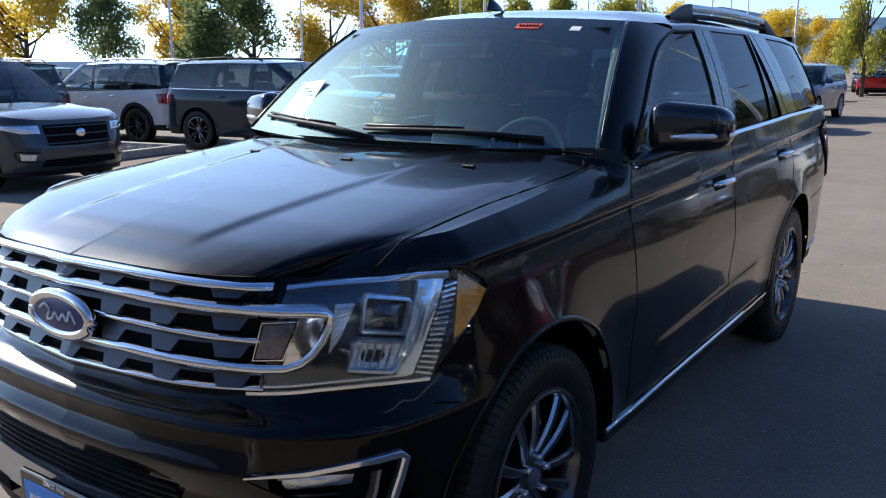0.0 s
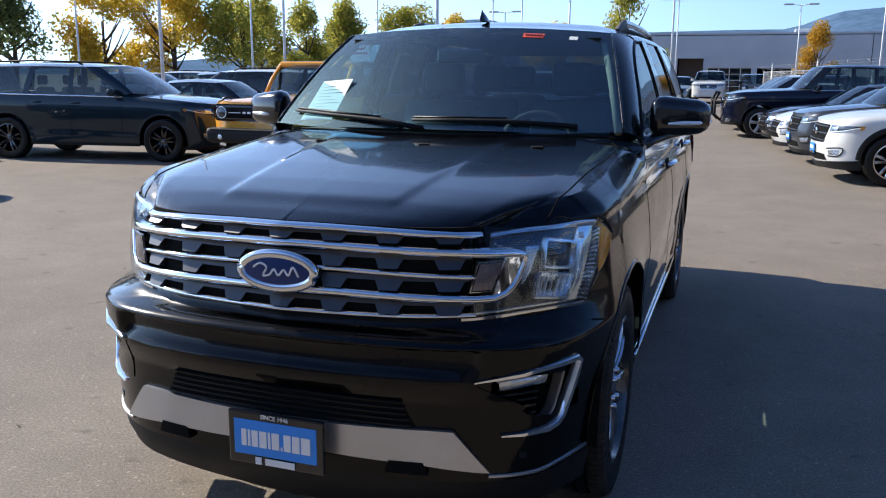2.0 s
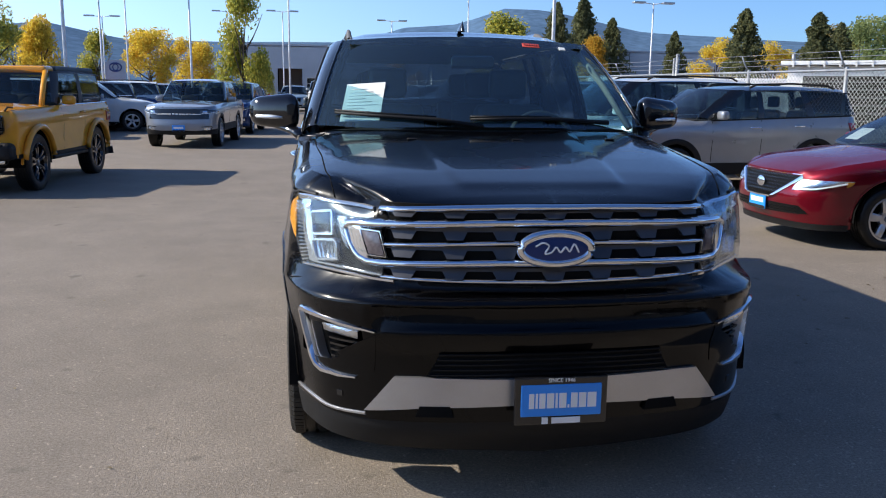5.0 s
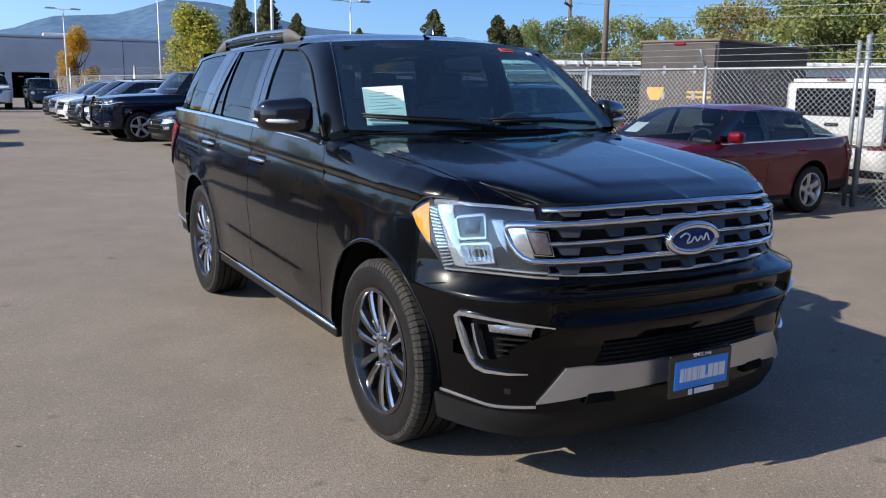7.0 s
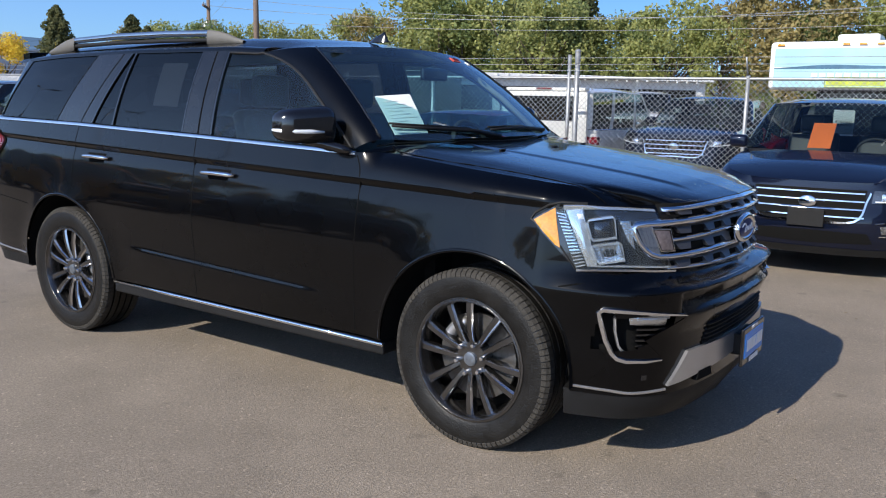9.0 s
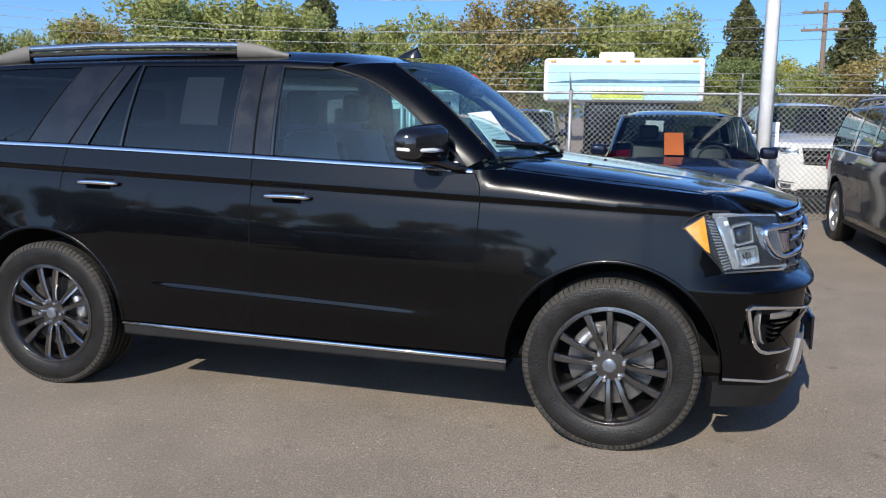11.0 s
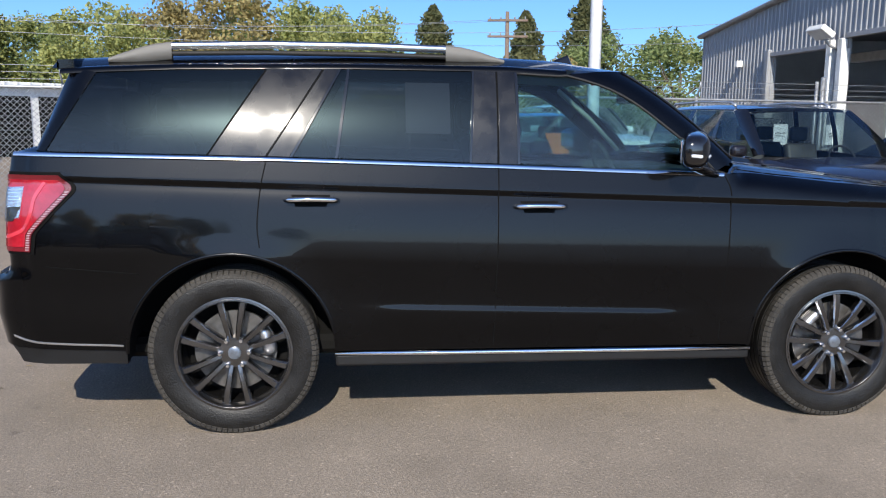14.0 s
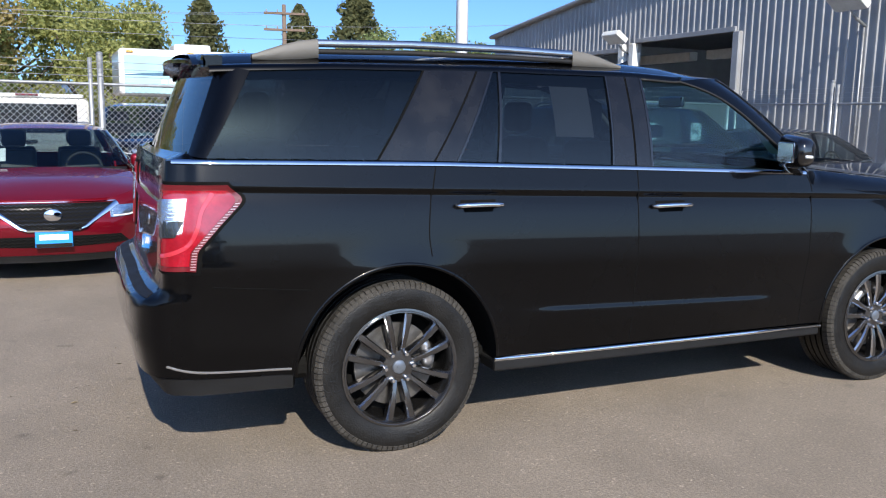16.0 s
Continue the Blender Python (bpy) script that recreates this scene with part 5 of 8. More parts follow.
        for k in range(17):
            v = (k + 0.5) / 17
            a, b = lerp2((1.106, 0.882), (1.208, 1.096), v), lerp2((1.146, 0.872), (1.244, 1.104), v)
            part("lamp_rib", B.strip([a, b], 0.0036, 0.0, 0.013, f), M["lamp_bright"], hl)
        part("side_marker", B.quad([(1.218, 0.955), (1.240, 0.968), (1.335, 1.064), (1.252, 1.116)], 0.006, 8, 8, -0.004, f, bulge=0.002), M["amber"], hl, "amber side marker lens")
        # fog lamp bay
        bay = part("fog_bay", B.quad([(sx(0.62), 0.50), (sy(-2.06), 0.50), (sy(-2.03), 0.75), (sx(0.62), 0.75)], -0.055, 12, 6, -0.07, f), M["dark_void"], root)
        bez = [(0.635, 0.688), (0.76, 0.704), (0.868, 0.717), (0.893, 0.719), (0.899, 0.706), (0.890, 0.66), (0.873, 0.59), (0.858, 0.535), (0.845, 0.512), (0.822, 0.500), (0.76, 0.497), (0.70, 0.500)]
        part("fog_trim", B.strip([(B.s_at(x, z), z) for x, z in bez], [0.004, 0.009, 0.0115, 0.012, 0.012, 0.012, 0.012, 0.012, 0.012, 0.0115, 0.008, 0.004], -0.02, 0.013, f), M["chrome"], bay, "chrome fog lamp bezel")
        part("fog_trim_inner", B.strip([(B.s_at(x, z), z) for x, z in [(0.70, 0.683), (0.80, 0.694), (0.862, 0.698), (0.868, 0.68), (0.856, 0.62), (0.842, 0.56), (0.825, 0.53), (0.79, 0.520)]], 0.005, -0.04, -0.010, f), M["satin"], bay)
        part("fog_lamp", B.quad([(sx(0.715), 0.645), (sx(0.84), 0.655), (sx(0.845), 0.695), (sx(0.71), 0.682)], -0.015, 8, 5, -0.06, f, bulge=0.01), M["lamp_chrome"], bay)
        for k in range(4):
            z = 0.625 - 0.024 * k
            part("fin", B.quad([(sx(0.70 + 0.012 * k), z), (sx(0.82), z + 0.004), (sx(0.82), z + 0.012), (sx(0.695 + 0.012 * k), z + 0.009)], -0.008, 6, 2, -0.06, f), M["gloss_black"], bay)
        part("cheek", B.quad([(sx(0.655), 0.53), (sx(0.72), 0.51), (sx(0.79), 0.585), (sx(0.64), 0.675)], 0.003, 6, 6, -0.06, f), M["black_paint"], bay)
        # skid plate ends and tow openings
        part("skid_plate", B.quad([(0, 0.415), (sx(0.47), 0.405), (sx(0.50), 0.52), (0, 0.508)], 0.016, 16, 5, -0.004, f), M["satin"], root, "satin silver skid plate")
        part("skid_plate_end", B.quad([(sx(0.47), 0.405), (sx(0.69), 0.382), (sx(0.578), 0.518), (sx(0.50), 0.52)], 0.016, 10, 5, -0.004, f), M["satin"], root)
        part("tow_opening", B.quad([(sx(0.36), 0.372), (sx(0.50), 0.372), (sx(0.485), 0.412), (sx(0.375), 0.412)], 0.0185, 8, 3, -0.02, f), M["dark_void"], root)
        part("sensor", B.quad([(sx(0.775), 0.415), (sx(0.795), 0.415), (sx(0.795), 0.437), (sx(0.775), 0.437)], 0.003, 3, 3, -0.01, f), M["gloss_black"], root)
        part("lower_grille", B.quad([(0, 0.515), (sx(0.46), 0.522), (sx(0.41), 0.605), (0, 0.605)], 0.002, 12, 4, -0.01, f), M["dark_void"], root)
        for k in range(5):
            z = 0.527 + 0.019 * k
            part("lower_slat", B.strip([(sx(x), z) for x in np.linspace(0, 0.445 - 0.007 * k, 12)], 0.0040, -0.004, 0.010, f), M["black_plastic"], root)
    # plate
    yp = -2.527
    pl = part("front_plate", box_bm((0.34, 0.016, 0.178), 0.006, 2, (0.017, yp + 0.006, 0.449)), M["gloss_black"], root, "blue dealer plate in a black frame")
    part("plate_bracket", box_bm((0.22, 0.06, 0.10), 0.004, 1, (0.017, yp + 0.04, 0.449)), M["black_plastic"], pl)
    part("plate_field", box_bm((0.295, 0.006, 0.118), 0.002, 1, (0.017, yp - 0.002, 0.452)), M["plate_blue"], pl)
    x = -0.118
    for wd in (0.018, 0.008, 0.022, 0.026, 0.008, 0.026, 0.006, 0.024, 0.026, 0.032):
        hgt = 0.055 if wd > 0.007 else 0.012
        part("print_block", box_bm((wd, 0.003, hgt), 0, 1, (0.017 + x + wd / 2, yp - 0.0065, 0.452 - (0.055 - hgt) / 2)), M["white_ink"], pl)
        x += wd + 0.0055
    part("print_bar", box_bm((0.105, 0.003, 0.022), 0, 1, (0.035, yp - 0.0065, 0.378)), M["white_ink"], pl)
    part("print_mark", box_bm((0.022, 0.003, 0.024), 0, 1, (-0.042, yp - 0.0065, 0.378)), M["white_ink"], pl)
    part("lettering", text_mesh("SINCE 1946", 0.02), M["white_ink"], pl, m=pose(0.017, yp - 0.0035, 0.5255, 90))


def lerp2(a, b, t):
    return (a[0] * (1 - t) + b[0] * t, a[1] * (1 - t) + b[1] * t)


def rear_end(B, root, sx, sy):
    def lamp_edge(z):
        return float(np.interp(z, [0.85, 0.922, 0.99, 1.01, 1.10, 1.185, 1.205, 1.225, 1.255, 1.29], [2.464, 2.458, 2.450, 2.438, 2.358, 2.276, 2.264, 2.272, 2.310, 2.345]))

    for f in (1, -1):
        def lamp_face(grow, off, z0=0.909, z1=1.272, n=24):
            """The arrow-shaped outline of the lamp: a point forward, running down and back below it."""
            rows, back = [], []
            for z in np.linspace(z0 - grow, z1 + grow, n):
                yf = lamp_edge(z) - grow * 1.3
                ss = np.linspace(sy(yf), B.s_xr(0.835) + grow, 16)
                rows.append([B.surf(s, z, off, f) for s in ss])
                back.append([B.surf(s, z, -0.006, f) for s in ss])
            return slab(rows, back)

        lamp = part("tail_lamp", lamp_face(0.010, 0.005, n=28), M["seam"], root, "red tail lamp with a clear reversing light")
        part("outer_lens", lamp_face(-0.004, 0.012), M["red_dark"], lamp, "dark red outer lens")
        part("inner_lens", lamp_face(-0.026, 0.0165), M["red_lens"], lamp, "bright red inner lens")
        rev = part("reversing_lens", B.quad([(5.712, 1.070), (B.s_xr(0.845), 1.052), (B.s_xr(0.840), 1.205), (5.694, 1.214)], 0.0195, 10, 10, 0.01, f, bulge=0.003), M["lamp_chrome"], lamp, "clear reversing lens")
        part("reversing_edge", B.quad([(5.740, 1.056), (B.s_xr(0.845), 1.046), (B.s_xr(0.845), 1.118), (5.704, 1.124)], 0.0225, 8, 4, 0.01, f), M["lamp_house"], lamp)
        for k in range(6):
            z = 1.122 + 0.0155 * k
            part("lens_rib", B.strip([(5.708 - 0.002 * k, z + 0.002), (5.77, z), (B.s_xr(0.85), z - 0.003)], 0.0028, 0.012, 0.0255, f), M["lamp_bright"], rev)
        part("lamp_sweep", B.strip([(5.585, 1.236), (5.630, 1.165), (5.652, 1.085), (5.690, 1.020), (5.765, 0.985), (5.840, 0.972)], 0.013, 0.010, 0.0185, f, sub=4), M["red_pale"], lamp, "paler red inner sweep")
        for k in range(25):
            z = 0.922 + 0.0112 * k
            y = lamp_edge(z) + 0.008
            part("lamp_tooth", B.quad([(sy(y), z), (sy(y + 0.020), z - 0.001), (sy(y + 0.020), z + 0.003), (sy(y), z + 0.004)], 0.0165, 3, 2, 0.0, f), M["tooth"], lamp)
        part("bumper_pad", B.quad([(B.s_xr(0.84), 0.79), (B.s[-1], 0.795), (B.s[-1], 0.812), (B.s_xr(0.84), 0.806)], 0.003, 20, 3, -0.01, f), M["black_plastic"], root)
        part("tailgate_trim", B.quad([(B.s_xr(0.78), 1.13), (B.s[-1], 1.13), (B.s[-1], 1.185), (B.s_xr(0.78), 1.18)], 0.012, 12, 3, -0.004, f), M["chrome"], root)
        ledge = []
        for q in np.linspace(sy(2.22), B.s[-1], 30):
            a = B.surf(q, B.top(q), -0.002)
            u = min(1.0, a[0] / 0.80)
            c = (min(a[0] - 0.004, 0.80 * u + 0.10 * max(0, (2.50 - a[1]) / 0.28)), min(a[1] - 0.01, 2.545 - 0.07 * u * u), a[2] + (1.392 - a[2]) * min(1.0, max(0.0, (a[1] - 2.38) / 0.10)))
            ledge.append([tuple(f * v if k == 0 else v for k, v in enumerate(lerp3(a, c, t))) for t in (0, 0.35, 0.7, 1)])
        part("tailgate_ledge", clean(sheet(ledge)), M["black_paint"], root)
    # spoiler
    top, bot = [], []
    for u in np.linspace(-1, 1, 25):
        yy = 2.47 - 0.10 * u * u
        hw = 0.715
        top.append([(u * hw, 2.30, 1.838 - 0.03 * u * u), (u * hw, 2.38, 1.834 - 0.03 * u * u), (u * hw, yy, 1.812 - 0.03 * u * u)])
        bot.append([(u * hw, 2.30, 1.79 - 0.03 * u * u), (u * hw, 2.38, 1.785 - 0.03 * u * u), (u * hw, yy, 1.795 - 0.03 * u * u)])
    part("spoiler", slab(top, bot), M["black_paint"], root)
    part("brake_light", box_bm((0.3, 0.01, 0.014), 0.003, 1, (0, 2.462, 1.80)), M["red_dark"], root)
    part("tow_bar", box_bm((0.9, 0.10, 0.09), 0.02, 2, (0, 2.45, 0.40)), M["black_plastic"], root)
    part("silencer", box_bm((0.55, 0.25, 0.16), 0.05, 3, (-0.35, 2.22, 0.40)), M["disc"], root)


SUV = big_suv()


# ---- other vehicles ----
def car_params(kind, L, W, H, r, fo, ro, hn, hc, b0, b1, yc, yt, yre, yrb, yB, yC, sill=0.30, low_f=0.24, nose=1.0, tail=1.0, tx=0.80, crown=0.03, wins=None):
    """Numbers of a car from its length, width, height, wheel, overhangs, bonnet, belt, windscreen, roof and pillar places; y from its middle, nose at -y."""
    w, yf, yr = W / 2, -L / 2, L / 2

    def eased(zs, vals, soft=0.045):
        q = np.linspace(zs[0], zs[-1], 60)
        v = np.interp(q, zs, vals)
        k = np.exp(-0.5 * ((q[:, None] - q[None, :]) / soft) ** 2)
        return list(q), list((k @ v) / k.sum(1))

    ya, yb = yf + fo, yr - ro
    mid = (sill + b0) / 2
    q = W / 1.9
    p = dict(
        w=w, yf=yf, yr=yr, ya=ya, yb=yb, ra=r + 0.075, zw=r, even=1, rise=0.02, fender=0.05, nose=nose, tail=tail, ya_pillar=yc + 0.3, yc=yc, cowl_sweep=0.16, bonnet_x=0.86,
        side=eased([sill, sill + 0.12, sill + 0.2, mid, b0 - 0.22, b0 - 0.14, b0 - 0.12, b1], [0.05, 0.018, 0.03, 0.015, 0.0, 0.008, 0.004, 0.07]),
        front=eased([0.2, 0.32, 0.45, 0.6, hn - 0.25, hn], [0.12, 0.03, 0.0, 0.0, 0.03, 0.10]), rear=eased([0.3, 0.45, 0.6, 0.75, b1], [0.10, 0.02, 0.0, 0.05, 0.12]),
        levels=list(np.linspace(sill, b0 - 0.06, 15)),
        hood=([yf, yf + 0.12, yf + 0.45, yc, yc + 0.4], [hn, hn + 0.02, hn + (hc - hn) * 0.5, hc, b0]), belt=([yc, yr], [b0, b1]),
        low=([yf, yf + 0.3, ya + r, yb - r, yr - 0.3, yr], [low_f, low_f, sill, sill, 0.32, 0.36]),
    )
    bx, top_x = w * 0.93, w * tx
    yq = yrb - 0.12
    wins = wins or [("front", (yc + 0.42, yB), (yt + 0.30, yB)), ("pillar", (yB, yB + 0.11), (yB, yB + 0.10)), ("rear", (yB + 0.11, yC), (yB + 0.10, yC - 0.12)), ("pillar", (yC, yC + 0.14), (yC - 0.12, yC + 0.0)), ("quarter", (yC + 0.14, yq), (yC + 0.0, yre - 0.10))]
    p["glass"] = dict(belt_x=bx, top_x=top_x, roof_x=w * (tx - 0.062), rail=0.06, screen_b=(w * 0.895, yc + 0.02, hc + 0.01, 0.20, 0.05), screen_t=(w * (tx - 0.07), yt, H - 0.05, 0.08, -0.02),
                      roof=([yt, yt + 0.35, (yt + yre) / 2, yre - 0.3, yre], [H - 0.06, H - 0.035, H - 0.02, H - 0.035, H - 0.06]), crown=crown, narrow=([yc, 0.2, yre], [0.99, 1.0, 0.965]),
                      wins=wins, d_top=yre - 0.02, rear_b=(w * 0.80, yrb, b1 + 0.02, -0.06, 0), rear_t=(w * (tx - 0.13), yre, H - 0.07, -0.05, -0.02), apow=1.15)
    return p


def sedan(L=4.75, W=1.84, H=1.46, r=0.33, hn=0.76, hc=0.95, b0=0.95, b1=1.02, **k):
    return car_params("sedan", L, W, H, r, 0.92, 1.05, hn, hc, b0, b1, yc=-0.95 - 0.02 * L, yt=-0.28, yre=1.10, yrb=1.80, yB=0.18, yC=1.10, sill=0.24, low_f=0.20, tx=0.74, **k)


def crossover(L=4.7, W=1.9, H=1.68, r=0.36, hn=0.95, hc=1.10, b0=1.10, b1=1.20, fo=0.92, ro=0.98, **k):
    return car_params("crossover", L, W, H, r, fo, ro, hn, hc, b0, b1, yc=-L * 0.25, yt=-L * 0.075, yre=L * 0.44, yrb=L * 0.475, yB=0.16, yC=1.08, **k)


def truck_cab(L=5.9, W=2.03, H=1.95, r=0.41, hn=1.16, hc=1.28, b0=1.27, b1=1.33, **k):
    yc = -L / 2 + 1.75
    yre = yc + 2.45
    return car_params("truck", L, W, H, r, 0.93, 1.28, hn, hc, b0, b1, yc=yc, yt=yc + 0.62, yre=yre, yrb=yre + 0.05, yB=yc + 1.35, yC=yre - 0.2, sill=0.42, low_f=0.36, nose=0.7, tail=0.5,
                      wins=[("front", (yc + 0.42, yc + 1.35), (yc + 0.9, yc + 1.35)), ("pillar", (yc + 1.35, yc + 1.45), (yc + 1.35, yc + 1.45)), ("rear", (yc + 1.45, yre - 0.06), (yc + 1.45, yre - 0.14))], **k)


def van_box(L=5.6, W=2.05, H=2.1, r=0.35):
    yc = -L / 2 + 0.85
    return car_params("van", L, W, H, r, 0.95, 1.1, 0.92, 1.08, 1.06, 1.08, yc=yc, yt=yc + 0.75, yre=L / 2 - 0.12, yrb=L / 2 - 0.04, yB=yc + 1.35, yC=yc + 2.5, sill=0.34, low_f=0.30, tail=0.5, tx=0.9, nose=0.8)


def parked(name, label, category, p, paint_m, front, heading, rim="silver", grille="bars", plate=None, cladding=False, roof_rails=False, roof_m=None, pillar_m=None, rim_r=None, lamps="drl", group="", tail="red_lens", orange=False, paper=False, cab=True):
    """A parked car with its nose at front, facing heading (degrees from +x)."""
    B = Body(p)
    h = radians(heading)
    L = p["yr"] - p["yf"]
    c = Vector((front[0] - math.cos(h) * L / 2, front[1] - math.sin(h) * L / 2, 0))
    root = thing(name, label, category, Matrix.Translation(c) @ Matrix.Rotation(h + math.pi / 2, 4, "Z"), group=group)
    if roof_m:
        p["roof_m"] = roof_m
    part("body", B.band(120), paint_m, root)
    part("bonnet", B.bonnet(14, 25, crown=0.045), paint_m, root)
    side, roof_z, edge = greenhouse(B, root, paint_m, M["bg_screen"], M["bg_glass"], M["bg_glass"] if True else None, pillar_m or M["gloss_black"], detail=0)
    sx, sy, w = B.s_x, B.s_y, p["w"]
    hn = p["hood"][1][0]
    yrb, b1 = p["glass"]["rear_b"][1], p["belt"][1][1]
    if p["yr"] - yrb > 0.35:
        rows = []
        truck = p["glass"]["roof"][0][-1] < 0.35 * L - 0.6 and category == "pickup"
        for t in np.linspace(0, 1, 8):
            row = []
            for u in np.linspace(-1, 1, 13):
                s_end = B.s_xr(abs(u) * 0.8 * w)
                ye = B.surf(s_end, B.top(s_end))[1]
                y = (yrb - 0.1) + (ye - yrb + 0.1) * t
                s_e = B.s_y(min(y, p["yr"] - 0.3))
                xe = abs(B.surf(s_e, B.top(s_e))[0])
                x = u * (xe * (1 - t**3) + 0.8 * w * t**3)
                row.append((x, y, B.belt(y) + (0.03 * (1 - u * u) if not truck else (-0.03 if abs(u) < 0.93 else 0.0))))
            rows.append(row)
        part("bed_cover" if truck else "boot_lid", sheet(rows), M["black_plastic"] if truck else paint_m, root)
    # glass line and gaps
    for f in (1, -1):
        part("belt_moulding", B.strip([(sy(y), B.belt(y) - 0.002) for y in np.linspace(p["ya_pillar"] + 0.12, yrb - 0.1, 16)], 0.011, -0.004, 0.008, f), M["chrome"] if not cladding else M["black_plastic"], root)
        yB = p["glass"]["wins"][0][1][1]
        for yg in (p["ya_pillar"] + 0.14, yB + 0.05):
            part("panel_gap", B.strip([(sy(yg), z) for z in np.linspace(p["low"][1][2] + 0.05, B.belt(yg) - 0.02, 6)], 0.004, -0.002, 0.0015, f), M["seam"], root)
        part("sill_trim", B.quad([(sy(p["ya"] + p["ra"] + 0.01), p["low"][1][2] - 0.02), (sy(p["yb"] - p["ra"] - 0.01), p["low"][1][3] - 0.02), (sy(p["yb"] - p["ra"] - 0.01), p["low"][1][3] + (0.16 if cladding else 0.03)), (sy(p["ya"] + p["ra"] + 0.01), p["low"][1][2] + (0.16 if cladding else 0.03))], 0.012, 8, 3, -0.05, f), M["black_plastic"], root)
        for yc in (p["ya"], p["yb"]):
            part("arch_trim", B.strip([(sy(yc + (p["ra"] + 0.01) * math.cos(a)), p["zw"] + (p["ra"] + 0.01) * math.sin(a)) for a in np.linspace(0.0, math.pi, 20)], 0.042 if cladding else 0.010, -0.03, 0.014 if cladding else 0.004, f), M["black_plastic"] if cladding else paint_m, root)
            rows = []
            for a in np.linspace(-0.1, math.pi + 0.1, 12):
                y, z = yc + (p["ra"] - 0.005) * math.cos(a), p["zw"] + (p["ra"] - 0.005) * math.sin(a)
                rows.append([(f * x * w, y, max(0.25, z)) for x in (0.965, 0.6)])
            part("wheel_liner", sheet(rows), M["dark_void"], root)
        for y in (yB - 0.16, p["glass"]["wins"][2][1][1] - 0.28):
            z = B.belt(y) - 0.13
            part("door_handle", tube([B.surf(sy(y + d), z, o, f) for d, o in ((0, 0.008), (0.05, 0.03), (0.15, 0.03), (0.2, 0.008))], 0.012, 6, "door_handle"), paint_m if not cladding else M["chrome"], root)
        mb = box_bm((0.20, 0.13, 0.14), 0.045, 3)
        for fc in mb.faces:
            fc.smooth = True
        yq = p["ya_pillar"] + 0.26
        bmesh.ops.translate(mb, vec=(f * (w + 0.05), yq, B.belt(yq) + 0.075), verts=mb.verts)
        part("door_mirror", mb, paint_m if lamps != "black" else M["gloss_black"], root)
        # headlamps and tail lamps
        z1 = hn - 0.01
        if lamps == "round":
            yy = B.surf(sx(0.72 * w), hn - 0.16)[1]
            hl = part("headlamp", lathe([(0.0, 0.05), (0.06, 0.045), (0.095, 0.03), (0.10, 0.0)], 24, "z"), M["lamp_chrome"], root, m=pose(f * 0.70 * w, yy - 0.02, hn - 0.17, 90))
            part("light_ring", tube([(0.088 * math.cos(a), 0.088 * math.sin(a), 0.045) for a in np.linspace(0, 2 * math.pi, 24, endpoint=False)], 0.010, 6, closed=True), M["drl"], hl)
        else:
            x0, x1 = 0.56 * w, 0.80 * w
            yl = p["yf"] + 0.52
            hl = part("headlamp", B.quad([(sx(x0), z1 - 0.16), (sx(x1), z1 - 0.15), (sy(yl), z1 - 0.05), (sx(x0 + 0.02), z1 - 0.05)], 0.010, 12, 5, -0.01, f, bulge=0.01), M["lamp_dark"] if lamps != "bright" else M["lamp_chrome"], root)
            part("projector", B.quad([(sx(0.64 * w), z1 - 0.135), (sx(0.76 * w), z1 - 0.13), (sx(0.77 * w), z1 - 0.07), (sx(0.65 * w), z1 - 0.075)], 0.024, 5, 4, 0.0, f, bulge=0.01), M["lamp_chrome"], hl)
            part("light_guide", B.strip([(sx(x0 + 0.03), z1 - 0.145), (sx(x1), z1 - 0.135), (sy(yl - 0.08), z1 - 0.075)], 0.008, 0.0, 0.02, f, sub=4), M["drl"], hl)
            part("side_marker", B.quad([(sy(yl - 0.08), z1 - 0.11), (sy(yl - 0.03), z1 - 0.09), (sy(yl - 0.01), z1 - 0.06), (sy(yl - 0.08), z1 - 0.06)], 0.013, 4, 3, 0.0, f), M["amber"], hl)
        part("tail_lamp", B.quad([(sy(p["yr"] - 0.30), b1 - 0.32), (B.s_xr(0.62 * w), b1 - 0.34), (B.s_xr(0.60 * w), b1 - 0.10), (sy(p["yr"] - 0.36), b1 - 0.12)], 0.012, 10, 6, -0.01, f, bulge=0.01), M[tail], root, "red tail lamp")
        if grille != "vee":
            part("fog_lamp", B.quad([(sx(0.66 * w), 0.44), (sx(0.80 * w), 0.45), (sx(0.81 * w), 0.53), (sx(0.64 * w), 0.51)], 0.006, 6, 4, -0.02, f), M["lamp_chrome"] if lamps != "black" else M["dark_void"], root)
            part("fog_trim", B.strip([(sx(0.60 * w), 0.535), (sx(0.70 * w), 0.545), (sx(0.84 * w), 0.555), (sx(0.85 * w), 0.50), (sx(0.80 * w), 0.43), (sx(0.64 * w), 0.42)], 0.008, -0.004, 0.012, f, sub=4), M["chrome"] if grille in ("chrome", "vee", "seven") else M["black_plastic"], root)
        # lower intake
        part("intake", B.quad([(0, 0.32), (sx(0.76 * w), 0.345), (sx(0.66 * w), 0.425), (0, 0.43)] if grille == "vee" else [(0, 0.33), (sx(0.60 * w), 0.35), (sx(0.54 * w), 0.44), (0, 0.45)], 0.004, 10, 3, -0.01, f), M["dark_void"], root)
        part("lip", B.quad([(0, p["low"][1][0] - 0.02), (sy(p["yf"] + 0.5), p["low"][1][0] - 0.01), (sy(p["yf"] + 0.5), p["low"][1][0] + (0.14 if cladding else 0.05)), (0, p["low"][1][0] + 0.05)], 0.008, 14, 3, -0.05, f), M["black_plastic"], root)
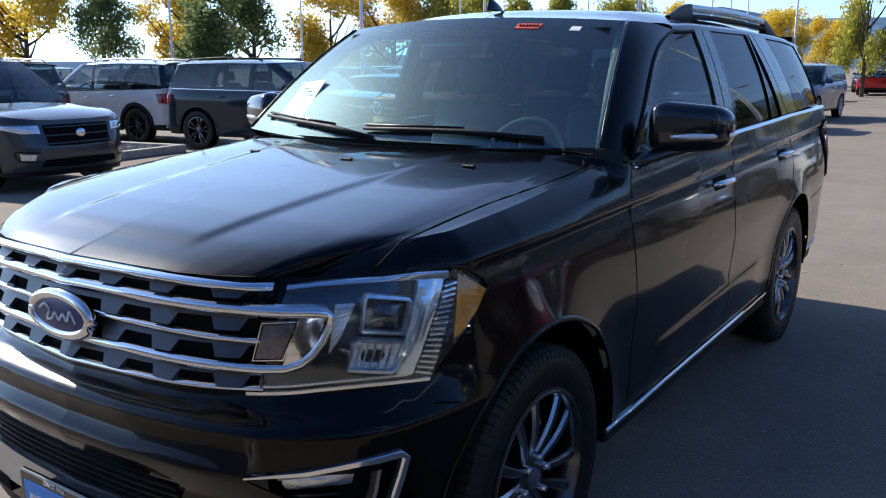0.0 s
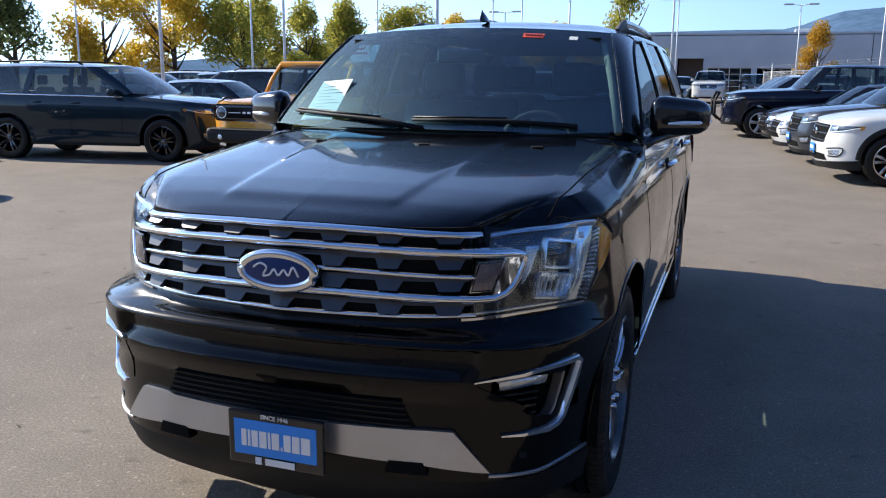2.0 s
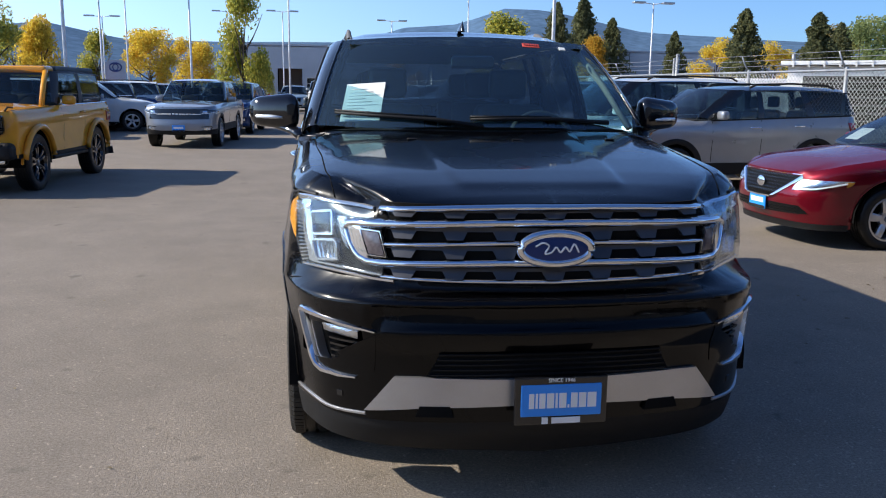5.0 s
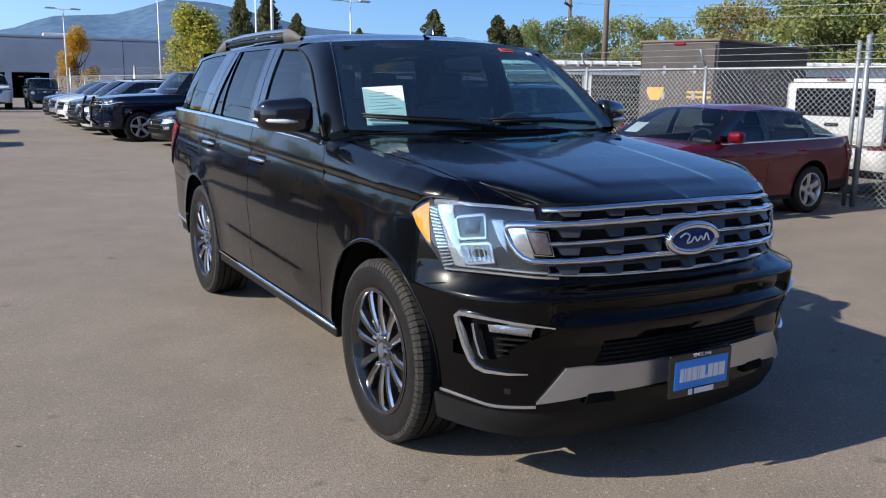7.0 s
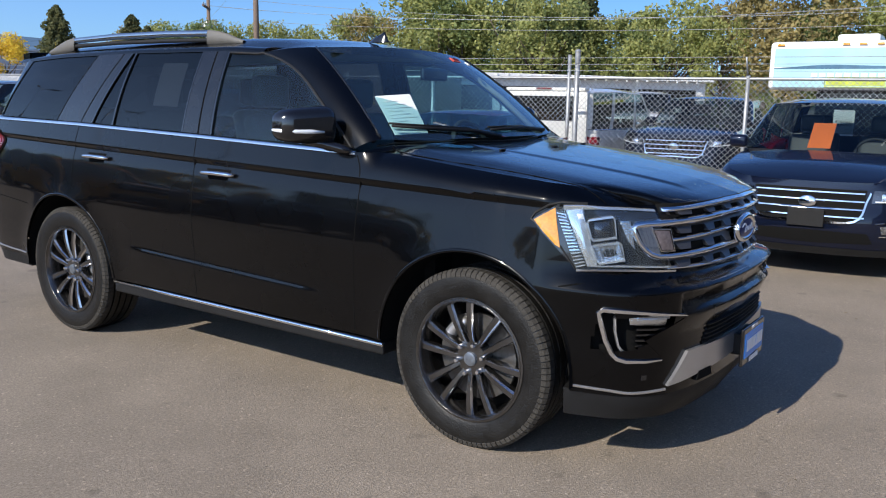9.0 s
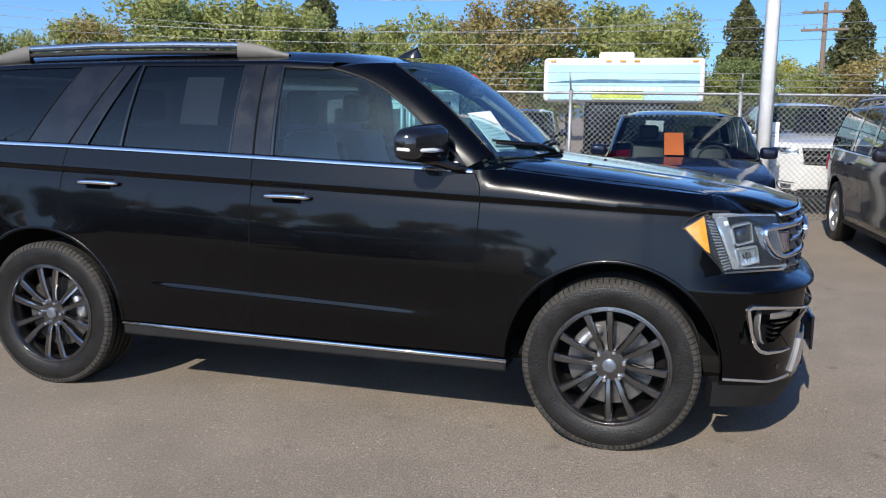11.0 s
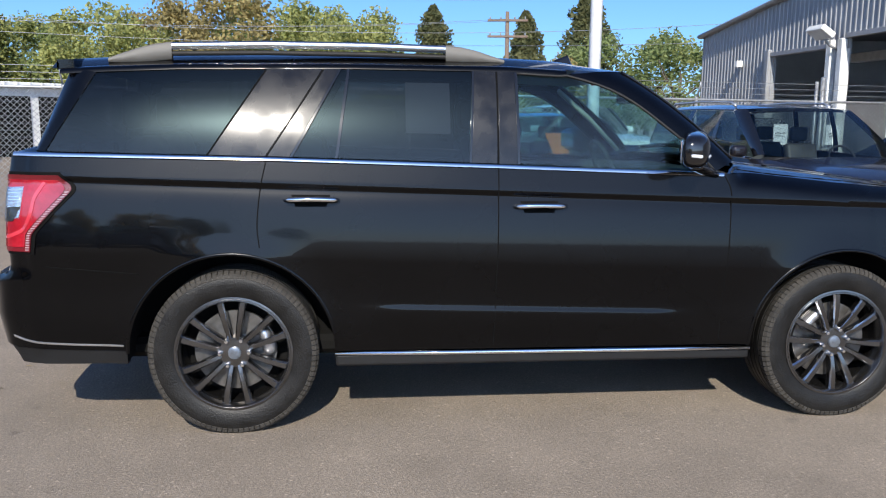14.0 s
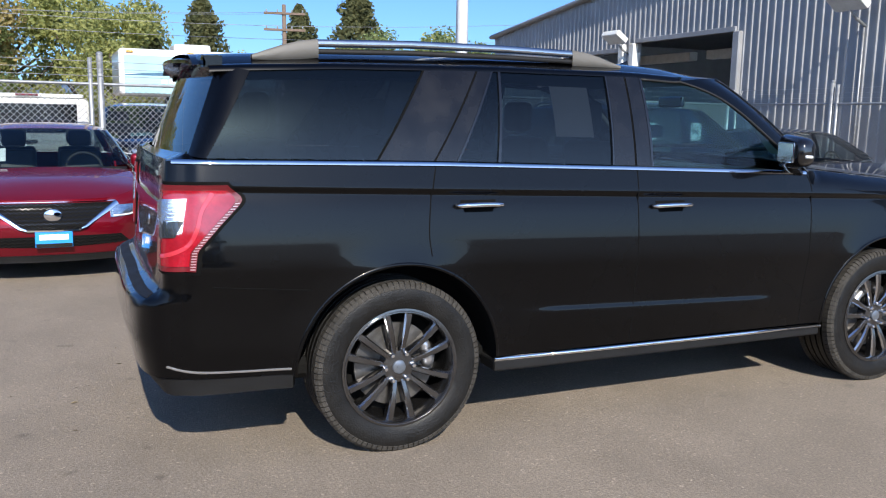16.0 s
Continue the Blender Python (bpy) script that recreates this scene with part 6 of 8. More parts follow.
        part("rear_lip", B.quad([(sy(p["yb"] + p["ra"] + 0.02), 0.30), (B.s[-1], 0.34), (B.s[-1], 0.46), (sy(p["yb"] + p["ra"] + 0.02), 0.42)], 0.008, 10, 3, -0.05, f), M["black_plastic"], root)
        if roof_rails:
            g0, g1 = p["glass"]["roof"][0][1] + 0.1, p["glass"]["roof"][0][-1] - 0.25
            xr = p["glass"]["roof_x"] * 0.93
            part("roof_rail", tube([(f * xr, y, roof_z(y) + o) for y, o in ((g0, 0.0), (g0 + 0.12, 0.05), ((g0 + g1) / 2, 0.06), (g1 - 0.12, 0.05), (g1, 0.0))], 0.018, 6, "roof_rail"), M["black_plastic"] if roof_rails == "black" else M["satin"], root)
    # grille
    gx, g0, g1 = {"wide": (0.80, hn - 0.30, hn - 0.04), "band": (0.60, hn - 0.26, hn - 0.08), "vee": (0.66, hn - 0.27, hn - 0.03), "seven": (0.52, hn - 0.18, hn - 0.06)}.get(grille, (0.52, hn - 0.34, hn - 0.06))
    for f in (1, -1):
        gr = part("grille", B.quad([(0, g0), (sx(gx * w * {"wide": 1, "vee": 0.44}.get(grille, 0.9)), g0 + 0.01), (sx(gx * w), g1), (0, g1)], 0.008, 10, 5, -0.01, f), M["dark_void"] if grille != "wide" else M["gloss_black"], root)
        if grille in ("bars", "chrome"):
            for z in np.linspace(g0 + 0.04, g1 - 0.03, 4 if grille == "chrome" else 3):
                part("grille_bar", B.strip([(sx(x), z) for x in np.linspace(0, gx * w * 0.96, 8)], 0.010, 0.0, 0.020, f), M["chrome"] if grille == "chrome" else M["slat"], gr)
            if grille == "chrome":
                part("grille_frame", B.strip([(0, g0), (sx(gx * w * 0.8), g0 + 0.005), (sx(gx * w * 1.0), (g0 + g1) / 2 + 0.05), (sx(gx * w * 1.06), g1 - 0.02)], 0.014, 0.0, 0.024, f, sub=5), M["chrome"], gr)
        elif grille == "seven":
            for k in range(4):
                x = (k + (0 if k else 0.0)) * 0.135 * w
                if k == 0 and f < 0:
                    continue
                part("grille_ring", B.strip([(sx(max(0, x - 0.05 * w)) if k else -sx(0.05 * w), g0 + 0.01), (sx(x + 0.05 * w), g0 + 0.01), (sx(x + 0.05 * w), g1 - 0.01), (sx(max(0, x - 0.05 * w)) if k else -sx(0.05 * w), g1 - 0.01)], 0.011, 0.0, 0.022, f, closed=True), M["satin"], gr)
        elif grille == "vee":
            part("grille_vee", B.strip([(0, g0), (sx(0.24 * w), g0 + 0.004), (sx(0.31 * w), g0 + 0.03), (sx(0.66 * w), g1 - 0.005)], [0.011, 0.013, 0.018, 0.026], 0.0, 0.026, f), M["chrome"], gr)
            part("grille_edge", B.strip([(sx(x * w), g1 + 0.012) for x in np.linspace(0, 0.64, 8)], 0.004, 0.0, 0.010, f), M["chrome"], gr)
            for z in np.linspace(g0 + 0.03, g1 - 0.012, 7):
                reach = 0.27 + 0.36 * (z - g0) / (g1 - g0)
                zig = [(sx(k * 0.028 * w), z + (0.009 if k % 2 else -0.009)) for k in range(int(reach / 0.028))]
                part("grille_mesh", B.strip(zig, 0.0045, 0.0, 0.014, f), M["gloss_black"], gr)
            for z in (0.345, 0.375, 0.405):
                part("intake_mesh", B.strip([(sx(k * 0.03 * w), z + (0.008 if k % 2 else -0.008)) for k in range(23)], 0.0045, 0.0, 0.012, f), M["gloss_black"], gr)
        elif grille == "wide":
            part("grille_bar", B.strip([(sx(x), (g0 + g1) / 2) for x in np.linspace(0.28 * w, 0.60 * w, 5)], 0.010, 0.0, 0.016, f), M["white_ink"], gr)
    if grille == "wide":
        for k in range(6):
            x = (k - 2.5) * 0.085
            part("raised_block", box_bm((0.058, 0.02, 0.034), 0.004, 1, (x, B.surf(0, (g0 + g1) / 2)[1] - 0.014, (g0 + g1) / 2)), M["white_ink"], root)
    else:
        ye = B.surf(0, (g0 + g1) / 2)[1] - 0.028
        part("badge", lathe([(0.0, 0.012), (0.045, 0.010), (0.062, 0.0)], 20, "z"), M["chrome"], root, m=pose(0, ye, (g0 + g1) / 2 + 0.02, 90) @ Matrix.Diagonal((1.2, 0.9, 1, 1)))
    if plate:
        zp = 0.41 if grille == "vee" else 0.50 if plate != "dark" else 0.56
        yp = B.surf(0, zp)[1] - 0.02
        pl = part("front_plate", box_bm((0.31, 0.014, 0.16), 0.004, 1, (0, yp, zp)), M["plate_blue"] if plate == "blue" else M["black_plastic"], root)
        if plate == "blue":
            part("print_bar", box_bm((0.24, 0.004, 0.05), 0, 1, (0, yp - 0.008, zp + 0.015)), M["white_ink"], pl)
            part("plate_edge", box_bm((0.30, 0.004, 0.035), 0, 1, (0, yp - 0.008, zp - 0.06)), M["gloss_black"], pl)
    ws = wheel_set("car_%s_%.2f" % (rim, p["zw"]), p["zw"], rim_r or p["zw"] * 0.66, 0.23, 5, {"silver": M["satin"], "dark": M["gloss_black"], "mixed": M["machined"]}[rim], {"silver": M["satin"], "dark": M["gloss_black"], "mixed": M["machined"]}[rim], twin=0.035 if rim != "silver" else 0.0, w0=0.045 if rim != "silver" else 0.07, w1=0.05 if rim != "silver" else 0.085)
    for f in (1, -1):
        for y in (p["ya"], p["yb"]):
            add_wheel(root, ws, (f * (w - 0.135), y, p["zw"] - 0.003), f, full=False, turn=10 * f)
    hc = B.hood(p["yc"])
    if cab:
        cabin(B, root, hc - 0.48, (p["yc"] + 1.15, p["yc"] + 2.0), p["yc"] + 0.28, hc + 0.01)
    if orange or paper:
        b, t = p["glass"]["screen_b"], p["glass"]["screen_t"]
        pts = lambda x, v: (x, b[1] + (t[1] - b[1]) * v + 0.06, b[2] + (t[2] - b[2]) * v - 0.0)
        x0, v0, v1 = (-0.22, 0.10, 0.58) if orange else (-0.62, 0.2, 0.5)
        q = [[pts(x0, v1), pts(x0 + 0.22, v1)], [pts(x0, v0), pts(x0 + 0.22, v0)]]
        part("window_card", slab(q, [[(x, y + 0.004, z) for x, y, z in r] for r in q]), M["orange_paper"] if orange else M["paper"], root)
    return root


PAINT = {
    "white": paint("white_car_paint", (0.62, 0.62, 0.60)), "silver": paint("silver_car_paint", (0.30, 0.31, 0.325), 0.5, 0.3), "grey": paint("grey_car_paint", (0.055, 0.06, 0.068), 0.4),
    "dark": paint("dark_car_paint", (0.018, 0.02, 0.024), 0.2), "blue": paint("blue_car_paint", (0.012, 0.045, 0.15), 0.4), "navy": paint("navy_car_paint", (0.004, 0.0065, 0.018), 0.2),
    "slate": paint("slate_blue_paint", (0.010, 0.024, 0.036), 0.3), "orange": paint("bright_orange_paint", (0.76, 0.33, 0.030), 0.0), "red": paint("red_car_paint", (0.13, 0.003, 0.010), 0.35, 0.4),
    "bright_red": paint("bright_red_paint", (0.42, 0.02, 0.02)), "charcoal": paint("charcoal_paint", (0.014, 0.013, 0.017), 0.4), "ice": paint("pale_blue_paint", (0.22, 0.30, 0.38), 0.4), "sky": paint("pale_silver_blue", (0.30, 0.36, 0.41), 0.5),
}
EAST = "cars parked along the fence"
WEST = "cars parked across the lane"
parked("crossover", "navy crossover with a chrome-framed grille and orange card", "car", crossover(4.64, 1.88, 1.64, hn=0.88, hc=1.06, b0=1.06, b1=1.16), PAINT["navy"], (4.1, -1.88), 184, grille="chrome", plate="dark", orange=True, group=EAST, lamps="dark")
parked("crossover", "dark grey SUV with bright headlamps beside the fence", "car", crossover(5.0, 2.0, 1.78, 0.385), PAINT["charcoal"], (3.2, -4.95), 184, grille="bars", roof_rails="silver", group=EAST)
parked("sedan", "dark blue sedan with frameless grey trim by the fence", "car", sedan(4.8, 1.85, 1.46), PAINT["navy"], (3.4, -7.9), 184, grille="bars", group=EAST)
parked("sedan", "metallic red sedan with a chrome vee grille and blue plate", "car", sedan(4.40, 1.76, 1.41, 0.315, hn=0.75, hc=0.94, b0=0.94, b1=1.0), PAINT["red"], (3.80, 3.12), 182, grille="vee", plate="blue", group=EAST, paper=True, lamps="bright")
parked("crossover", "silver compact SUV with black roof and wheel arches", "car", crossover(4.4, 1.82, 1.65, 0.355, hn=1.0, hc=1.10, nose=0.72), PAINT["silver"], (3.50, 7.80), 187, rim="mixed", grille="seven", plate="blue", cladding=True, roof_m=M["gloss_black"], roof_rails="black", group=EAST)
parked("crossover", "white SUV with black roof rails and dark lower trim", "car", crossover(5.0, 2.0, 1.79, 0.385), PAINT["white"], (2.45, 10.15), 187, rim="mixed", grille="bars", cladding=True, roof_rails="black", group=EAST, plate="blue")
parked("crossover", "grey SUV with a bright grille in the row", "car", crossover(4.9, 1.95, 1.75, 0.38), PAINT["grey"], (2.2, 12.85), 187, grille="bars", group=EAST, plate="blue")
parked("sedan", "low white sedan parked in the row", "car", sedan(4.7, 1.82, 1.42), PAINT["white"], (1.95, 15.35), 187, group=EAST)
parked("sedan", "dark grey sedan with slim headlamps in the row", "car", sedan(4.87, 1.85, 1.47), PAINT["charcoal"], (1.75, 17.75), 187, group=EAST, lamps="bright")
f150 = parked("pickup", "dark blue pickup truck with a black push bar", "pickup", truck_cab(), PAINT["navy"], (0.75, 20.4), 187, grille="chrome", group=EAST)
for x in (-0.42, 0.42):
    part("push_bar", tube([(x, -3.0, 0.45), (x, -3.16, 0.6), (x, -3.17, 1.0), (x, -3.05, 1.22)], 0.04, 8, "push_bar"), M["black_plastic"], f150)
part("push_bar", tube([(-0.8, -3.02, 0.95), (-0.42, -3.16, 0.98), (0.42, -3.16, 0.98), (0.8, -3.02, 0.95)], 0.03, 8, "push_bar"), M["black_plastic"], f150)
parked("sedan", "white sedan parked beyond the pickup", "car", sedan(), PAINT["white"], (0.75, 23.6), 187, group=EAST)
dark_suv = parked("crossover", "dark SUV parked far down the row", "car", crossover(), PAINT["dark"], (0.7, 26.3), 187, group=EAST)
white_suv = parked("crossover", "white SUV parked far down the row", "car", crossover(4.8, 1.92, 1.72), PAINT["white"], (0.65, 29.2), 187, group=EAST, roof_rails="black")
silver_suv = parked("crossover", "silver SUV parked far down the row", "car", crossover(4.6, 1.86, 1.66), PAINT["silver"], (0.62, 32.0), 187, group=EAST)
bronco = parked("off_roader", "orange two-door off-roader with black grille and dark hardtop", "car",
                car_params("box", 4.24, 1.93, 1.81, 0.415, 0.83, 0.86, 1.15, 1.21, 1.22, 1.24, yc=-0.72, yt=-0.36, yre=1.93, yrb=2.03, yB=0.62, yC=1.70, sill=0.50, low_f=0.52, nose=0.35, tail=0.3, tx=0.88, crown=0.015,
                           wins=[("front", (-0.34, 0.62), (-0.10, 0.62)), ("pillar", (0.62, 0.78), (0.62, 0.78)), ("quarter", (0.78, 1.78), (0.78, 1.74))]),
                PAINT["orange"], (-5.95, 7.05), 266, cladding=False, rim="dark", grille="wide", lamps="round", pillar_m=M["roof_grey"], roof_m=M["roof_grey"])
part("front_bumper", box_bm((1.86, 0.26, 0.24), 0.07, 3, (0, -2.12, 0.62)), M["black_plastic"], bronco)
part("bumper_skid", box_bm((1.20, 0.20, 0.20), 0.05, 2, (0, -2.06, 0.46)), M["dark_void"], bronco)
part("bumper_plate", box_bm((1.66, 0.03, 0.03), 0.01, 2, (0, -2.235, 0.715)), M["black_plastic"], bronco)
part("grille_panel", box_bm((1.62, 0.06, 0.27), 0.05, 3, (0, -2.085, 0.985)), M["gloss_black"], bronco, "gloss black grille panel")
part("windscreen_header", box_bm((1.50, 0.36, 0.11), 0.045, 3, (0, -0.16, 1.765)), PAINT["orange"], bronco)
part("hardtop", box_bm((1.52, 1.80, 0.12), 0.05, 3, (0, 0.93, 1.77)), M["roof_grey"], bronco)
for k in range(6):
    part("raised_block", box_bm((0.060, 0.02, 0.036), 0.004, 1, ((k - 2.5) * 0.092, -2.118, 0.985)), M["white_ink"], bronco)
for f in (1, -1):
    part("grille_bar", box_bm((0.24, 0.02, 0.014), 0.004, 1, (f * 0.42, -2.116, 0.985)), M["white_ink"], bronco)
    for k in range(3):
        part("grille_slot", box_bm((0.86, 0.012, 0.016), 0.004, 1, (f * 0.40, -2.113, 0.915 + 0.025 * k if k < 2 else 1.055)), M["dark_void"], bronco)
    lamp = part("round_lamp", lathe([(0.0, 0.05), (0.06, 0.045), (0.098, 0.03), (0.105, 0.0)], 28, "z"), M["lamp_dark"], bronco, "round headlamp with a white ring", m=pose(f * 0.655, -2.10, 0.985, 90))
    part("light_ring", tube([(0.090 * math.cos(a), 0.090 * math.sin(a), 0.042) for a in np.linspace(0, 2 * math.pi, 28, endpoint=False)], 0.0085, 6, closed=True), M["drl"], lamp)
    part("fog_lamp", lathe([(0.0, 0.03), (0.04, 0.025), (0.05, 0.0)], 16, "z"), M["lamp_chrome"], bronco, m=pose(f * 0.62, -2.235, 0.60, 90))
    part("step_bar", box_bm((0.10, 1.5, 0.06), 0.02, 2, (f * 0.90, 0.03, 0.44)), M["black_plastic"], bronco)
    part("windscreen_pillar", tube([(f * 0.80, -0.72, 1.21), (f * 0.775, -0.54, 1.50), (f * 0.735, -0.30, 1.76)], 0.042, 8, "windscreen_pillar", flat=0.7), PAINT["orange"], bronco)
    part("bonnet_catch", tube([(f * 0.78, -1.95, 1.17), (f * 0.78, -1.85, 1.22), (f * 0.78, -1.70, 1.21)], 0.014, 6), M["black_plastic"], bronco)
    for yc in (-1.29, 1.26):
        arch = [(f * (0.955 + 0.03 * math.sin(a)), yc + 0.535 * math.cos(a), 0.415 + 0.52 * math.sin(a)) for a in np.linspace(0.15, math.pi - 0.15, 18)]
        part("arch_flare", tube(arch, 0.045, 8, "arch_flare"), PAINT["orange"], bronco)
parked("pickup", "silver compact pickup with a black grille and blue plate", "pickup", truck_cab(5.07, 1.85, 1.74, 0.37, hn=1.02, hc=1.12, b0=1.12, b1=1.16), PAINT["silver"], (-4.4, 16.6), 267, grille="wide", plate="blue", cladding=True)
parked("crossover", "blue crossover parked facing the lane", "car", crossover(4.8, 1.93, 1.73), PAINT["blue"], (-4.15, 23.0), 267, group=WEST)
parked("crossover", "dark grey SUV with a silver mesh grille", "car", crossover(5.04, 2.0, 1.78, 0.385), PAINT["grey"], (-8.5, 3.05), 5, grille="bars", group=WEST, roof_rails="silver", lamps="bright")
parked("large_suv", "slate blue full-size SUV with black wheels", "car", crossover(5.05, 2.0, 1.78, 0.39, hn=1.04, hc=1.17, b0=1.17, b1=1.22), PAINT["slate"], (-7.85, 9.25), 9, pillar_m=PAINT["slate"], rim="dark", grille="bars", group=WEST, roof_rails="black", lamps="dark")
parked("crossover", "white SUV seen from behind with red tail lamps", "car", crossover(5.05, 2.0, 1.78, 0.385), PAINT["white"], (-18.1, 8.3), 187, group=WEST, roof_rails="silver", cladding=True, rim="dark")
parked("crossover", "silver SUV seen from behind", "car", crossover(5.05, 2.0, 1.78, 0.385), PAINT["silver"], (-19.6, 5.4), 187, group=WEST, roof_rails="silver")
parked("sedan", "pale silver sedan parked behind the large SUV", "car", sedan(4.8, 1.85, 1.48), PAINT["sky"], (-7.6, 12.6), 9, group=WEST)
parked("crossover", "silver crossover parked in the west row", "car", crossover(4.6, 1.86, 1.66), PAINT["sky"], (-8.0, 15.6), 9, group=WEST)
parked("sedan", "pale blue sedan parked in the west row", "car", sedan(), PAINT["ice"], (-7.9, 22.6), 9, group=WEST)
parked("minivan", "white minivan parked in the west row", "car", crossover(5.1, 1.98, 1.76, 0.35, hn=0.92), PAINT["white"], (-6.5, 25.9), 9, group=WEST)
blue_suv = parked("crossover", "blue SUV parked far across the lot", "car", crossover(), PAINT["blue"], (-6.8, 29.0), 9, group=WEST)
f250 = parked("pickup", "white heavy pickup truck facing down the lane", "pickup", truck_cab(6.2, 2.05, 2.05, 0.43, hn=1.25, hc=1.40, b0=1.38, b1=1.42), PAINT["white"], (-0.8, 50.5), 270, grille="chrome")
wrangler = parked("off_roader", "grey off-roader with round lamps facing down the lane", "car", car_params("box", 4.3, 1.88, 1.85, 0.40, 0.75, 0.8, 1.15, 1.2, 1.22, 1.24, yc=-0.75, yt=-0.5, yre=2.0, yrb=2.08, yB=0.3, yC=1.2, sill=0.5, low_f=0.5, nose=0.35, tail=0.3, tx=0.88), PAINT["charcoal"], (1.95, 50.5), 270, lamps="round", grille="seven", cladding=True)
red_far = parked("sedan", "bright red car parked by the far building", "car", sedan(), PAINT["bright_red"], (-5.4, 55.0), 90)
ice_far = parked("crossover", "pale blue crossover parked by the far building", "car", crossover(), PAINT["ice"], (-2.75, 51), 270)


def again(ob, front, heading):
    h = radians(heading)
    return copy_thing(ob, Matrix.Translation((front[0] - 2.35 * math.cos(h), front[1] - 2.35 * math.sin(h), 0)) @ Matrix.Rotation(h + math.pi / 2, 4, "Z"))


for src, fr, hd in ((dark_suv, (-6.6, 56.5), 270), (dark_suv, (-11, 58), 268), (white_suv, (-13.5, 57), 270), (red_far, (-16, 58), 90), (silver_suv, (-18.5, 57), 270), (dark_suv, (0.6, 34.9), 187),
                    (white_suv, (-6.4, 32), 9), (dark_suv, (-6.1, 35), 9), (silver_suv, (-5.8, 38), 9), (red_far, (-5.6, 41), 9), (white_suv, (-13.5, 14.5), 189), (silver_suv, (-13.2, 17.5), 189), (white_suv, (-13, 20.5), 189), (blue_suv, (-12.6, 23.5), 189), (dark_suv, (-12.2, 27), 189), (white_suv, (-11.9, 30), 189), (silver_suv, (-11.6, 33), 189),
                    (silver_suv, (-20, 26), 9), (white_suv, (-19.6, 29.5), 9), (dark_suv, (-19.2, 33), 9), (white_suv, (-18.9, 37), 9), (silver_suv, (-24, 14), 9), (dark_suv, (-24, 18), 9), (white_suv, (-26, 10), 9), (silver_suv, (-10.5, 44), 270), (white_suv, (-14, 45), 270), (dark_suv, (-18, 45), 270)):
    again(src, fr, hd)
# behind the fence
van = parked("van", "white panel van seen from behind through the fence", "van", van_box(4.45, 1.86, 1.80, 0.33), PAINT["white"], (13.5, 3.75), 3, pillar_m=PAINT["white"])
door = part("rear_door", box_bm((1.62, 0.06, 0.92), 0.06, 3, (0, 2.21, 1.27)), PAINT["white"], van)
part("rear_glass", box_bm((1.30, 0.02, 0.42), 0.009, 2, (0, 2.24, 1.43)), M["gloss_black"], door)
part("door_handle", box_bm((0.22, 0.03, 0.05), 0.012, 2, (0, 2.25, 1.10)), M["black_plastic"], door)
part("door_badge", box_bm((0.14, 0.02, 0.05), 0.009, 2, (0, 2.25, 0.92)), M["satin"], door)
part("rear_plate", box_bm((0.31, 0.02, 0.16), 0.005, 1, (0, 2.245, 0.72)), M["trim_grey"], van)
part("roof_edge", box_bm((1.50, 0.22, 0.06), 0.025, 2, (0, 2.10, 1.755)), PAINT["white"], van)
part("brake_light", box_bm((0.30, 0.03, 0.03), 0.01, 1, (0, 2.225, 1.765)), M["red_dark"], van)
parked("pickup", "dark blue pickup with a chrome grille behind the fence", "pickup", truck_cab(5.7, 1.96, 1.70, 0.37, hn=1.04, hc=1.16, b0=1.15, b1=1.19), PAINT["navy"], (9.55, 1.35), 186, grille="chrome")
parked("pickup", "white pickup with a ladder rack behind the fence", "pickup", truck_cab(5.7, 1.98, 1.86), PAINT["white"], (9.95, -4.1), 186, grille="bars")
parked("pickup", "white pickup parked behind the trailer", "pickup", truck_cab(5.7, 1.98, 1.90), PAINT["white"], (18.5, 5.6), 200, grille="bars")
parked("crossover", "dark crossover parked inside the fence", "car", crossover(), PAINT["dark"], (10.4, -7.8), 184)


# ---- trees ----
def leaf_mat(name, a, b):
    """Leaves: two colours by clump, thin enough to let some light through."""
    m = bpy.data.materials.new(name)
    m.use_nodes = True
    nt = m.node_tree
    nt.nodes.clear()
    out = nt.nodes.new("ShaderNodeOutputMaterial")
    geo = nt.nodes.new("ShaderNodeNewGeometry")
    mix = nt.nodes.new("ShaderNodeMixRGB")
    mix.inputs[1].default_value, mix.inputs[2].default_value = (*a, 1), (*b, 1)
    nt.links.new(geo.outputs["Random Per Island"], mix.inputs[0])
    d = nt.nodes.new("ShaderNodeBsdfDiffuse")
    t = nt.nodes.new("ShaderNodeBsdfTranslucent")
    nt.links.new(mix.outputs[0], d.inputs[0])
    nt.links.new(mix.outputs[0], t.inputs[0])
    ms = nt.nodes.new("ShaderNodeMixShader")
    ms.inputs[0].default_value = 0.54
    nt.links.new(d.outputs[0], ms.inputs[1])
    nt.links.new(t.outputs[0], ms.inputs[2])
    nt.links.new(ms.outputs[0], out.inputs[0])
    return m


LEAF = {"green": leaf_mat("green_leaves", (0.135, 0.180, 0.070), (0.300, 0.350, 0.150)), "yellow": leaf_mat("yellow_leaves", (0.600, 0.420, 0.065), (0.850, 0.680, 0.110)), "mixed": leaf_mat("turning_leaves", (0.218, 0.265, 0.063), (0.644, 0.552, 0.115)),
        "olive": leaf_mat("olive_leaves", (0.213, 0.244, 0.088), (0.450, 0.456, 0.181)), "conifer": leaf_mat("conifer_needles", (0.090, 0.104, 0.052), (0.205, 0.205, 0.100)), "gold": leaf_mat("gold_leaves", (0.46, 0.25, 0.035), (0.64, 0.42, 0.07)), "brown": leaf_mat("brown_leaves", (0.240, 0.204, 0.090), (0.456, 0.372, 0.168))}
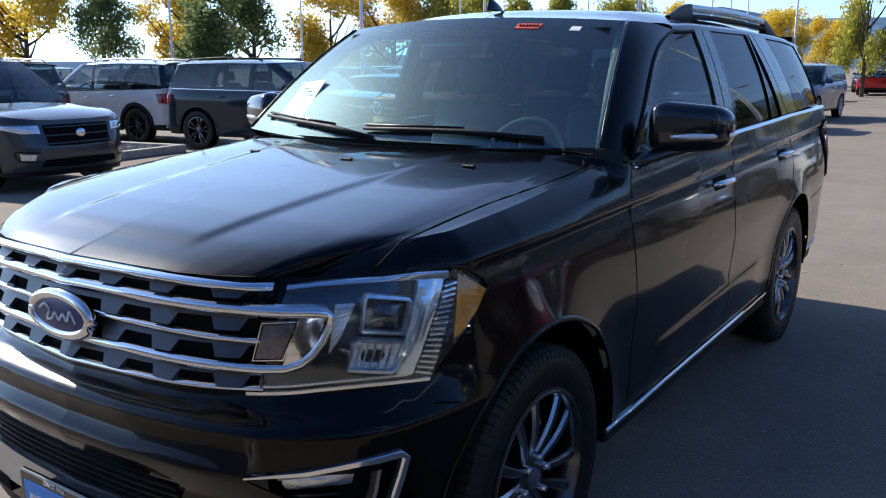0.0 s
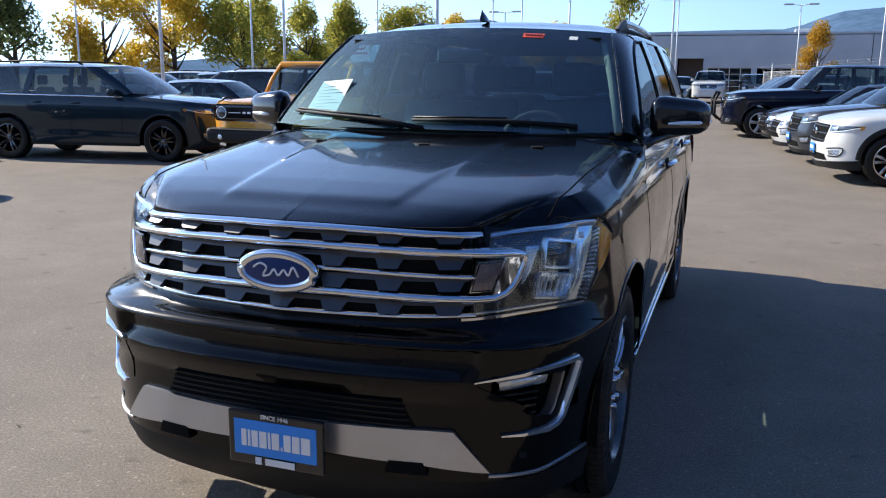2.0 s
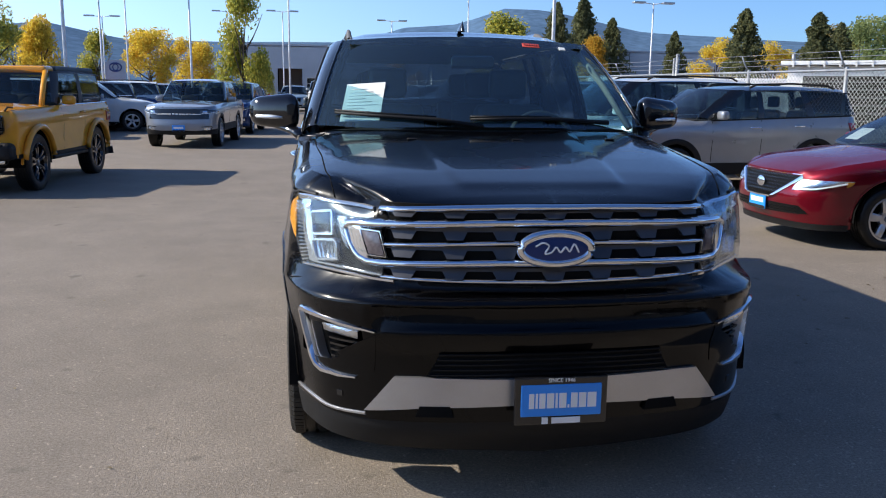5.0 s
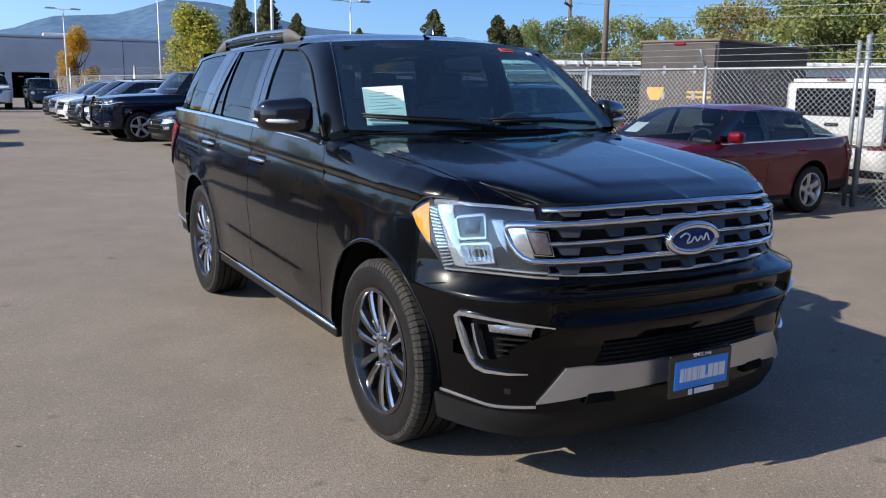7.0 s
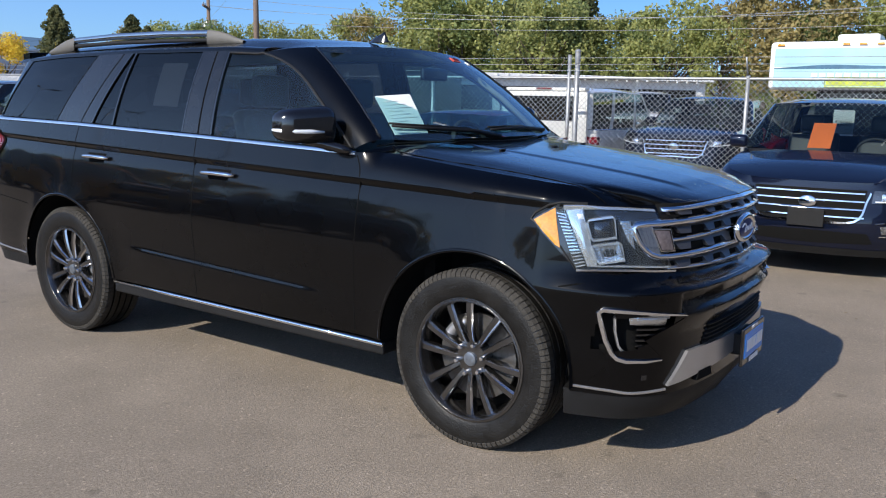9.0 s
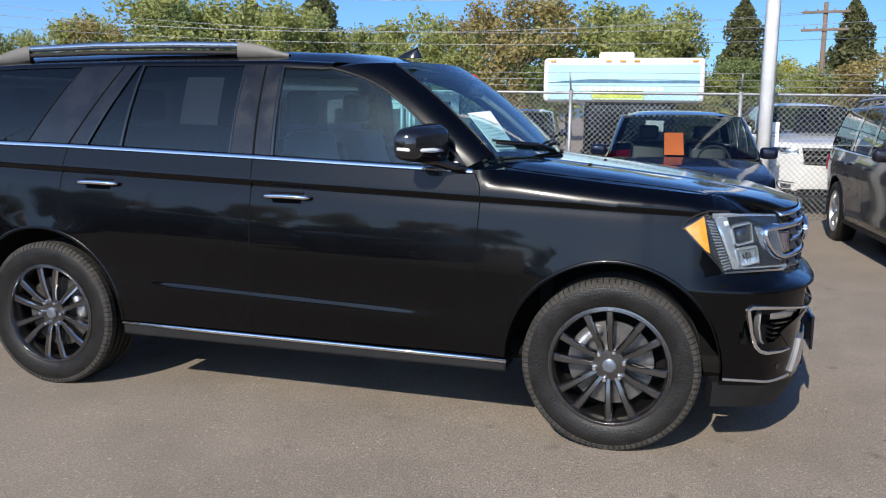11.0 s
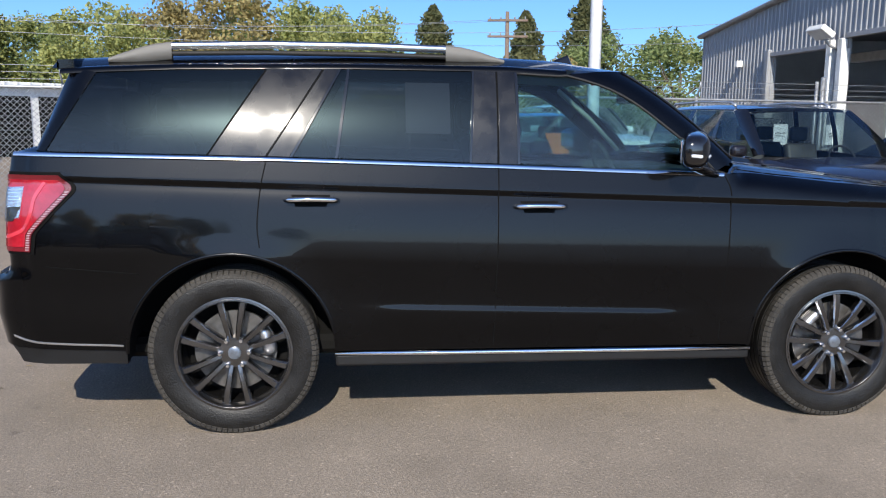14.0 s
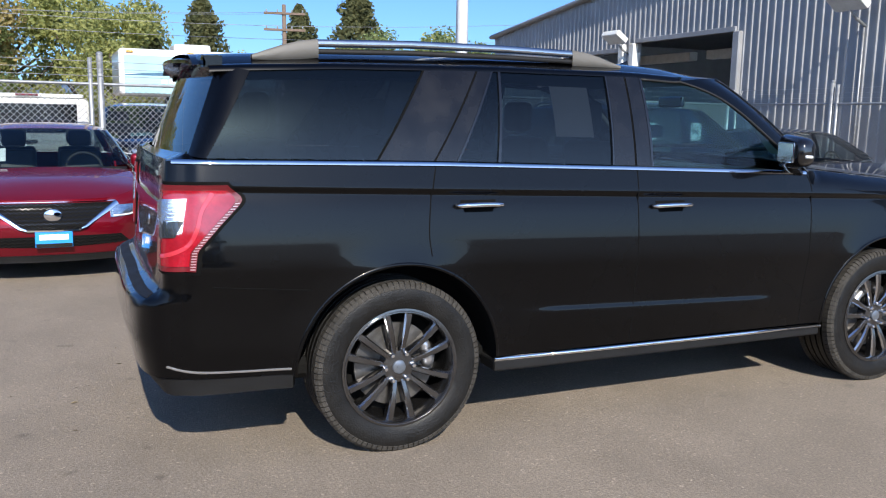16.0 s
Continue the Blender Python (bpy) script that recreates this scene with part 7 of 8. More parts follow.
M["bark"] = mat("tree_bark", (0.085, 0.065, 0.05), rough=0.95, var=0.3, scale=12, bump=0.6, bscale=30)
TREES = {}


def crown_mesh(kind, seed, leaves):
    """A crown of unit height: lobes filled with small folded leaf clumps, with gaps between them."""
    rng = random.Random(seed)
    V, F = [], []

    def leaf(c, size, out):
        n = Vector((rng.gauss(0, 1), rng.gauss(0, 1), rng.gauss(0, 0.8))) + out * 0.8
        n.normalize()
        a = n.orthogonal().normalized()
        a = Matrix.Rotation(rng.uniform(0, 6.28), 3, n) @ a
        b = n.cross(a)
        k = len(V)
        s1, s2 = size * rng.uniform(0.7, 1.3), size * rng.uniform(0.4, 0.8)
        V.extend([c - a * s1, c + b * s2 + n * s2 * 0.3, c + a * s1, c - b * s2 + n * s2 * 0.3])
        F.extend([(k, k + 1, k + 2), (k, k + 2, k + 3)])

    if kind == "conifer":
        for i in range(leaves):
            z = rng.random() ** 0.8
            lim = 0.33 * (1 - z) ** 0.75 + 0.014
            lim *= 0.80 + 0.16 * math.sin(z * 47 + seed + 2 * math.sin(z * 13)) + 0.25 * rng.random()
            ang = rng.uniform(0, 6.283)
            lim *= 0.85 + 0.28 * math.sin(ang * 3 + z * 9 + seed) + 0.12 * math.sin(ang * 7 - z * 31)
            r = lim * math.sqrt(rng.uniform(0.15, 1))
            o = Vector((math.cos(ang), math.sin(ang), -0.35))
            leaf(Vector((r * o.x, r * o.y, 0.06 + 0.94 * z - r * 0.3)), 0.017, o)
    else:
        lobes = []
        wide = {"round": 0.36, "tall": 0.24, "oval": 0.30, "wild": 0.42}[kind]
        for i in range(17 if kind != "wild" else 34):
            z = rng.uniform(0.22, 0.92)
            prof = math.sin(math.pi * min(1, max(0.05, (z - 0.1) / 0.95))) ** (0.6 if kind != "wild" else 0.45)
            if kind == "oval":
                prof = min(1, (1.02 - z) * 1.7)
            ang = rng.uniform(0, 6.283)
            r = wide * prof * rng.uniform(0.25, 0.82)
            lobes.append((Vector((r * math.cos(ang), r * math.sin(ang), z)), rng.uniform(0.09, 0.15) * (0.82 if kind == "wild" else 1)))
        for i in range(leaves):
            c, rad = lobes[rng.randrange(len(lobes))]
            d = Vector((rng.gauss(0, 1), rng.gauss(0, 1), rng.gauss(0, 1))).normalized()
            q = c + d * rad * rng.random() ** 0.45 * (1 + 0.25 * rng.random())
            if q.z > 0.12:
                leaf(q, 0.0155, d)
    return mesh_of("crown", V, F, smooth=False)


def trunk_mesh(kind, seed):
    rng = random.Random(seed + 5)
    top = 0.95 if kind == "conifer" else 0.62
    pieces = [(tube([(0.008 * math.sin(3 * t + seed), 0.008 * math.cos(4 * t), t * top) for t in np.linspace(0, 1, 8)], list(np.linspace(0.024, 0.006, 8)), 8), None)]
    if kind != "conifer":
        for k in range(9):
            a, z0 = rng.uniform(0, 6.283), rng.uniform(0.18, 0.5)
            L = rng.uniform(0.16, 0.30)
            pieces.append((tube([(L * t * math.cos(a), L * t * math.sin(a), z0 + L * (0.55 * t + 0.5 * t * t)) for t in np.linspace(0, 1, 5)], list(np.linspace(0.011, 0.003, 5)), 6), None))
    return joined("trunk", pieces)


def tree(kind, leaf, x, y, height, spread=1.0, seed=1, label="", turn=0, leaves=None):
    key = (kind, leaf, seed)
    if key not in TREES:
        TREES[key] = (crown_mesh(kind, seed, leaves or {"conifer": 6500, "wild": 5600}.get(kind, 7500)), trunk_mesh(kind, seed))
        TREES[key][0].materials.append(LEAF[leaf])
        TREES[key][1].materials.append(M["bark"])
    names = {"green": "green leafy tree", "yellow": "yellow autumn tree", "mixed": "green and yellow autumn tree", "olive": "olive green tree", "conifer": "dark green conifer", "gold": "small golden autumn tree", "brown": "brown autumn tree"}
    root = thing("conifer" if kind == "conifer" else "tree", label or names[leaf] + " standing beyond the parked cars", "tree", pose(x, y, 0, 0, 0, turn) @ Matrix.Diagonal((height * spread, height * spread, height, 1)), group="trees round the lot")
    part("trunk", TREES[key][1], None, root)
    part("crown", TREES[key][0], None, root)
    return root


rng = random.Random(11)
# west and north-west rows
for i, (x, y, h, kind, leaf, sp) in enumerate((
        (-66, 26, 10.5, "round", "yellow", 1.0), (-62, 33, 10.5, "round", "yellow", 1.05), (-58, 37, 8.0, "round", "green", 1.0), (-50, 40, 9.5, "tall", "green", 1.3), (-58, 44, 8.5, "round", "yellow", 1.1), (-52, 47, 10.0, "oval", "green", 1.1), (-46, 50, 9.0, "round", "yellow", 1.15), (-41, 52, 8.8, "round", "yellow", 1.15),
        (-36, 54, 8.0, "round", "mixed", 1.1), (-32, 57, 7.4, "oval", "mixed", 1.1), (-38, 60, 7.5, "round", "mixed", 1.1), (-31, 62, 8.0, "oval", "mixed", 1.0), (-34, 66, 6.6, "oval", "green", 1.0), (-27, 66, 7.6, "round", "mixed", 1.1), (-24, 70, 7.2, "oval", "yellow", 0.95), (-20, 72, 6.2, "oval", "mixed", 0.95),
        (-16, 74, 6.5, "round", "yellow", 1.15), (-13, 77, 6.0, "round", "yellow", 1.1), (-28, 76, 7.0, "round", "green", 1.0), (-70, 20, 10, "round", "yellow", 1.1), (-74, 14, 10, "round", "green", 1.1), (-72, 30, 9, "round", "mixed", 1.1))):
    tree(kind, leaf, x, y, h, sp, 1 + i % 3, turn=rng.uniform(0, 360))
tree("oval", "mixed", -5.6, 48, 8.2, 0.62, 1, "slim green and yellow tree in the lot")
tree("oval", "mixed", -7.2, 90, 4.6, 0.95, 2, "small tree in front of the far building")
tree("oval", "gold", 7.6, 84, 6.8, 0.95, 1, "golden autumn tree before the far building")
tree("oval", "mixed", 13.4, 62, 7.6, 1.25, 3, "green and yellow tree behind the fence")
tree("oval", "gold", 23.5, 70, 6.4, 0.85, 2, "orange autumn tree behind the fence")
for x, y, h, s in ((26, 92, 11.5, 1), (30, 95, 12.5, 2), (33, 93, 10, 1), (37, 84, 8.0, 2)):
    tree("conifer", "conifer", x, y, h, 1.0, s, turn=rng.uniform(0, 360))
for x, y, h, lf in ((36, 72, 6.5, "yellow"), (41, 70, 6.2, "yellow"), (45, 66, 7.5, "brown"), (43, 60, 7.6, "olive"), (48, 58, 8.0, "brown")):
    tree("round", lf, x, y, h, 1.1, 1, turn=rng.uniform(0, 360))
for x, y, h, lf in ((33.5, 37, 6.2, "olive"), (36, 35.5, 6.0, "olive"), (30, 38.5, 6.0, "green"), (37.5, 33.5, 4.6, "brown")):
    tree("wild", lf, x, y, h, 0.95, 2, turn=rng.uniform(0, 360))
# eastern tree belt
for i in range(30):
    t = i / 29
    x, y = 40 + 12 * math.sin(t * 2.6) + rng.uniform(-3, 3), 52 - 58 * t + rng.uniform(-1.5, 1.5)
    dist = math.hypot(x + 3, y + 3)
    h = (0.122 + rng.uniform(-0.028, 0.026)) * dist + 1.4
    if 0.93 < t:
        h *= 0.66
    lf = rng.choice(("olive", "green", "olive", "olive", "green", "brown"))
    if math.degrees(math.atan2(x + 2.5, y + 4.8)) < 46.5:
        continue
    tree("wild", lf, x, y, h, rng.uniform(0.95, 1.2), 1 + i % 3, turn=rng.uniform(0, 360))
for x, y, h, s in ((28, 42, 6.2, 1), (32, 46, 6.0, 2), (25, 45, 6.6, 1), (54, 25, 11, 1), (50, -4.5, 8.6, 2), (47, -1.5, 5.6, 1), (58, -17, 11.4, 1), (50, -10.5, 8.4, 2), (60, 34, 11, 2)):
    tree("conifer", "conifer", x, y, h, 1.15, s, turn=rng.uniform(0, 360))
for x, y, h, lf in ((52, -7, 5.4, "mixed"), (48, -9, 4.8, "olive"), (44, -14, 6.6, "green"), (46, -17.5, 7.0, "olive"), (41, -17.5, 6.6, "green"), (48, -3, 4.6, "olive"), (44, 1, 4.2, "olive"), (43, -11, 5.2, "brown")):
    tree("wild", lf, x, y, h, 1.25, 1, turn=rng.uniform(0, 360))


# ---- hills ----
def hills(name, prof, dist, col, seed):
    """A wooded ridge: crest heights by bearing (degrees from +y to the right), built as a sloping sheet with folds."""
    rows = []
    az = np.linspace(prof[0][0], prof[-1][0], 160)
    for d in np.linspace(0, 1, 16):
        row = []
        for a in az:
            crest = np.interp(a, [q[0] for q in prof], [q[1] for q in prof])
            r = dist * (0.72 + 0.28 * d)
            n = noise.fractal((a * 0.22 + seed, d * 2.0, seed), 1.0, 2.0, 5)
            z = math.tan(radians(crest)) * dist * (d**0.8) * (1 + 0.05 * n * (1 - 0.75 * d)) - 8 * (1 - d)
            row.append((r * math.sin(radians(a)), r * math.cos(radians(a)), z))
        rows.append(row)
    # the blue-grey of distance haze is put into the base colour
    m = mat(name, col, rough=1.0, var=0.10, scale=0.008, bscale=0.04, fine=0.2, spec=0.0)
    tagged(part(name, sheet(rows, name), m), "wooded hills on the horizon, coloured blue-grey for haze", "hills", kind="structure")


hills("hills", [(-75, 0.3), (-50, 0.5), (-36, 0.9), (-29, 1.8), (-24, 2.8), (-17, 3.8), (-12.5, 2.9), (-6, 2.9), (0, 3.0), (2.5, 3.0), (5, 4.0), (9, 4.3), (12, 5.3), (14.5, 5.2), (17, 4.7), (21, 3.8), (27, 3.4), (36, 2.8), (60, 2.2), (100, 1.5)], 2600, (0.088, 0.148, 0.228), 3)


# ---- chain-link fence ----
def fx(y):
    return 8.70 - 0.14 * y


def fence(y0, y1, top=1.92, fx=fx, m=None):
    root = thing("chain_link_fence", "galvanised chain-link fence with steel posts and barbed wire", "fence", m or Matrix.Identity(4))
    n = int(round((y1 - y0) / 2.55))
    ys = np.linspace(y0, y1, n + 1)
    for i, y in enumerate(ys):
        big = i % 4 == 1
        x = fx(y)
        p = part("post", tube([(x, y, 0), (x, y, top * 0.5), (x, y, top + (0.42 if big else 0.03))], 0.042 if big else 0.030, 10, "post"), M["galv"], root)
        part("post_cap", lathe([(0.0, 0.03), (0.03, 0.02), (0.048 if big else 0.036, 0.0), (0.048 if big else 0.036, -0.02)], 12, "z"), M["galv"], p, m=pose(x, y, top + (0.42 if big else 0.03)))
        if big:
            part("post", tube([(fx(y + 0.13), y + 0.13, 0), (fx(y + 0.13), y + 0.13, top + 0.36)], 0.030, 10, "post"), M["galv"], root)
        else:
            part("barb_arm", tube([(x, y, top), (x - 0.10, y, top + 0.16), (x - 0.16, y, top + 0.30)], 0.014, 6, "barb_arm"), M["galv"], p)
    part("top_rail", tube([(fx(y), y, top) for y in ys], 0.022, 8, "top_rail"), M["galv"], root)
    for k in range(3):
        part("barbed_wire", tube([(fx(y) - 0.05 - 0.05 * k, y, top + 0.11 + 0.095 * k) for y in ys], 0.004, 4, "barbed_wire"), M["galv"], root)
    # the mesh: crossing diagonal wires
    step, r = 0.085, 0.0024
    for a, b in zip(ys[:-1], ys[1:]):
        V, F = [], []
        for sgn in (1, -1):
            t = a - top
            while t < b + top:
                pts = []
                z0, z1 = 0.04, top
                ya, yb = t + (z0 if sgn > 0 else -z0), t + (z1 if sgn > 0 else -z1)
                lo, hi = (a, b)
                seg = []
                for q0, w0, q1, w1 in ((ya, z0, yb, z1),):
                    dy = q1 - q0
                    ta = (lo - q0) / dy
                    tb = (hi - q0) / dy
                    t0, t1 = max(0, min(ta, tb)), min(1, max(ta, tb))
                    if t1 - t0 > 0.01:
                        seg = [(q0 + dy * t0, w0 + (w1 - w0) * t0), (q0 + dy * t1, w0 + (w1 - w0) * t1)]
                if seg:
                    k = len(V)
                    off = 0.003 * sgn
                    for y, z in seg:
                        x = fx(y) + off
                        V.extend([(x, y - r, z + r * sgn), (x - r, y, z), (x, y + r, z - r * sgn), (x + r, y, z)])
                    F.extend([(k + j, k + (j + 1) % 4, k + 4 + (j + 1) % 4, k + 4 + j) for j in range(4)])
                t += step
        w = part("wire_mesh", mesh_of("wire_mesh", V, F, smooth=False), M["galv"], root)
        w["kind"] = "stuff"
    return root


fence(-10.2, 45.9)
fence(0, 10.2, fx=lambda y: 0.0, m=pose(10.05, -10.35, 0, 0, 0, 90))


# ---- poles, wires, lamps ----
def light_pole(x, y, h, heads=2, base=True, turn=0, r=0.062, material="pole_paint"):
    root = thing("street_lamp", "tall pale steel light pole with flat lamp heads", "lamp post", pose(x, y, 0, 0, 0, turn), group="lot light poles")
    part("pole", tube([(0, 0, 0.0), (0, 0, h * 0.5), (0, 0, h)], [r, r * 0.85, r * 0.62], 12, "pole"), M[material], root)
    if base:
        part("footing", lathe([(0.0, 0.75), (0.27, 0.74), (0.30, 0.70), (0.30, 0.0)], 20, "z"), M["concrete"], root)
    for k in range(heads):
        f = 1 if k == 0 else -1
        a = part("lamp_arm", tube([(0, 0, h - 0.08), (f * 0.35, 0, h - 0.03), (f * 0.6, 0, h)], 0.03, 6, "lamp_arm"), M[material], root)
        part("lamp_head", box_bm((0.72, 0.34, 0.11), 0.03, 2, (f * 0.92, 0, h + 0.01)), M["satin"], a)
    return root


for x, y, h, hd, tn in ((-9.2, 24.5, 9.6, 2, 15), (-16.1, 25.7, 9, 2, 15), (8.6, 50.5, 7.4, 2, 5), (-17, 19.2, 9.5, 0, 10), (-2.75, 46, 9.0, 2, 5), (5.0, 68, 7.2, 2, 5), (-13.6, 54, 7.2, 2, 10), (-7.4, 39.5, 6.2, 2, 0), (-4.0, 66, 7.6, 2, 5), (11.8, 41, 7.2, 2, 5), (18.2, 43, 6.6, 2, 5), (-12.8, 44, 6.3, 2, 10), (-19, 41.5, 7.0, 2, 8), (-30, 21.5, 9.5, 0, 0), (-24, 36, 7.6, 2, 0), (-33, 33, 8, 2, 0), (-9, 72, 8.0, 2, 0), (-17, 62, 6.6, 2, 0)):
    light_pole(x, y, h, hd, y < 60, tn)
light_pole(7.4, 25.0, 9.5, 2, True, 5)
light_pole(8.1, -2.85, 11.0, 0, False, 0, 0.105)
sign_ob = thing("reserved_sign", "small white reserved parking sign on the fence", "sign", pose(fx(-3.0) - 0.06, -3.0, 1.32))
part("sign_plate", box_bm((0.006, 0.27, 0.37), 0.002, 1), M["white_ink"], sign_ob)
part("lettering", text_mesh("RESERVED\nPARKING", 0.046), M["seam"], sign_ob, m=pose(-0.005, 0, 0.0, 90, 0, -90))
for y in (-1.3, -6.8, -7.9, -9.2):
    s2 = copy_thing(sign_ob, pose(fx(y) - 0.06, y, 1.32))


def utility_pole(x, y, h, turn, arms=1):
    root = thing("utility_pole", "weathered wooden utility pole with crossarm and insulators", "utility pole", pose(x, y, 0, 0, 0, turn), group="utility poles")
    part("pole", tube([(0, 0, 0), (0, 0, h * 0.5), (0.03, 0, h)], [0.16, 0.14, 0.11], 10, "pole"), M["wood_pole"], root)
    for k in range(arms):
        a = part("crossarm", box_bm((2.3, 0.11, 0.13), 0.01, 1, (0, 0.12, h - 0.5 - 0.9 * k)), M["wood_pole"], root)
        for dx in (-1.0, -0.4, 0.4, 1.0):
            part("insulator", lathe([(0.0, 0.16), (0.03, 0.15), (0.05, 0.05), (0.02, 0.0)], 8, "z"), M["galv"], a, m=pose(dx, 0.12, h - 0.44 - 0.9 * k))
    return root


u1 = utility_pole(33, 41, 7.6, 40)
part("transformer", lathe([(0.0, 1.0), (0.2, 0.98), (0.24, 0.9), (0.24, 0.05), (0.0, 0.0)], 16, "z"), M["galv"], u1, m=pose(0.35, 0.1, 5.3))
part("transformer", lathe([(0.0, 1.0), (0.2, 0.98), (0.24, 0.9), (0.24, 0.05), (0.0, 0.0)], 16, "z"), M["galv"], u1, m=pose(-0.35, 0.1, 5.1))
utility_pole(26, 29, 9.4, 40, 2)
utility_pole(44, -8.2, 7.6, 80, 2)
utility_pole(30, -22.5, 9.4, 80, 1)
wires = thing("overhead_wires", "thin overhead power lines across the sky", "wires", kind="structure")
for a, b, z0, z1, sag in (((33, 41), (44, -8.2), 7.2, 7.2, 1.3), ((34, 41), (45, -8.2), 7.2, 7.2, 1.2), ((33, 41), (26, 29), 6.4, 8.6, 0.4), ((26, 29), (30, -22.5), 6.2, 6.4, 1.6), ((26.5, 29), (30.5, -22.5), 7.2, 7.6, 1.4), ((26, 29), (31, -22.5), 5.2, 5.4, 1.0)):
    part("wire", tube([(a[0] + (b[0] - a[0]) * t, a[1] + (b[1] - a[1]) * t, z0 + (z1 - z0) * t - sag * 4 * t * (1 - t)) for t in np.linspace(0, 1, 20)], 0.009, 4, "wire"), M["galv"], wires)


# ---- buildings ----
M["barn_metal"] = mat("ribbed_grey_cladding", (0.25, 0.255, 0.265), rough=0.5, metal=0.1, var=0.12, scale=1.5, fine=0.06, bscale=40)
M["trim_white"] = mat("white_trim", (0.62, 0.62, 0.60), rough=0.6, var=0.1)
M["far_wall"] = mat("grey_wall_panel", (0.42, 0.45, 0.49), rough=0.8, var=0.08, scale=0.4, fine=0.05, bscale=8)
M["far_brown"] = mat("brown_wall_panel", (0.16, 0.12, 0.10), rough=0.8, var=0.1)
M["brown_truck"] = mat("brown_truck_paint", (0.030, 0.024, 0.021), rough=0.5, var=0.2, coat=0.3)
# lighter copy of the truck's brown: light on the rear put into the colour
M["brown_truck_lit"] = mat("lit_brown_paint", (0.058, 0.048, 0.041), rough=0.6, var=0.25, scale=3)
M["gold"] = mat("gold_mark", (0.55, 0.33, 0.05), rough=0.5)
M["sky_print"] = mat("pale_blue_print", (0.30, 0.50, 0.56), rough=0.4, var=0.1, scale=1.2, coat=0.4)
M["lake_print"] = mat("lake_print", (0.04, 0.11, 0.18), rough=0.4, var=0.2, coat=0.4)
M["gravel_print"] = mat("pebble_print", (0.16, 0.17, 0.18), rough=0.4, var=0.5, scale=12, coat=0.4)
M["lime_print"] = mat("lime_print", (0.40, 0.46, 0.05), rough=0.5, var=0.2)


def ribbed_wall(x0, x1, y, zt, z0=0.0, pitch=0.22, holes=(), deep=0.025):
    """Sheet cladding with raised ribs facing +y, its top following zt(x), with openings (x0, x1, z)."""
    V, F = [], []
    xs = []
    x = x0
    while x < x1 - 1e-6:
        for d, o in ((0, 0), (0.62, 0), (0.70, deep), (0.92, deep)):
            xs.append((x + d * pitch, o))
        x += pitch
    for x, o in xs:
        b = z0
        for h0, h1, hz in holes:
            if h0 <= x <= h1:
                b = hz
        k = len(V)
        V.extend([(x, y + o, b), (x, y + o, zt(x)), (x, y - 0.12, zt(x)), (x, y - 0.12, b)])
    n = len(xs)
    for i in range(n - 1):
        for j in range(4):
            F.append((i * 4 + j, i * 4 + (j + 1) % 4, (i + 1) * 4 + (j + 1) % 4, (i + 1) * 4 + j))
    F += [(0, 1, 2, 3), tuple((n - 1) * 4 + j for j in (3, 2, 1, 0))]
    me = mesh_of("cladding", V, F, smooth=False)
    bm = bmesh.new()
    bm.from_mesh(me)
    bmesh.ops.recalc_face_normals(bm, faces=bm.faces)
    bm.to_mesh(me)
    bm.free()
    return me


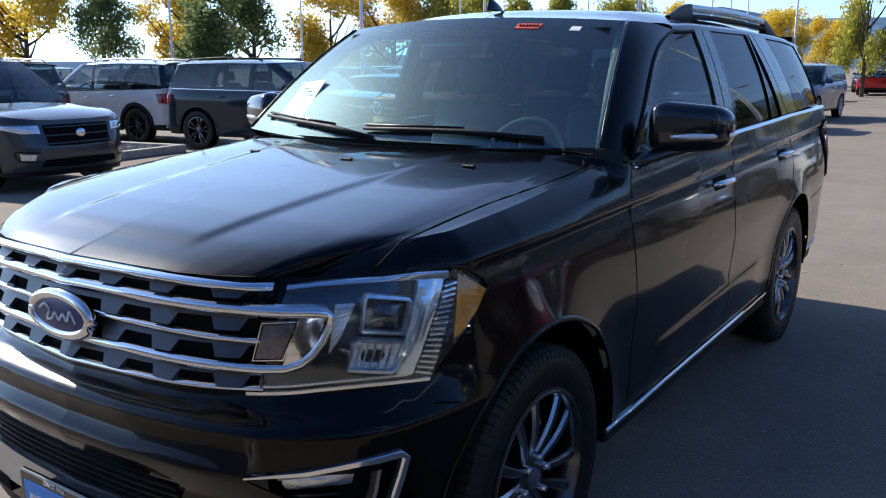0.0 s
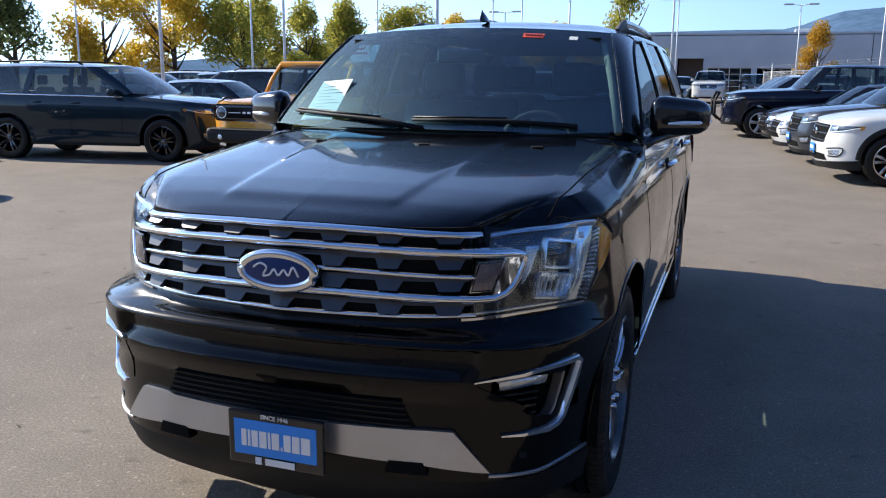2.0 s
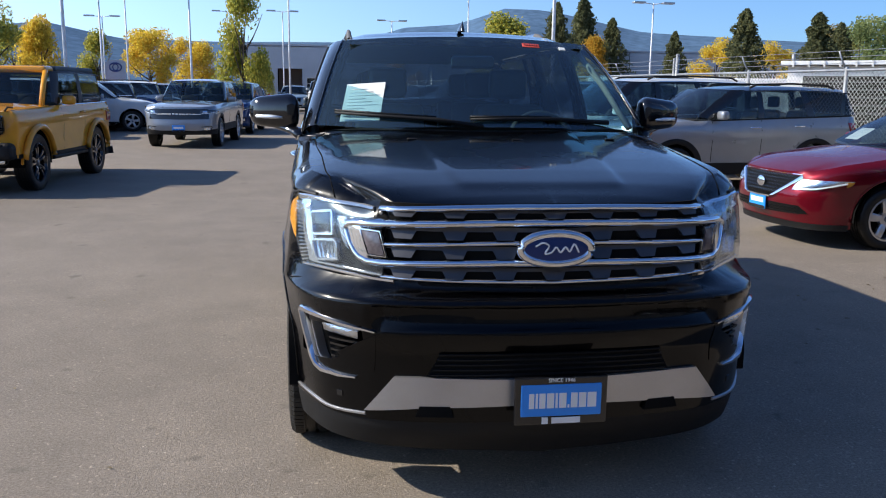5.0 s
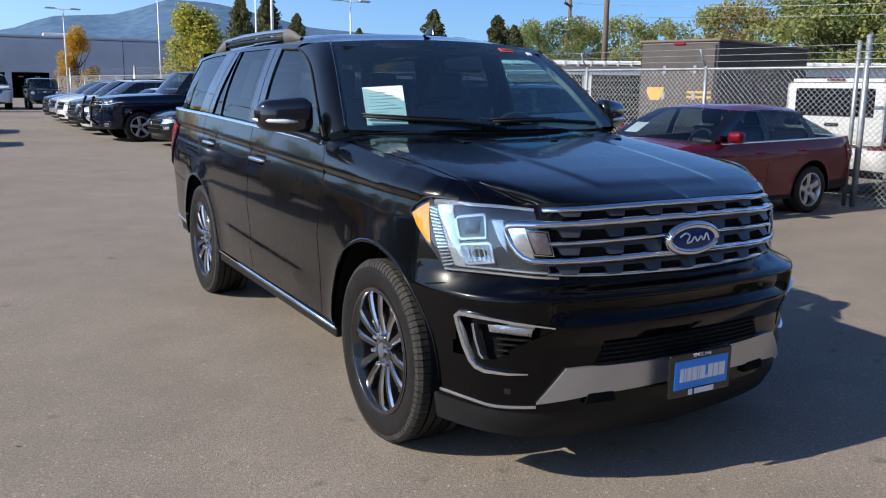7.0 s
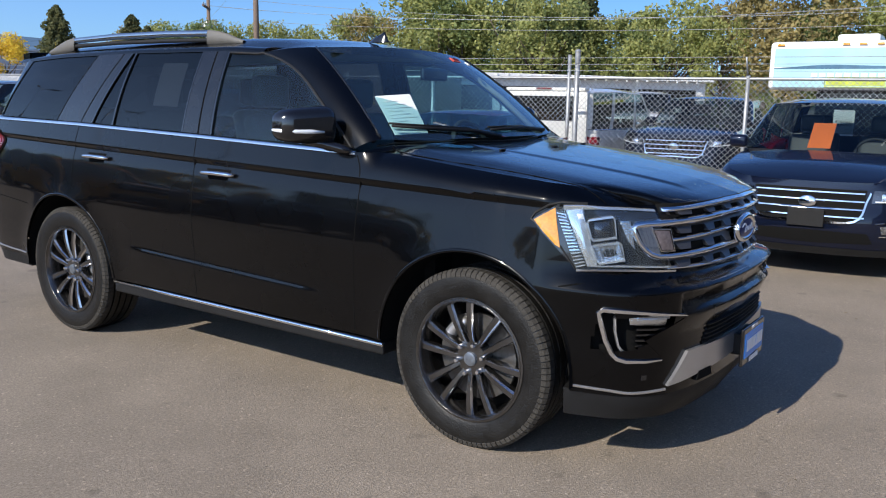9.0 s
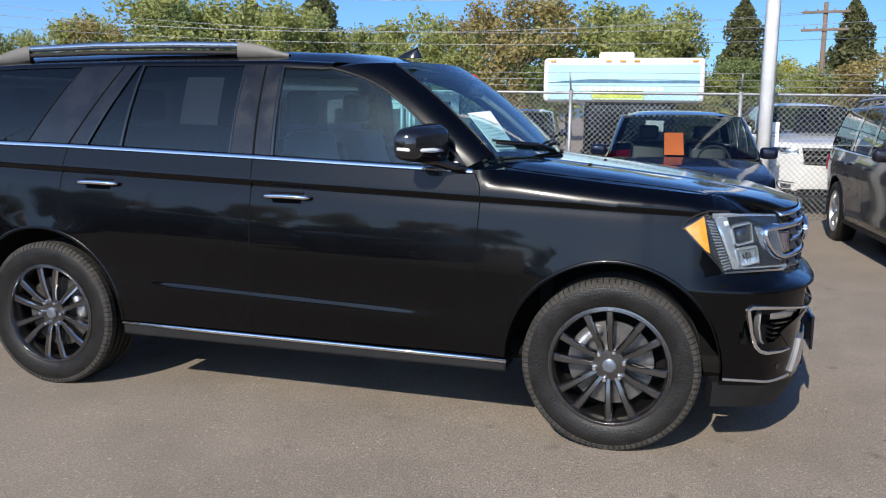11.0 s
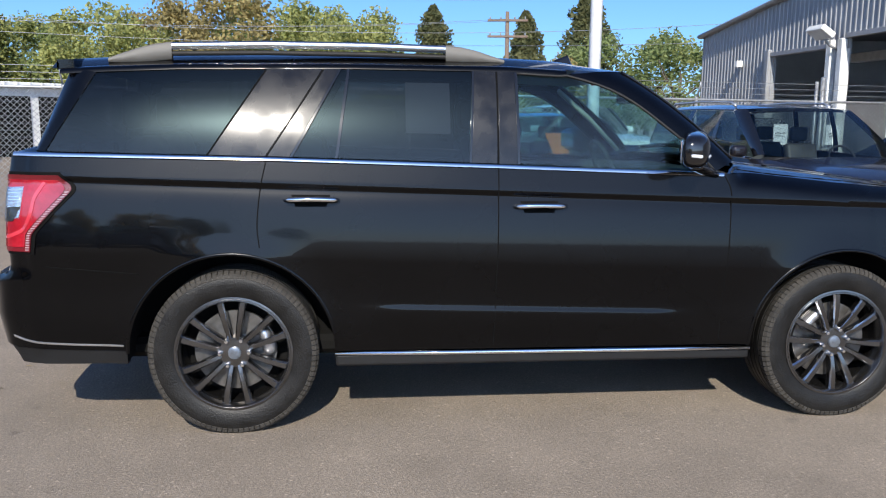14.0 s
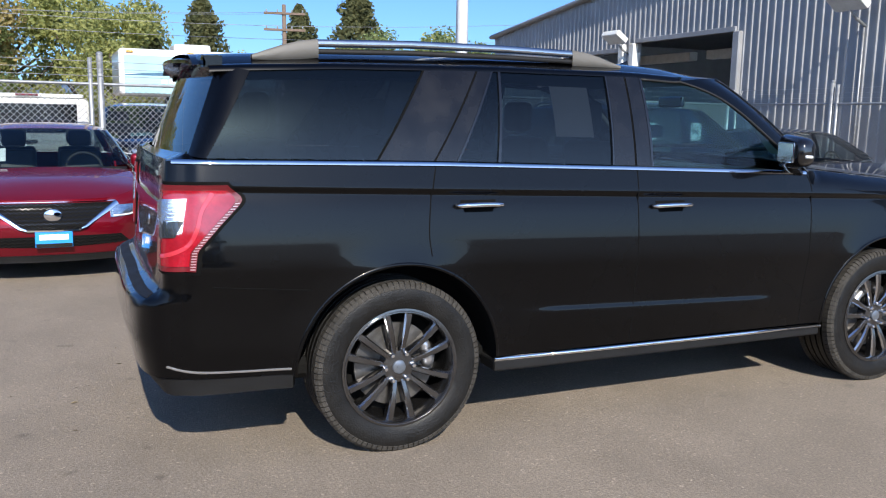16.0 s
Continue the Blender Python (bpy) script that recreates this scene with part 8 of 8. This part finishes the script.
def barn():
    root = thing("workshop", "grey ribbed metal workshop with two open bays", "building")
    y = -11.2
    zt = lambda x: 4.40 + (23.4 - x) * 0.105 if x > 6 else 6.23 - (6 - x) * 0.105
    part("wall", ribbed_wall(-8.0, 23.4, y, zt, holes=((11.1, 14.9, 3.62), (15.6, 18.6, 3.42))), M["barn_metal"], root)
    part("side_wall", box_bm((0.12, 14, 4.4), 0, 1, (23.35, y - 7.1, 2.2)), M["barn_metal"], root)
    part("back_wall", box_bm((31, 0.12, 4.6), 0, 1, (7.7, y - 14, 2.3)), M["barn_metal"], root)
    for xa, xb in ((-8.2, 6.0), (6.0, 23.6)):
        top = [[(x, yy, zt(x) + 0.06) for x in np.linspace(xa, xb, 8)] for yy in (y + 0.15, y - 14.2)]
        part("roof", slab(top, [[(a, b, c - 0.10) for a, b, c in r] for r in top]), M["barn_metal"], root)
        part("roof_trim", tube([(x, y + 0.14, zt(x) + 0.02) for x in np.linspace(xa, xb, 8)], 0.07, 4, "roof_trim"), M["galv"], root)
    part("floor_slab", box_bm((31, 14, 0.04), 0, 1, (7.7, y - 7.0, 0.005)), M["concrete"], root)
    for x in (11.0, 15.0, 15.5, 18.7):
        part("bay_post", box_bm((0.22, 0.24, 3.6), 0.02, 1, (x, y + 0.02, 1.8)), M["trim_white"] if x in (15.0, 15.5) else M["barn_metal"], root)
    for x0, x1, z in ((11.1, 14.9, 3.62), (15.6, 18.6, 3.42)):
        part("bay_lintel", box_bm((x1 - x0, 0.2, 0.12), 0.01, 1, ((x0 + x1) / 2, y - 0.02, z + 0.04)), M["barn_metal"], root)
        part("ceiling_beam", box_bm((x1 - x0, 0.3, 0.25), 0.02, 1, ((x0 + x1) / 2, y - 2.5, 3.4)), M["trim_white"], root)
    for x, z in ((15.2, 3.75), (7.6, 3.85)):
        fl = part("floodlight", box_bm((0.75, 0.40, 0.16), 0.03, 2), M["gold"] if False else M["trim_white"], root, m=pose(x, y + 0.55, z, 35, 0, 0))
        part("bracket", tube([(x, y, z - 0.45), (x, y + 0.3, z - 0.30), (x, y + 0.5, z - 0.08)], 0.03, 6, "bracket"), M["galv"], root)
        part("conduit", tube([(x, y + 0.06, 0.2), (x, y + 0.06, z - 0.45)], 0.02, 6, "conduit"), M["galv"], root)
    part("camera_box", box_bm((0.14, 0.2, 0.2), 0.02, 2, (20.4, y + 0.14, 3.3)), M["trim_white"], root)
    dr = part("side_door", box_bm((0.85, 0.06, 2.02), 0.01, 1, (6.4, y + 0.06, 1.02)), M["far_wall"], root)
    part("door_handle", box_bm((0.04, 0.05, 0.12), 0.01, 1, (6.72, y + 0.11, 1.0)), M["black_plastic"], dr)
    part("inner_shelf", box_bm((1.2, 0.5, 1.8), 0.02, 1, (17.2, y - 6, 0.92)), M["trim_white"], root)


barn()


def far_building():
    root = thing("showroom", "long grey flat-roofed service building with open bay doors", "building")
    y = 95.0
    W = M["far_wall"]

    def wall(x0, x1, z0, z1, name="wall", m=W, yy=y, th=0.3):
        part(name, box_bm((x1 - x0, th, z1 - z0), 0, 1, ((x0 + x1) / 2, yy + th / 2, (z0 + z1) / 2)), m, root)

    H = 6.35
    holes = [(-6.0, -3.2), (-2.7, 1.9), (2.45, 6.05)]
    xs = [-9.7] + [v for h in holes for v in h] + [60]
    for k in range(0, len(xs), 2):
        wall(xs[k], xs[k + 1], 0, H)
    for (a, b), z in zip(holes, (3.7, 2.7, 2.65)):
        wall(a, b, z, H)
    wall(-9.9, 60, H - 0.12, H + 0.10, "parapet", M["far_wall"], y - 0.06, 0.4)
    part("roof", box_bm((70, 40, 0.2), 0, 1, (25, y + 20, H - 0.1)), W, root)
    part("side_wall", box_bm((0.3, 40, H), 0, 1, (-9.6, y + 20, H / 2)), W, root)
    part("back_wall", box_bm((70, 0.3, H), 0, 1, (25, y + 40, H / 2)), M["dark_void"], root)
    part("recess", box_bm((2.8, 0.2, 3.7), 0, 1, (-4.6, y + 2.5, 1.85)), M["far_brown"], root)
    part("white_column", box_bm((0.35, 0.35, 4.4), 0.02, 1, (-9.75, y - 0.4, 2.2)), M["trim_white"], root)
    gl = part("glazed_door", box_bm((4.6, 0.08, 2.7), 0, 1, (-0.4, y + 0.25, 1.35)), M["gloss_black"], root)
    for i in range(4):
        for j in range(4):
            part("pane", box_bm((1.06, 0.04, 0.58), 0.01, 1, (-2.12 + 1.15 * i, y + 0.18, 0.36 + 0.66 * j)), M["bg_glass"], gl)
    for i in range(5):
        part("door_frame", box_bm((0.07, 0.08, 2.7), 0, 1, (-2.7 + 1.15 * i, y + 0.16, 1.35)), M["trim_white"], gl)
    for j in range(5):
        part("door_rail", box_bm((4.6, 0.08, 0.06), 0, 1, (-0.4, y + 0.15, 0.03 + 0.66 * j)), M["trim_white"], gl)
    for x in np.arange(4, 60, 5.6):
        part("panel_joint", box_bm((0.05, 0.03, H - 0.2), 0, 1, (x + 4, y - 0.012, H / 2)), M["far_brown"] if False else M["dark_void"], root)
    part("bay_lamp", box_bm((0.5, 0.3, 0.12), 0.03, 1, (3.4, y + 1.5, 2.2)), M["trim_white"], root)
    part("bay_lamp", box_bm((0.5, 0.3, 0.12), 0.03, 1, (5.0, y + 1.5, 2.2)), M["trim_white"], root)
    part("rooftop_unit", box_bm((2.6, 1.5, 0.8), 0.05, 1, (7.6, y + 8, H + 0.4)), M["trim_white"], root)
    part("rooftop_unit", box_bm((6.0, 1.5, 0.6), 0.05, 1, (1.5, y + 12, H + 0.3)), M["trim_white"], root)


far_building()


def storage_units():
    root = thing("storage_units", "white metal storage units with dark open bays", "building", pose(14.6, 21.6, 0, 0, 0, -37.5))
    L = 22.0
    part("wall", box_bm((L, 5.0, 2.45), 0.02, 1, (L / 2, 2.5, 1.225)), M["trim_white"], root)
    part("roof", box_bm((L + 0.4, 5.5, 0.14), 0.02, 1, (L / 2, 2.45, 2.53)), M["white_paint"], root)
    for k in range(7):
        x = 0.6 + 3.05 * k
        # shade inside the open bays, put in as a dark panel each
        d = part("roll_up_door", box_bm((2.72, 0.06, 2.12), 0.01, 1, (x + 1.25, -0.01, 1.06)), M["dark_void"], root)
        for j in range(8):
            part("door_slat", box_bm((2.70, 0.03, 0.05), 0.01, 1, (x + 1.25, -0.05, 0.18 + 0.25 * j)), M["roof_grey"], d)
    for k in range(46):
        part("roof_rib", box_bm((0.06, 0.05, 0.20), 0, 1, (0.2 + k * 0.47, -0.31, 2.50)), M["trim_white"], root)
    for x in (0.1, 9.3):
        part("vent", tube([(x, 0.4, 2.5), (x, 0.4, 2.85)], 0.06, 8, "vent"), M["galv"], root)


storage_units()


def box_truck():
    root = thing("delivery_truck", "dark brown delivery truck body seen from behind", "truck", pose(14.75, 12.55, 0, 0, 0, -73))
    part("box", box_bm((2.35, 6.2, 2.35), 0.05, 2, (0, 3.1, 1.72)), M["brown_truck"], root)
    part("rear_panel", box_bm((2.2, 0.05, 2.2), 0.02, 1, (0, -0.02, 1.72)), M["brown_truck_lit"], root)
    part("roof_edge", box_bm((2.42, 6.26, 0.07), 0.02, 1, (0, 3.1, 2.92)), M["far_brown"], root)
    part("marker_lamp", box_bm((0.34, 0.05, 0.08), 0.02, 1, (0.05, -0.07, 2.85)), M["red_lens"], root)
    sh = [[(0.26 * u * (1 - 0.9 * max(0, v - 0.45)) if v > 0 else 0.26 * u, -0.06, 1.68 - 0.36 * v) for u in np.linspace(-1, 1, 9)] for v in np.linspace(0, 1, 8)]
    part("shield_mark", slab(sh, [[(a - 0.0, b + 0.02, c) for a, b, c in r] for r in sh]), M["gold"], root, m=pose(-0.62, 0, 0))
    for k in range(2):
        part("print_bar", box_bm((0.7, 0.02, 0.06), 0, 1, (0.7, -0.06, 1.55 - 0.13 * k)), M["gold"], root)
    for z in (2.15, 1.45):
        for x in (-0.35, 0.55):
            part("hinge", box_bm((0.10, 0.05, 0.22), 0.01, 1, (x, -0.06, z)), M["galv"], root)
    part("bumper", box_bm((2.3, 0.3, 0.2), 0.03, 1, (0, 0.1, 0.5)), M["black_plastic"], root)
    ws = WHEELS["car_dark_0.40"] if "car_dark_0.40" in WHEELS else next(iter(WHEELS.values()))
    for f in (1, -1):
        for y in (1.2, 5.2):
            add_wheel(root, ws, (f * 0.98, y, 0.40), f, full=False)


box_truck()


def camper():
    """A tall camper with a printed landscape on its white walls."""
    root = thing("camper", "white rental camper with a printed lake landscape", "camper", pose(17.2, -0.1, 0, 0, 0, 91.5))
    part("shell", box_bm((4.0, 2.4, 1.10), 0.10, 3, (0.0, -1.25, 2.48)), M["white_paint"], root)
    cab = part("cab", box_bm((2.3, 2.1, 1.55), 0.12, 2, (-0.2, -1.3, 1.20)), M["gloss_black"], root)
    part("bumper", box_bm((2.2, 0.2, 0.25), 0.05, 2, (-0.2, -0.25, 0.55)), M["black_plastic"], cab)
    part("sky_panel", box_bm((3.76, 0.02, 0.42), 0.005, 1, (0, -0.045, 2.66)), M["sky_print"], root)
    part("hill_panel", slab([[(x, -0.034, 2.42 + 0.05 + 0.05 * math.sin(2.1 * x + 0.6) * (x + 1.0) / 3) for x in np.linspace(-1.88, 1.88, 30)], [(x, -0.034, 2.40) for x in np.linspace(-1.88, 1.88, 30)]], [[(x, -0.05, 2.42) for x in np.linspace(-1.88, 1.88, 30)], [(x, -0.05, 2.40) for x in np.linspace(-1.88, 1.88, 30)]]), M["lake_print"], root)
    part("water_panel", box_bm((3.76, 0.02, 0.42), 0.005, 1, (0, -0.043, 2.19)), M["sky_print"], root)
    part("lime_panel", box_bm((1.3, 0.02, 0.22), 0.05, 2, (0.1, -0.036, 2.10)), M["lime_print"], root)
    for k in range(12):
        part("print_bar", box_bm((0.13, 0.02, 0.09), 0.004, 1, (-0.95 + 0.175 * k, -0.030, 2.26)), M["white_ink"], root)
    for x in (-1.75, -0.35, 0.0, 0.35, 1.75):
        part("marker_lamp", box_bm((0.16, 0.04, 0.05), 0.01, 1, (x, -0.03, 2.95)), M["amber"], root)
    part("roof_vent", box_bm((0.9, 0.9, 0.22), 0.06, 2, (0.2, -1.1, 3.11)), M["white_paint"], root)
    ws = next(iter(WHEELS.values()))
    for x in (-1.0, 0.7):
        for y in (-0.45, -2.15):
            add_wheel(root, ws, (x, y, 0.404), 1, full=False, steer=90 if y > -1 else -90)


camper()


def semi_trailer():
    root = thing("white_trailer", "long white box trailer behind the fence", "trailer", pose(10.2, 29.5, 0, 0, 0, -18))
    part("box", box_bm((9.0, 2.3, 1.55), 0.04, 2, (4.5, 1.15, 1.35)), M["white_paint"], root)
    part("print_mark", box_bm((0.5, 0.02, 0.16), 0.01, 1, (1.2, -0.012, 1.75)), M["red_dark"], root)
    part("chassis", box_bm((8.6, 1.8, 0.25), 0.03, 1, (4.5, 1.15, 0.48)), M["black_plastic"], root)
    ws = next(iter(WHEELS.values()))
    for x in (1.5, 7.3):
        for y in (0.2, 2.1):
            add_wheel(root, ws, (x, y, 0.404), 1, full=False, steer=-90)


semi_trailer()


def brand_sign():
    root = thing("dealer_sign", "white dealer sign with a red ring mark", "sign", pose(-34, 71, 0, 0, 0, 27))
    part("post", tube([(0, 0, 0), (0, 0, 3.2)], 0.12, 10, "post"), M["galv"], root)
    part("panel", box_bm((2.0, 0.22, 1.7), 0.08, 2, (0, 0, 3.7)), M["white_paint"], root)
    part("ring", tube([(0.52 * math.cos(a), -0.13, 3.85 + 0.36 * math.sin(a)) for a in np.linspace(0, 6.283, 28, endpoint=False)], 0.07, 6, closed=True), M["red_sticker"], root)
    part("ring", tube([(0.22 * math.cos(a), -0.13, 3.87 + 0.32 * math.sin(a)) for a in np.linspace(0, 6.283, 24, endpoint=False)], 0.06, 6, closed=True), M["red_sticker"], root)
    part("print_bar", box_bm((1.2, 0.03, 0.18), 0.02, 1, (0, -0.12, 3.2)), M["red_sticker"], root)


brand_sign()


# ---- kerb island with gravel ----
def island():
    root = thing("kerb_island", "concrete kerb island filled with gravel", "kerb", pose(-13.6, 5.9, 0, 0, 0, 9), kind="structure")
    part("kerb", box_bm((4.2, 0.16, 0.15), 0.02, 2, (0, -0.9, 0.075)), M["concrete"], root)
    part("kerb", box_bm((4.2, 0.16, 0.15), 0.02, 2, (0, 0.9, 0.075)), M["concrete"], root)
    part("kerb", box_bm((0.16, 1.96, 0.15), 0.02, 2, (2.15, 0, 0.075)), M["concrete"], root)
    part("bed", box_bm((4.2, 1.7, 0.12), 0.01, 1, (0, 0, 0.06)), M["gravel"], root)
    V, F = [], []
    r2 = random.Random(4)
    for i in range(1800):
        c = Vector((r2.uniform(-2.05, 2.05), r2.uniform(-0.8, 0.8), 0.13))
        s = r2.uniform(0.014, 0.035)
        k = len(V)
        for dx, dy, dz in ((1, 0, 0), (-1, 0, 0), (0, 1, 0), (0, -1, 0), (0, 0, 0.8), (0, 0, -0.6)):
            V.append(c + Vector((dx, dy, dz)) * s * r2.uniform(0.7, 1.3))
        F += [(k, k + 2, k + 4), (k + 2, k + 1, k + 4), (k + 1, k + 3, k + 4), (k + 3, k, k + 4), (k + 2, k, k + 5), (k + 1, k + 2, k + 5), (k + 3, k + 1, k + 5), (k, k + 3, k + 5)]
    g = part("gravel", mesh_of("gravel", V, F, smooth=False), M["gravel"], root)
    g["kind"] = "stuff"


island()


# ---- dealer signs beyond the rows ----
def pylon_sign(label, x, y, top, width, turn, face, badge, bars):
    """A tall sign with a rounded top: a panel, an oval mark and bars where its words are."""
    root = thing("pylon_sign", label, "sign", pose(x, y, 0, 0, 0, turn))
    outline = [(-width / 2, 0.0), (width / 2, 0.0)] + [(width * (0.5 - k / 10), top - 0.10 * width * (2 * k / 10 - 1) ** 2 - 0.06 * width * (k / 10)) for k in range(11)]
    bm = bmesh.new()
    low = [bm.verts.new((a, -0.12, b)) for a, b in outline]
    high = [bm.verts.new((a, 0.12, b)) for a, b in outline]
    bm.faces.new(low)
    bm.faces.new(high[::-1])
    for i in range(len(low)):
        j = (i + 1) % len(low)
        bm.faces.new((low[j], low[i], high[i], high[j]))
    part("sign_panel", bm, face, root)
    ring = [(0.29 * width * math.cos(a), -0.135, top - 0.40 * width + 0.21 * width * math.sin(a)) for a in np.linspace(0, 2 * math.pi, 25)[:-1]]
    part("oval_mark", tube(ring, 0.038 * width, 6, "oval_mark", closed=True), badge, root)
    part("oval_mark", tube([(0.13 * width * math.cos(a), -0.135, top - 0.40 * width + 0.16 * width * math.sin(a)) for a in np.linspace(0, 2 * math.pi, 21)[:-1]], 0.03 * width, 6, "oval_mark", closed=True), badge, root)
    for k in range(bars):
        part("word_bar", box_bm((0.09 * width, 0.02, 0.13 * width), 0.004, 1, ((k - (bars - 1) / 2) * 0.13 * width, -0.128, top - 0.80 * width)), badge, root)
    return root


M["sign_red"] = mat("sign_red", (0.42, 0.03, 0.06), rough=0.4, var=0.08)
M["sign_blue"] = mat("sign_blue", (0.03, 0.06, 0.20), rough=0.4, var=0.08)
M["sign_grey"] = mat("sign_grey", (0.40, 0.44, 0.48), rough=0.45, var=0.08)
pylon_sign("white pylon sign with a red oval mark beyond the parked cars", -23.3, 48.3, 4.06, 1.26, 24, M["white_ink"], M["sign_red"], 6)
pylon_sign("grey pylon sign with a blue oval mark beyond the parked cars", -15.4, 58.3, 3.37, 1.38, 14, M["sign_grey"], M["sign_blue"], 0)


# ---- fallen leaves and grit on the asphalt ----
def litter():
    r3 = random.Random(21)
    V, F = [], []
    for i in range(420):
        a, d = r3.uniform(0, 6.283), r3.uniform(2.2, 9.0)
        c = Vector((d * math.cos(a), d * math.sin(a) * 1.2, 0.004))
        s, t = r3.uniform(0.006, 0.024), r3.uniform(0, 6.283)
        u = Vector((math.cos(t), math.sin(t), 0))
        w = Vector((-math.sin(t), math.cos(t), 0))
        k = len(V)
        V.extend([c - u * s, c + w * s * 0.4 + Vector((0, 0, s * 0.3)), c + u * s + Vector((0, 0, s * 0.15)), c - w * s * 0.4 + Vector((0, 0, s * 0.25))])
        F.extend([(k, k + 1, k + 2), (k, k + 2, k + 3)])
    return tagged(part("fallen_leaves", mesh_of("fallen_leaves", V, F, smooth=False), LEAF["litter"]), "small dry leaves and grit scattered on the asphalt", "leaves", kind="stuff")


LEAF["litter"] = leaf_mat("dry_leaves", (0.05, 0.04, 0.03), (0.30, 0.24, 0.15))
litter()
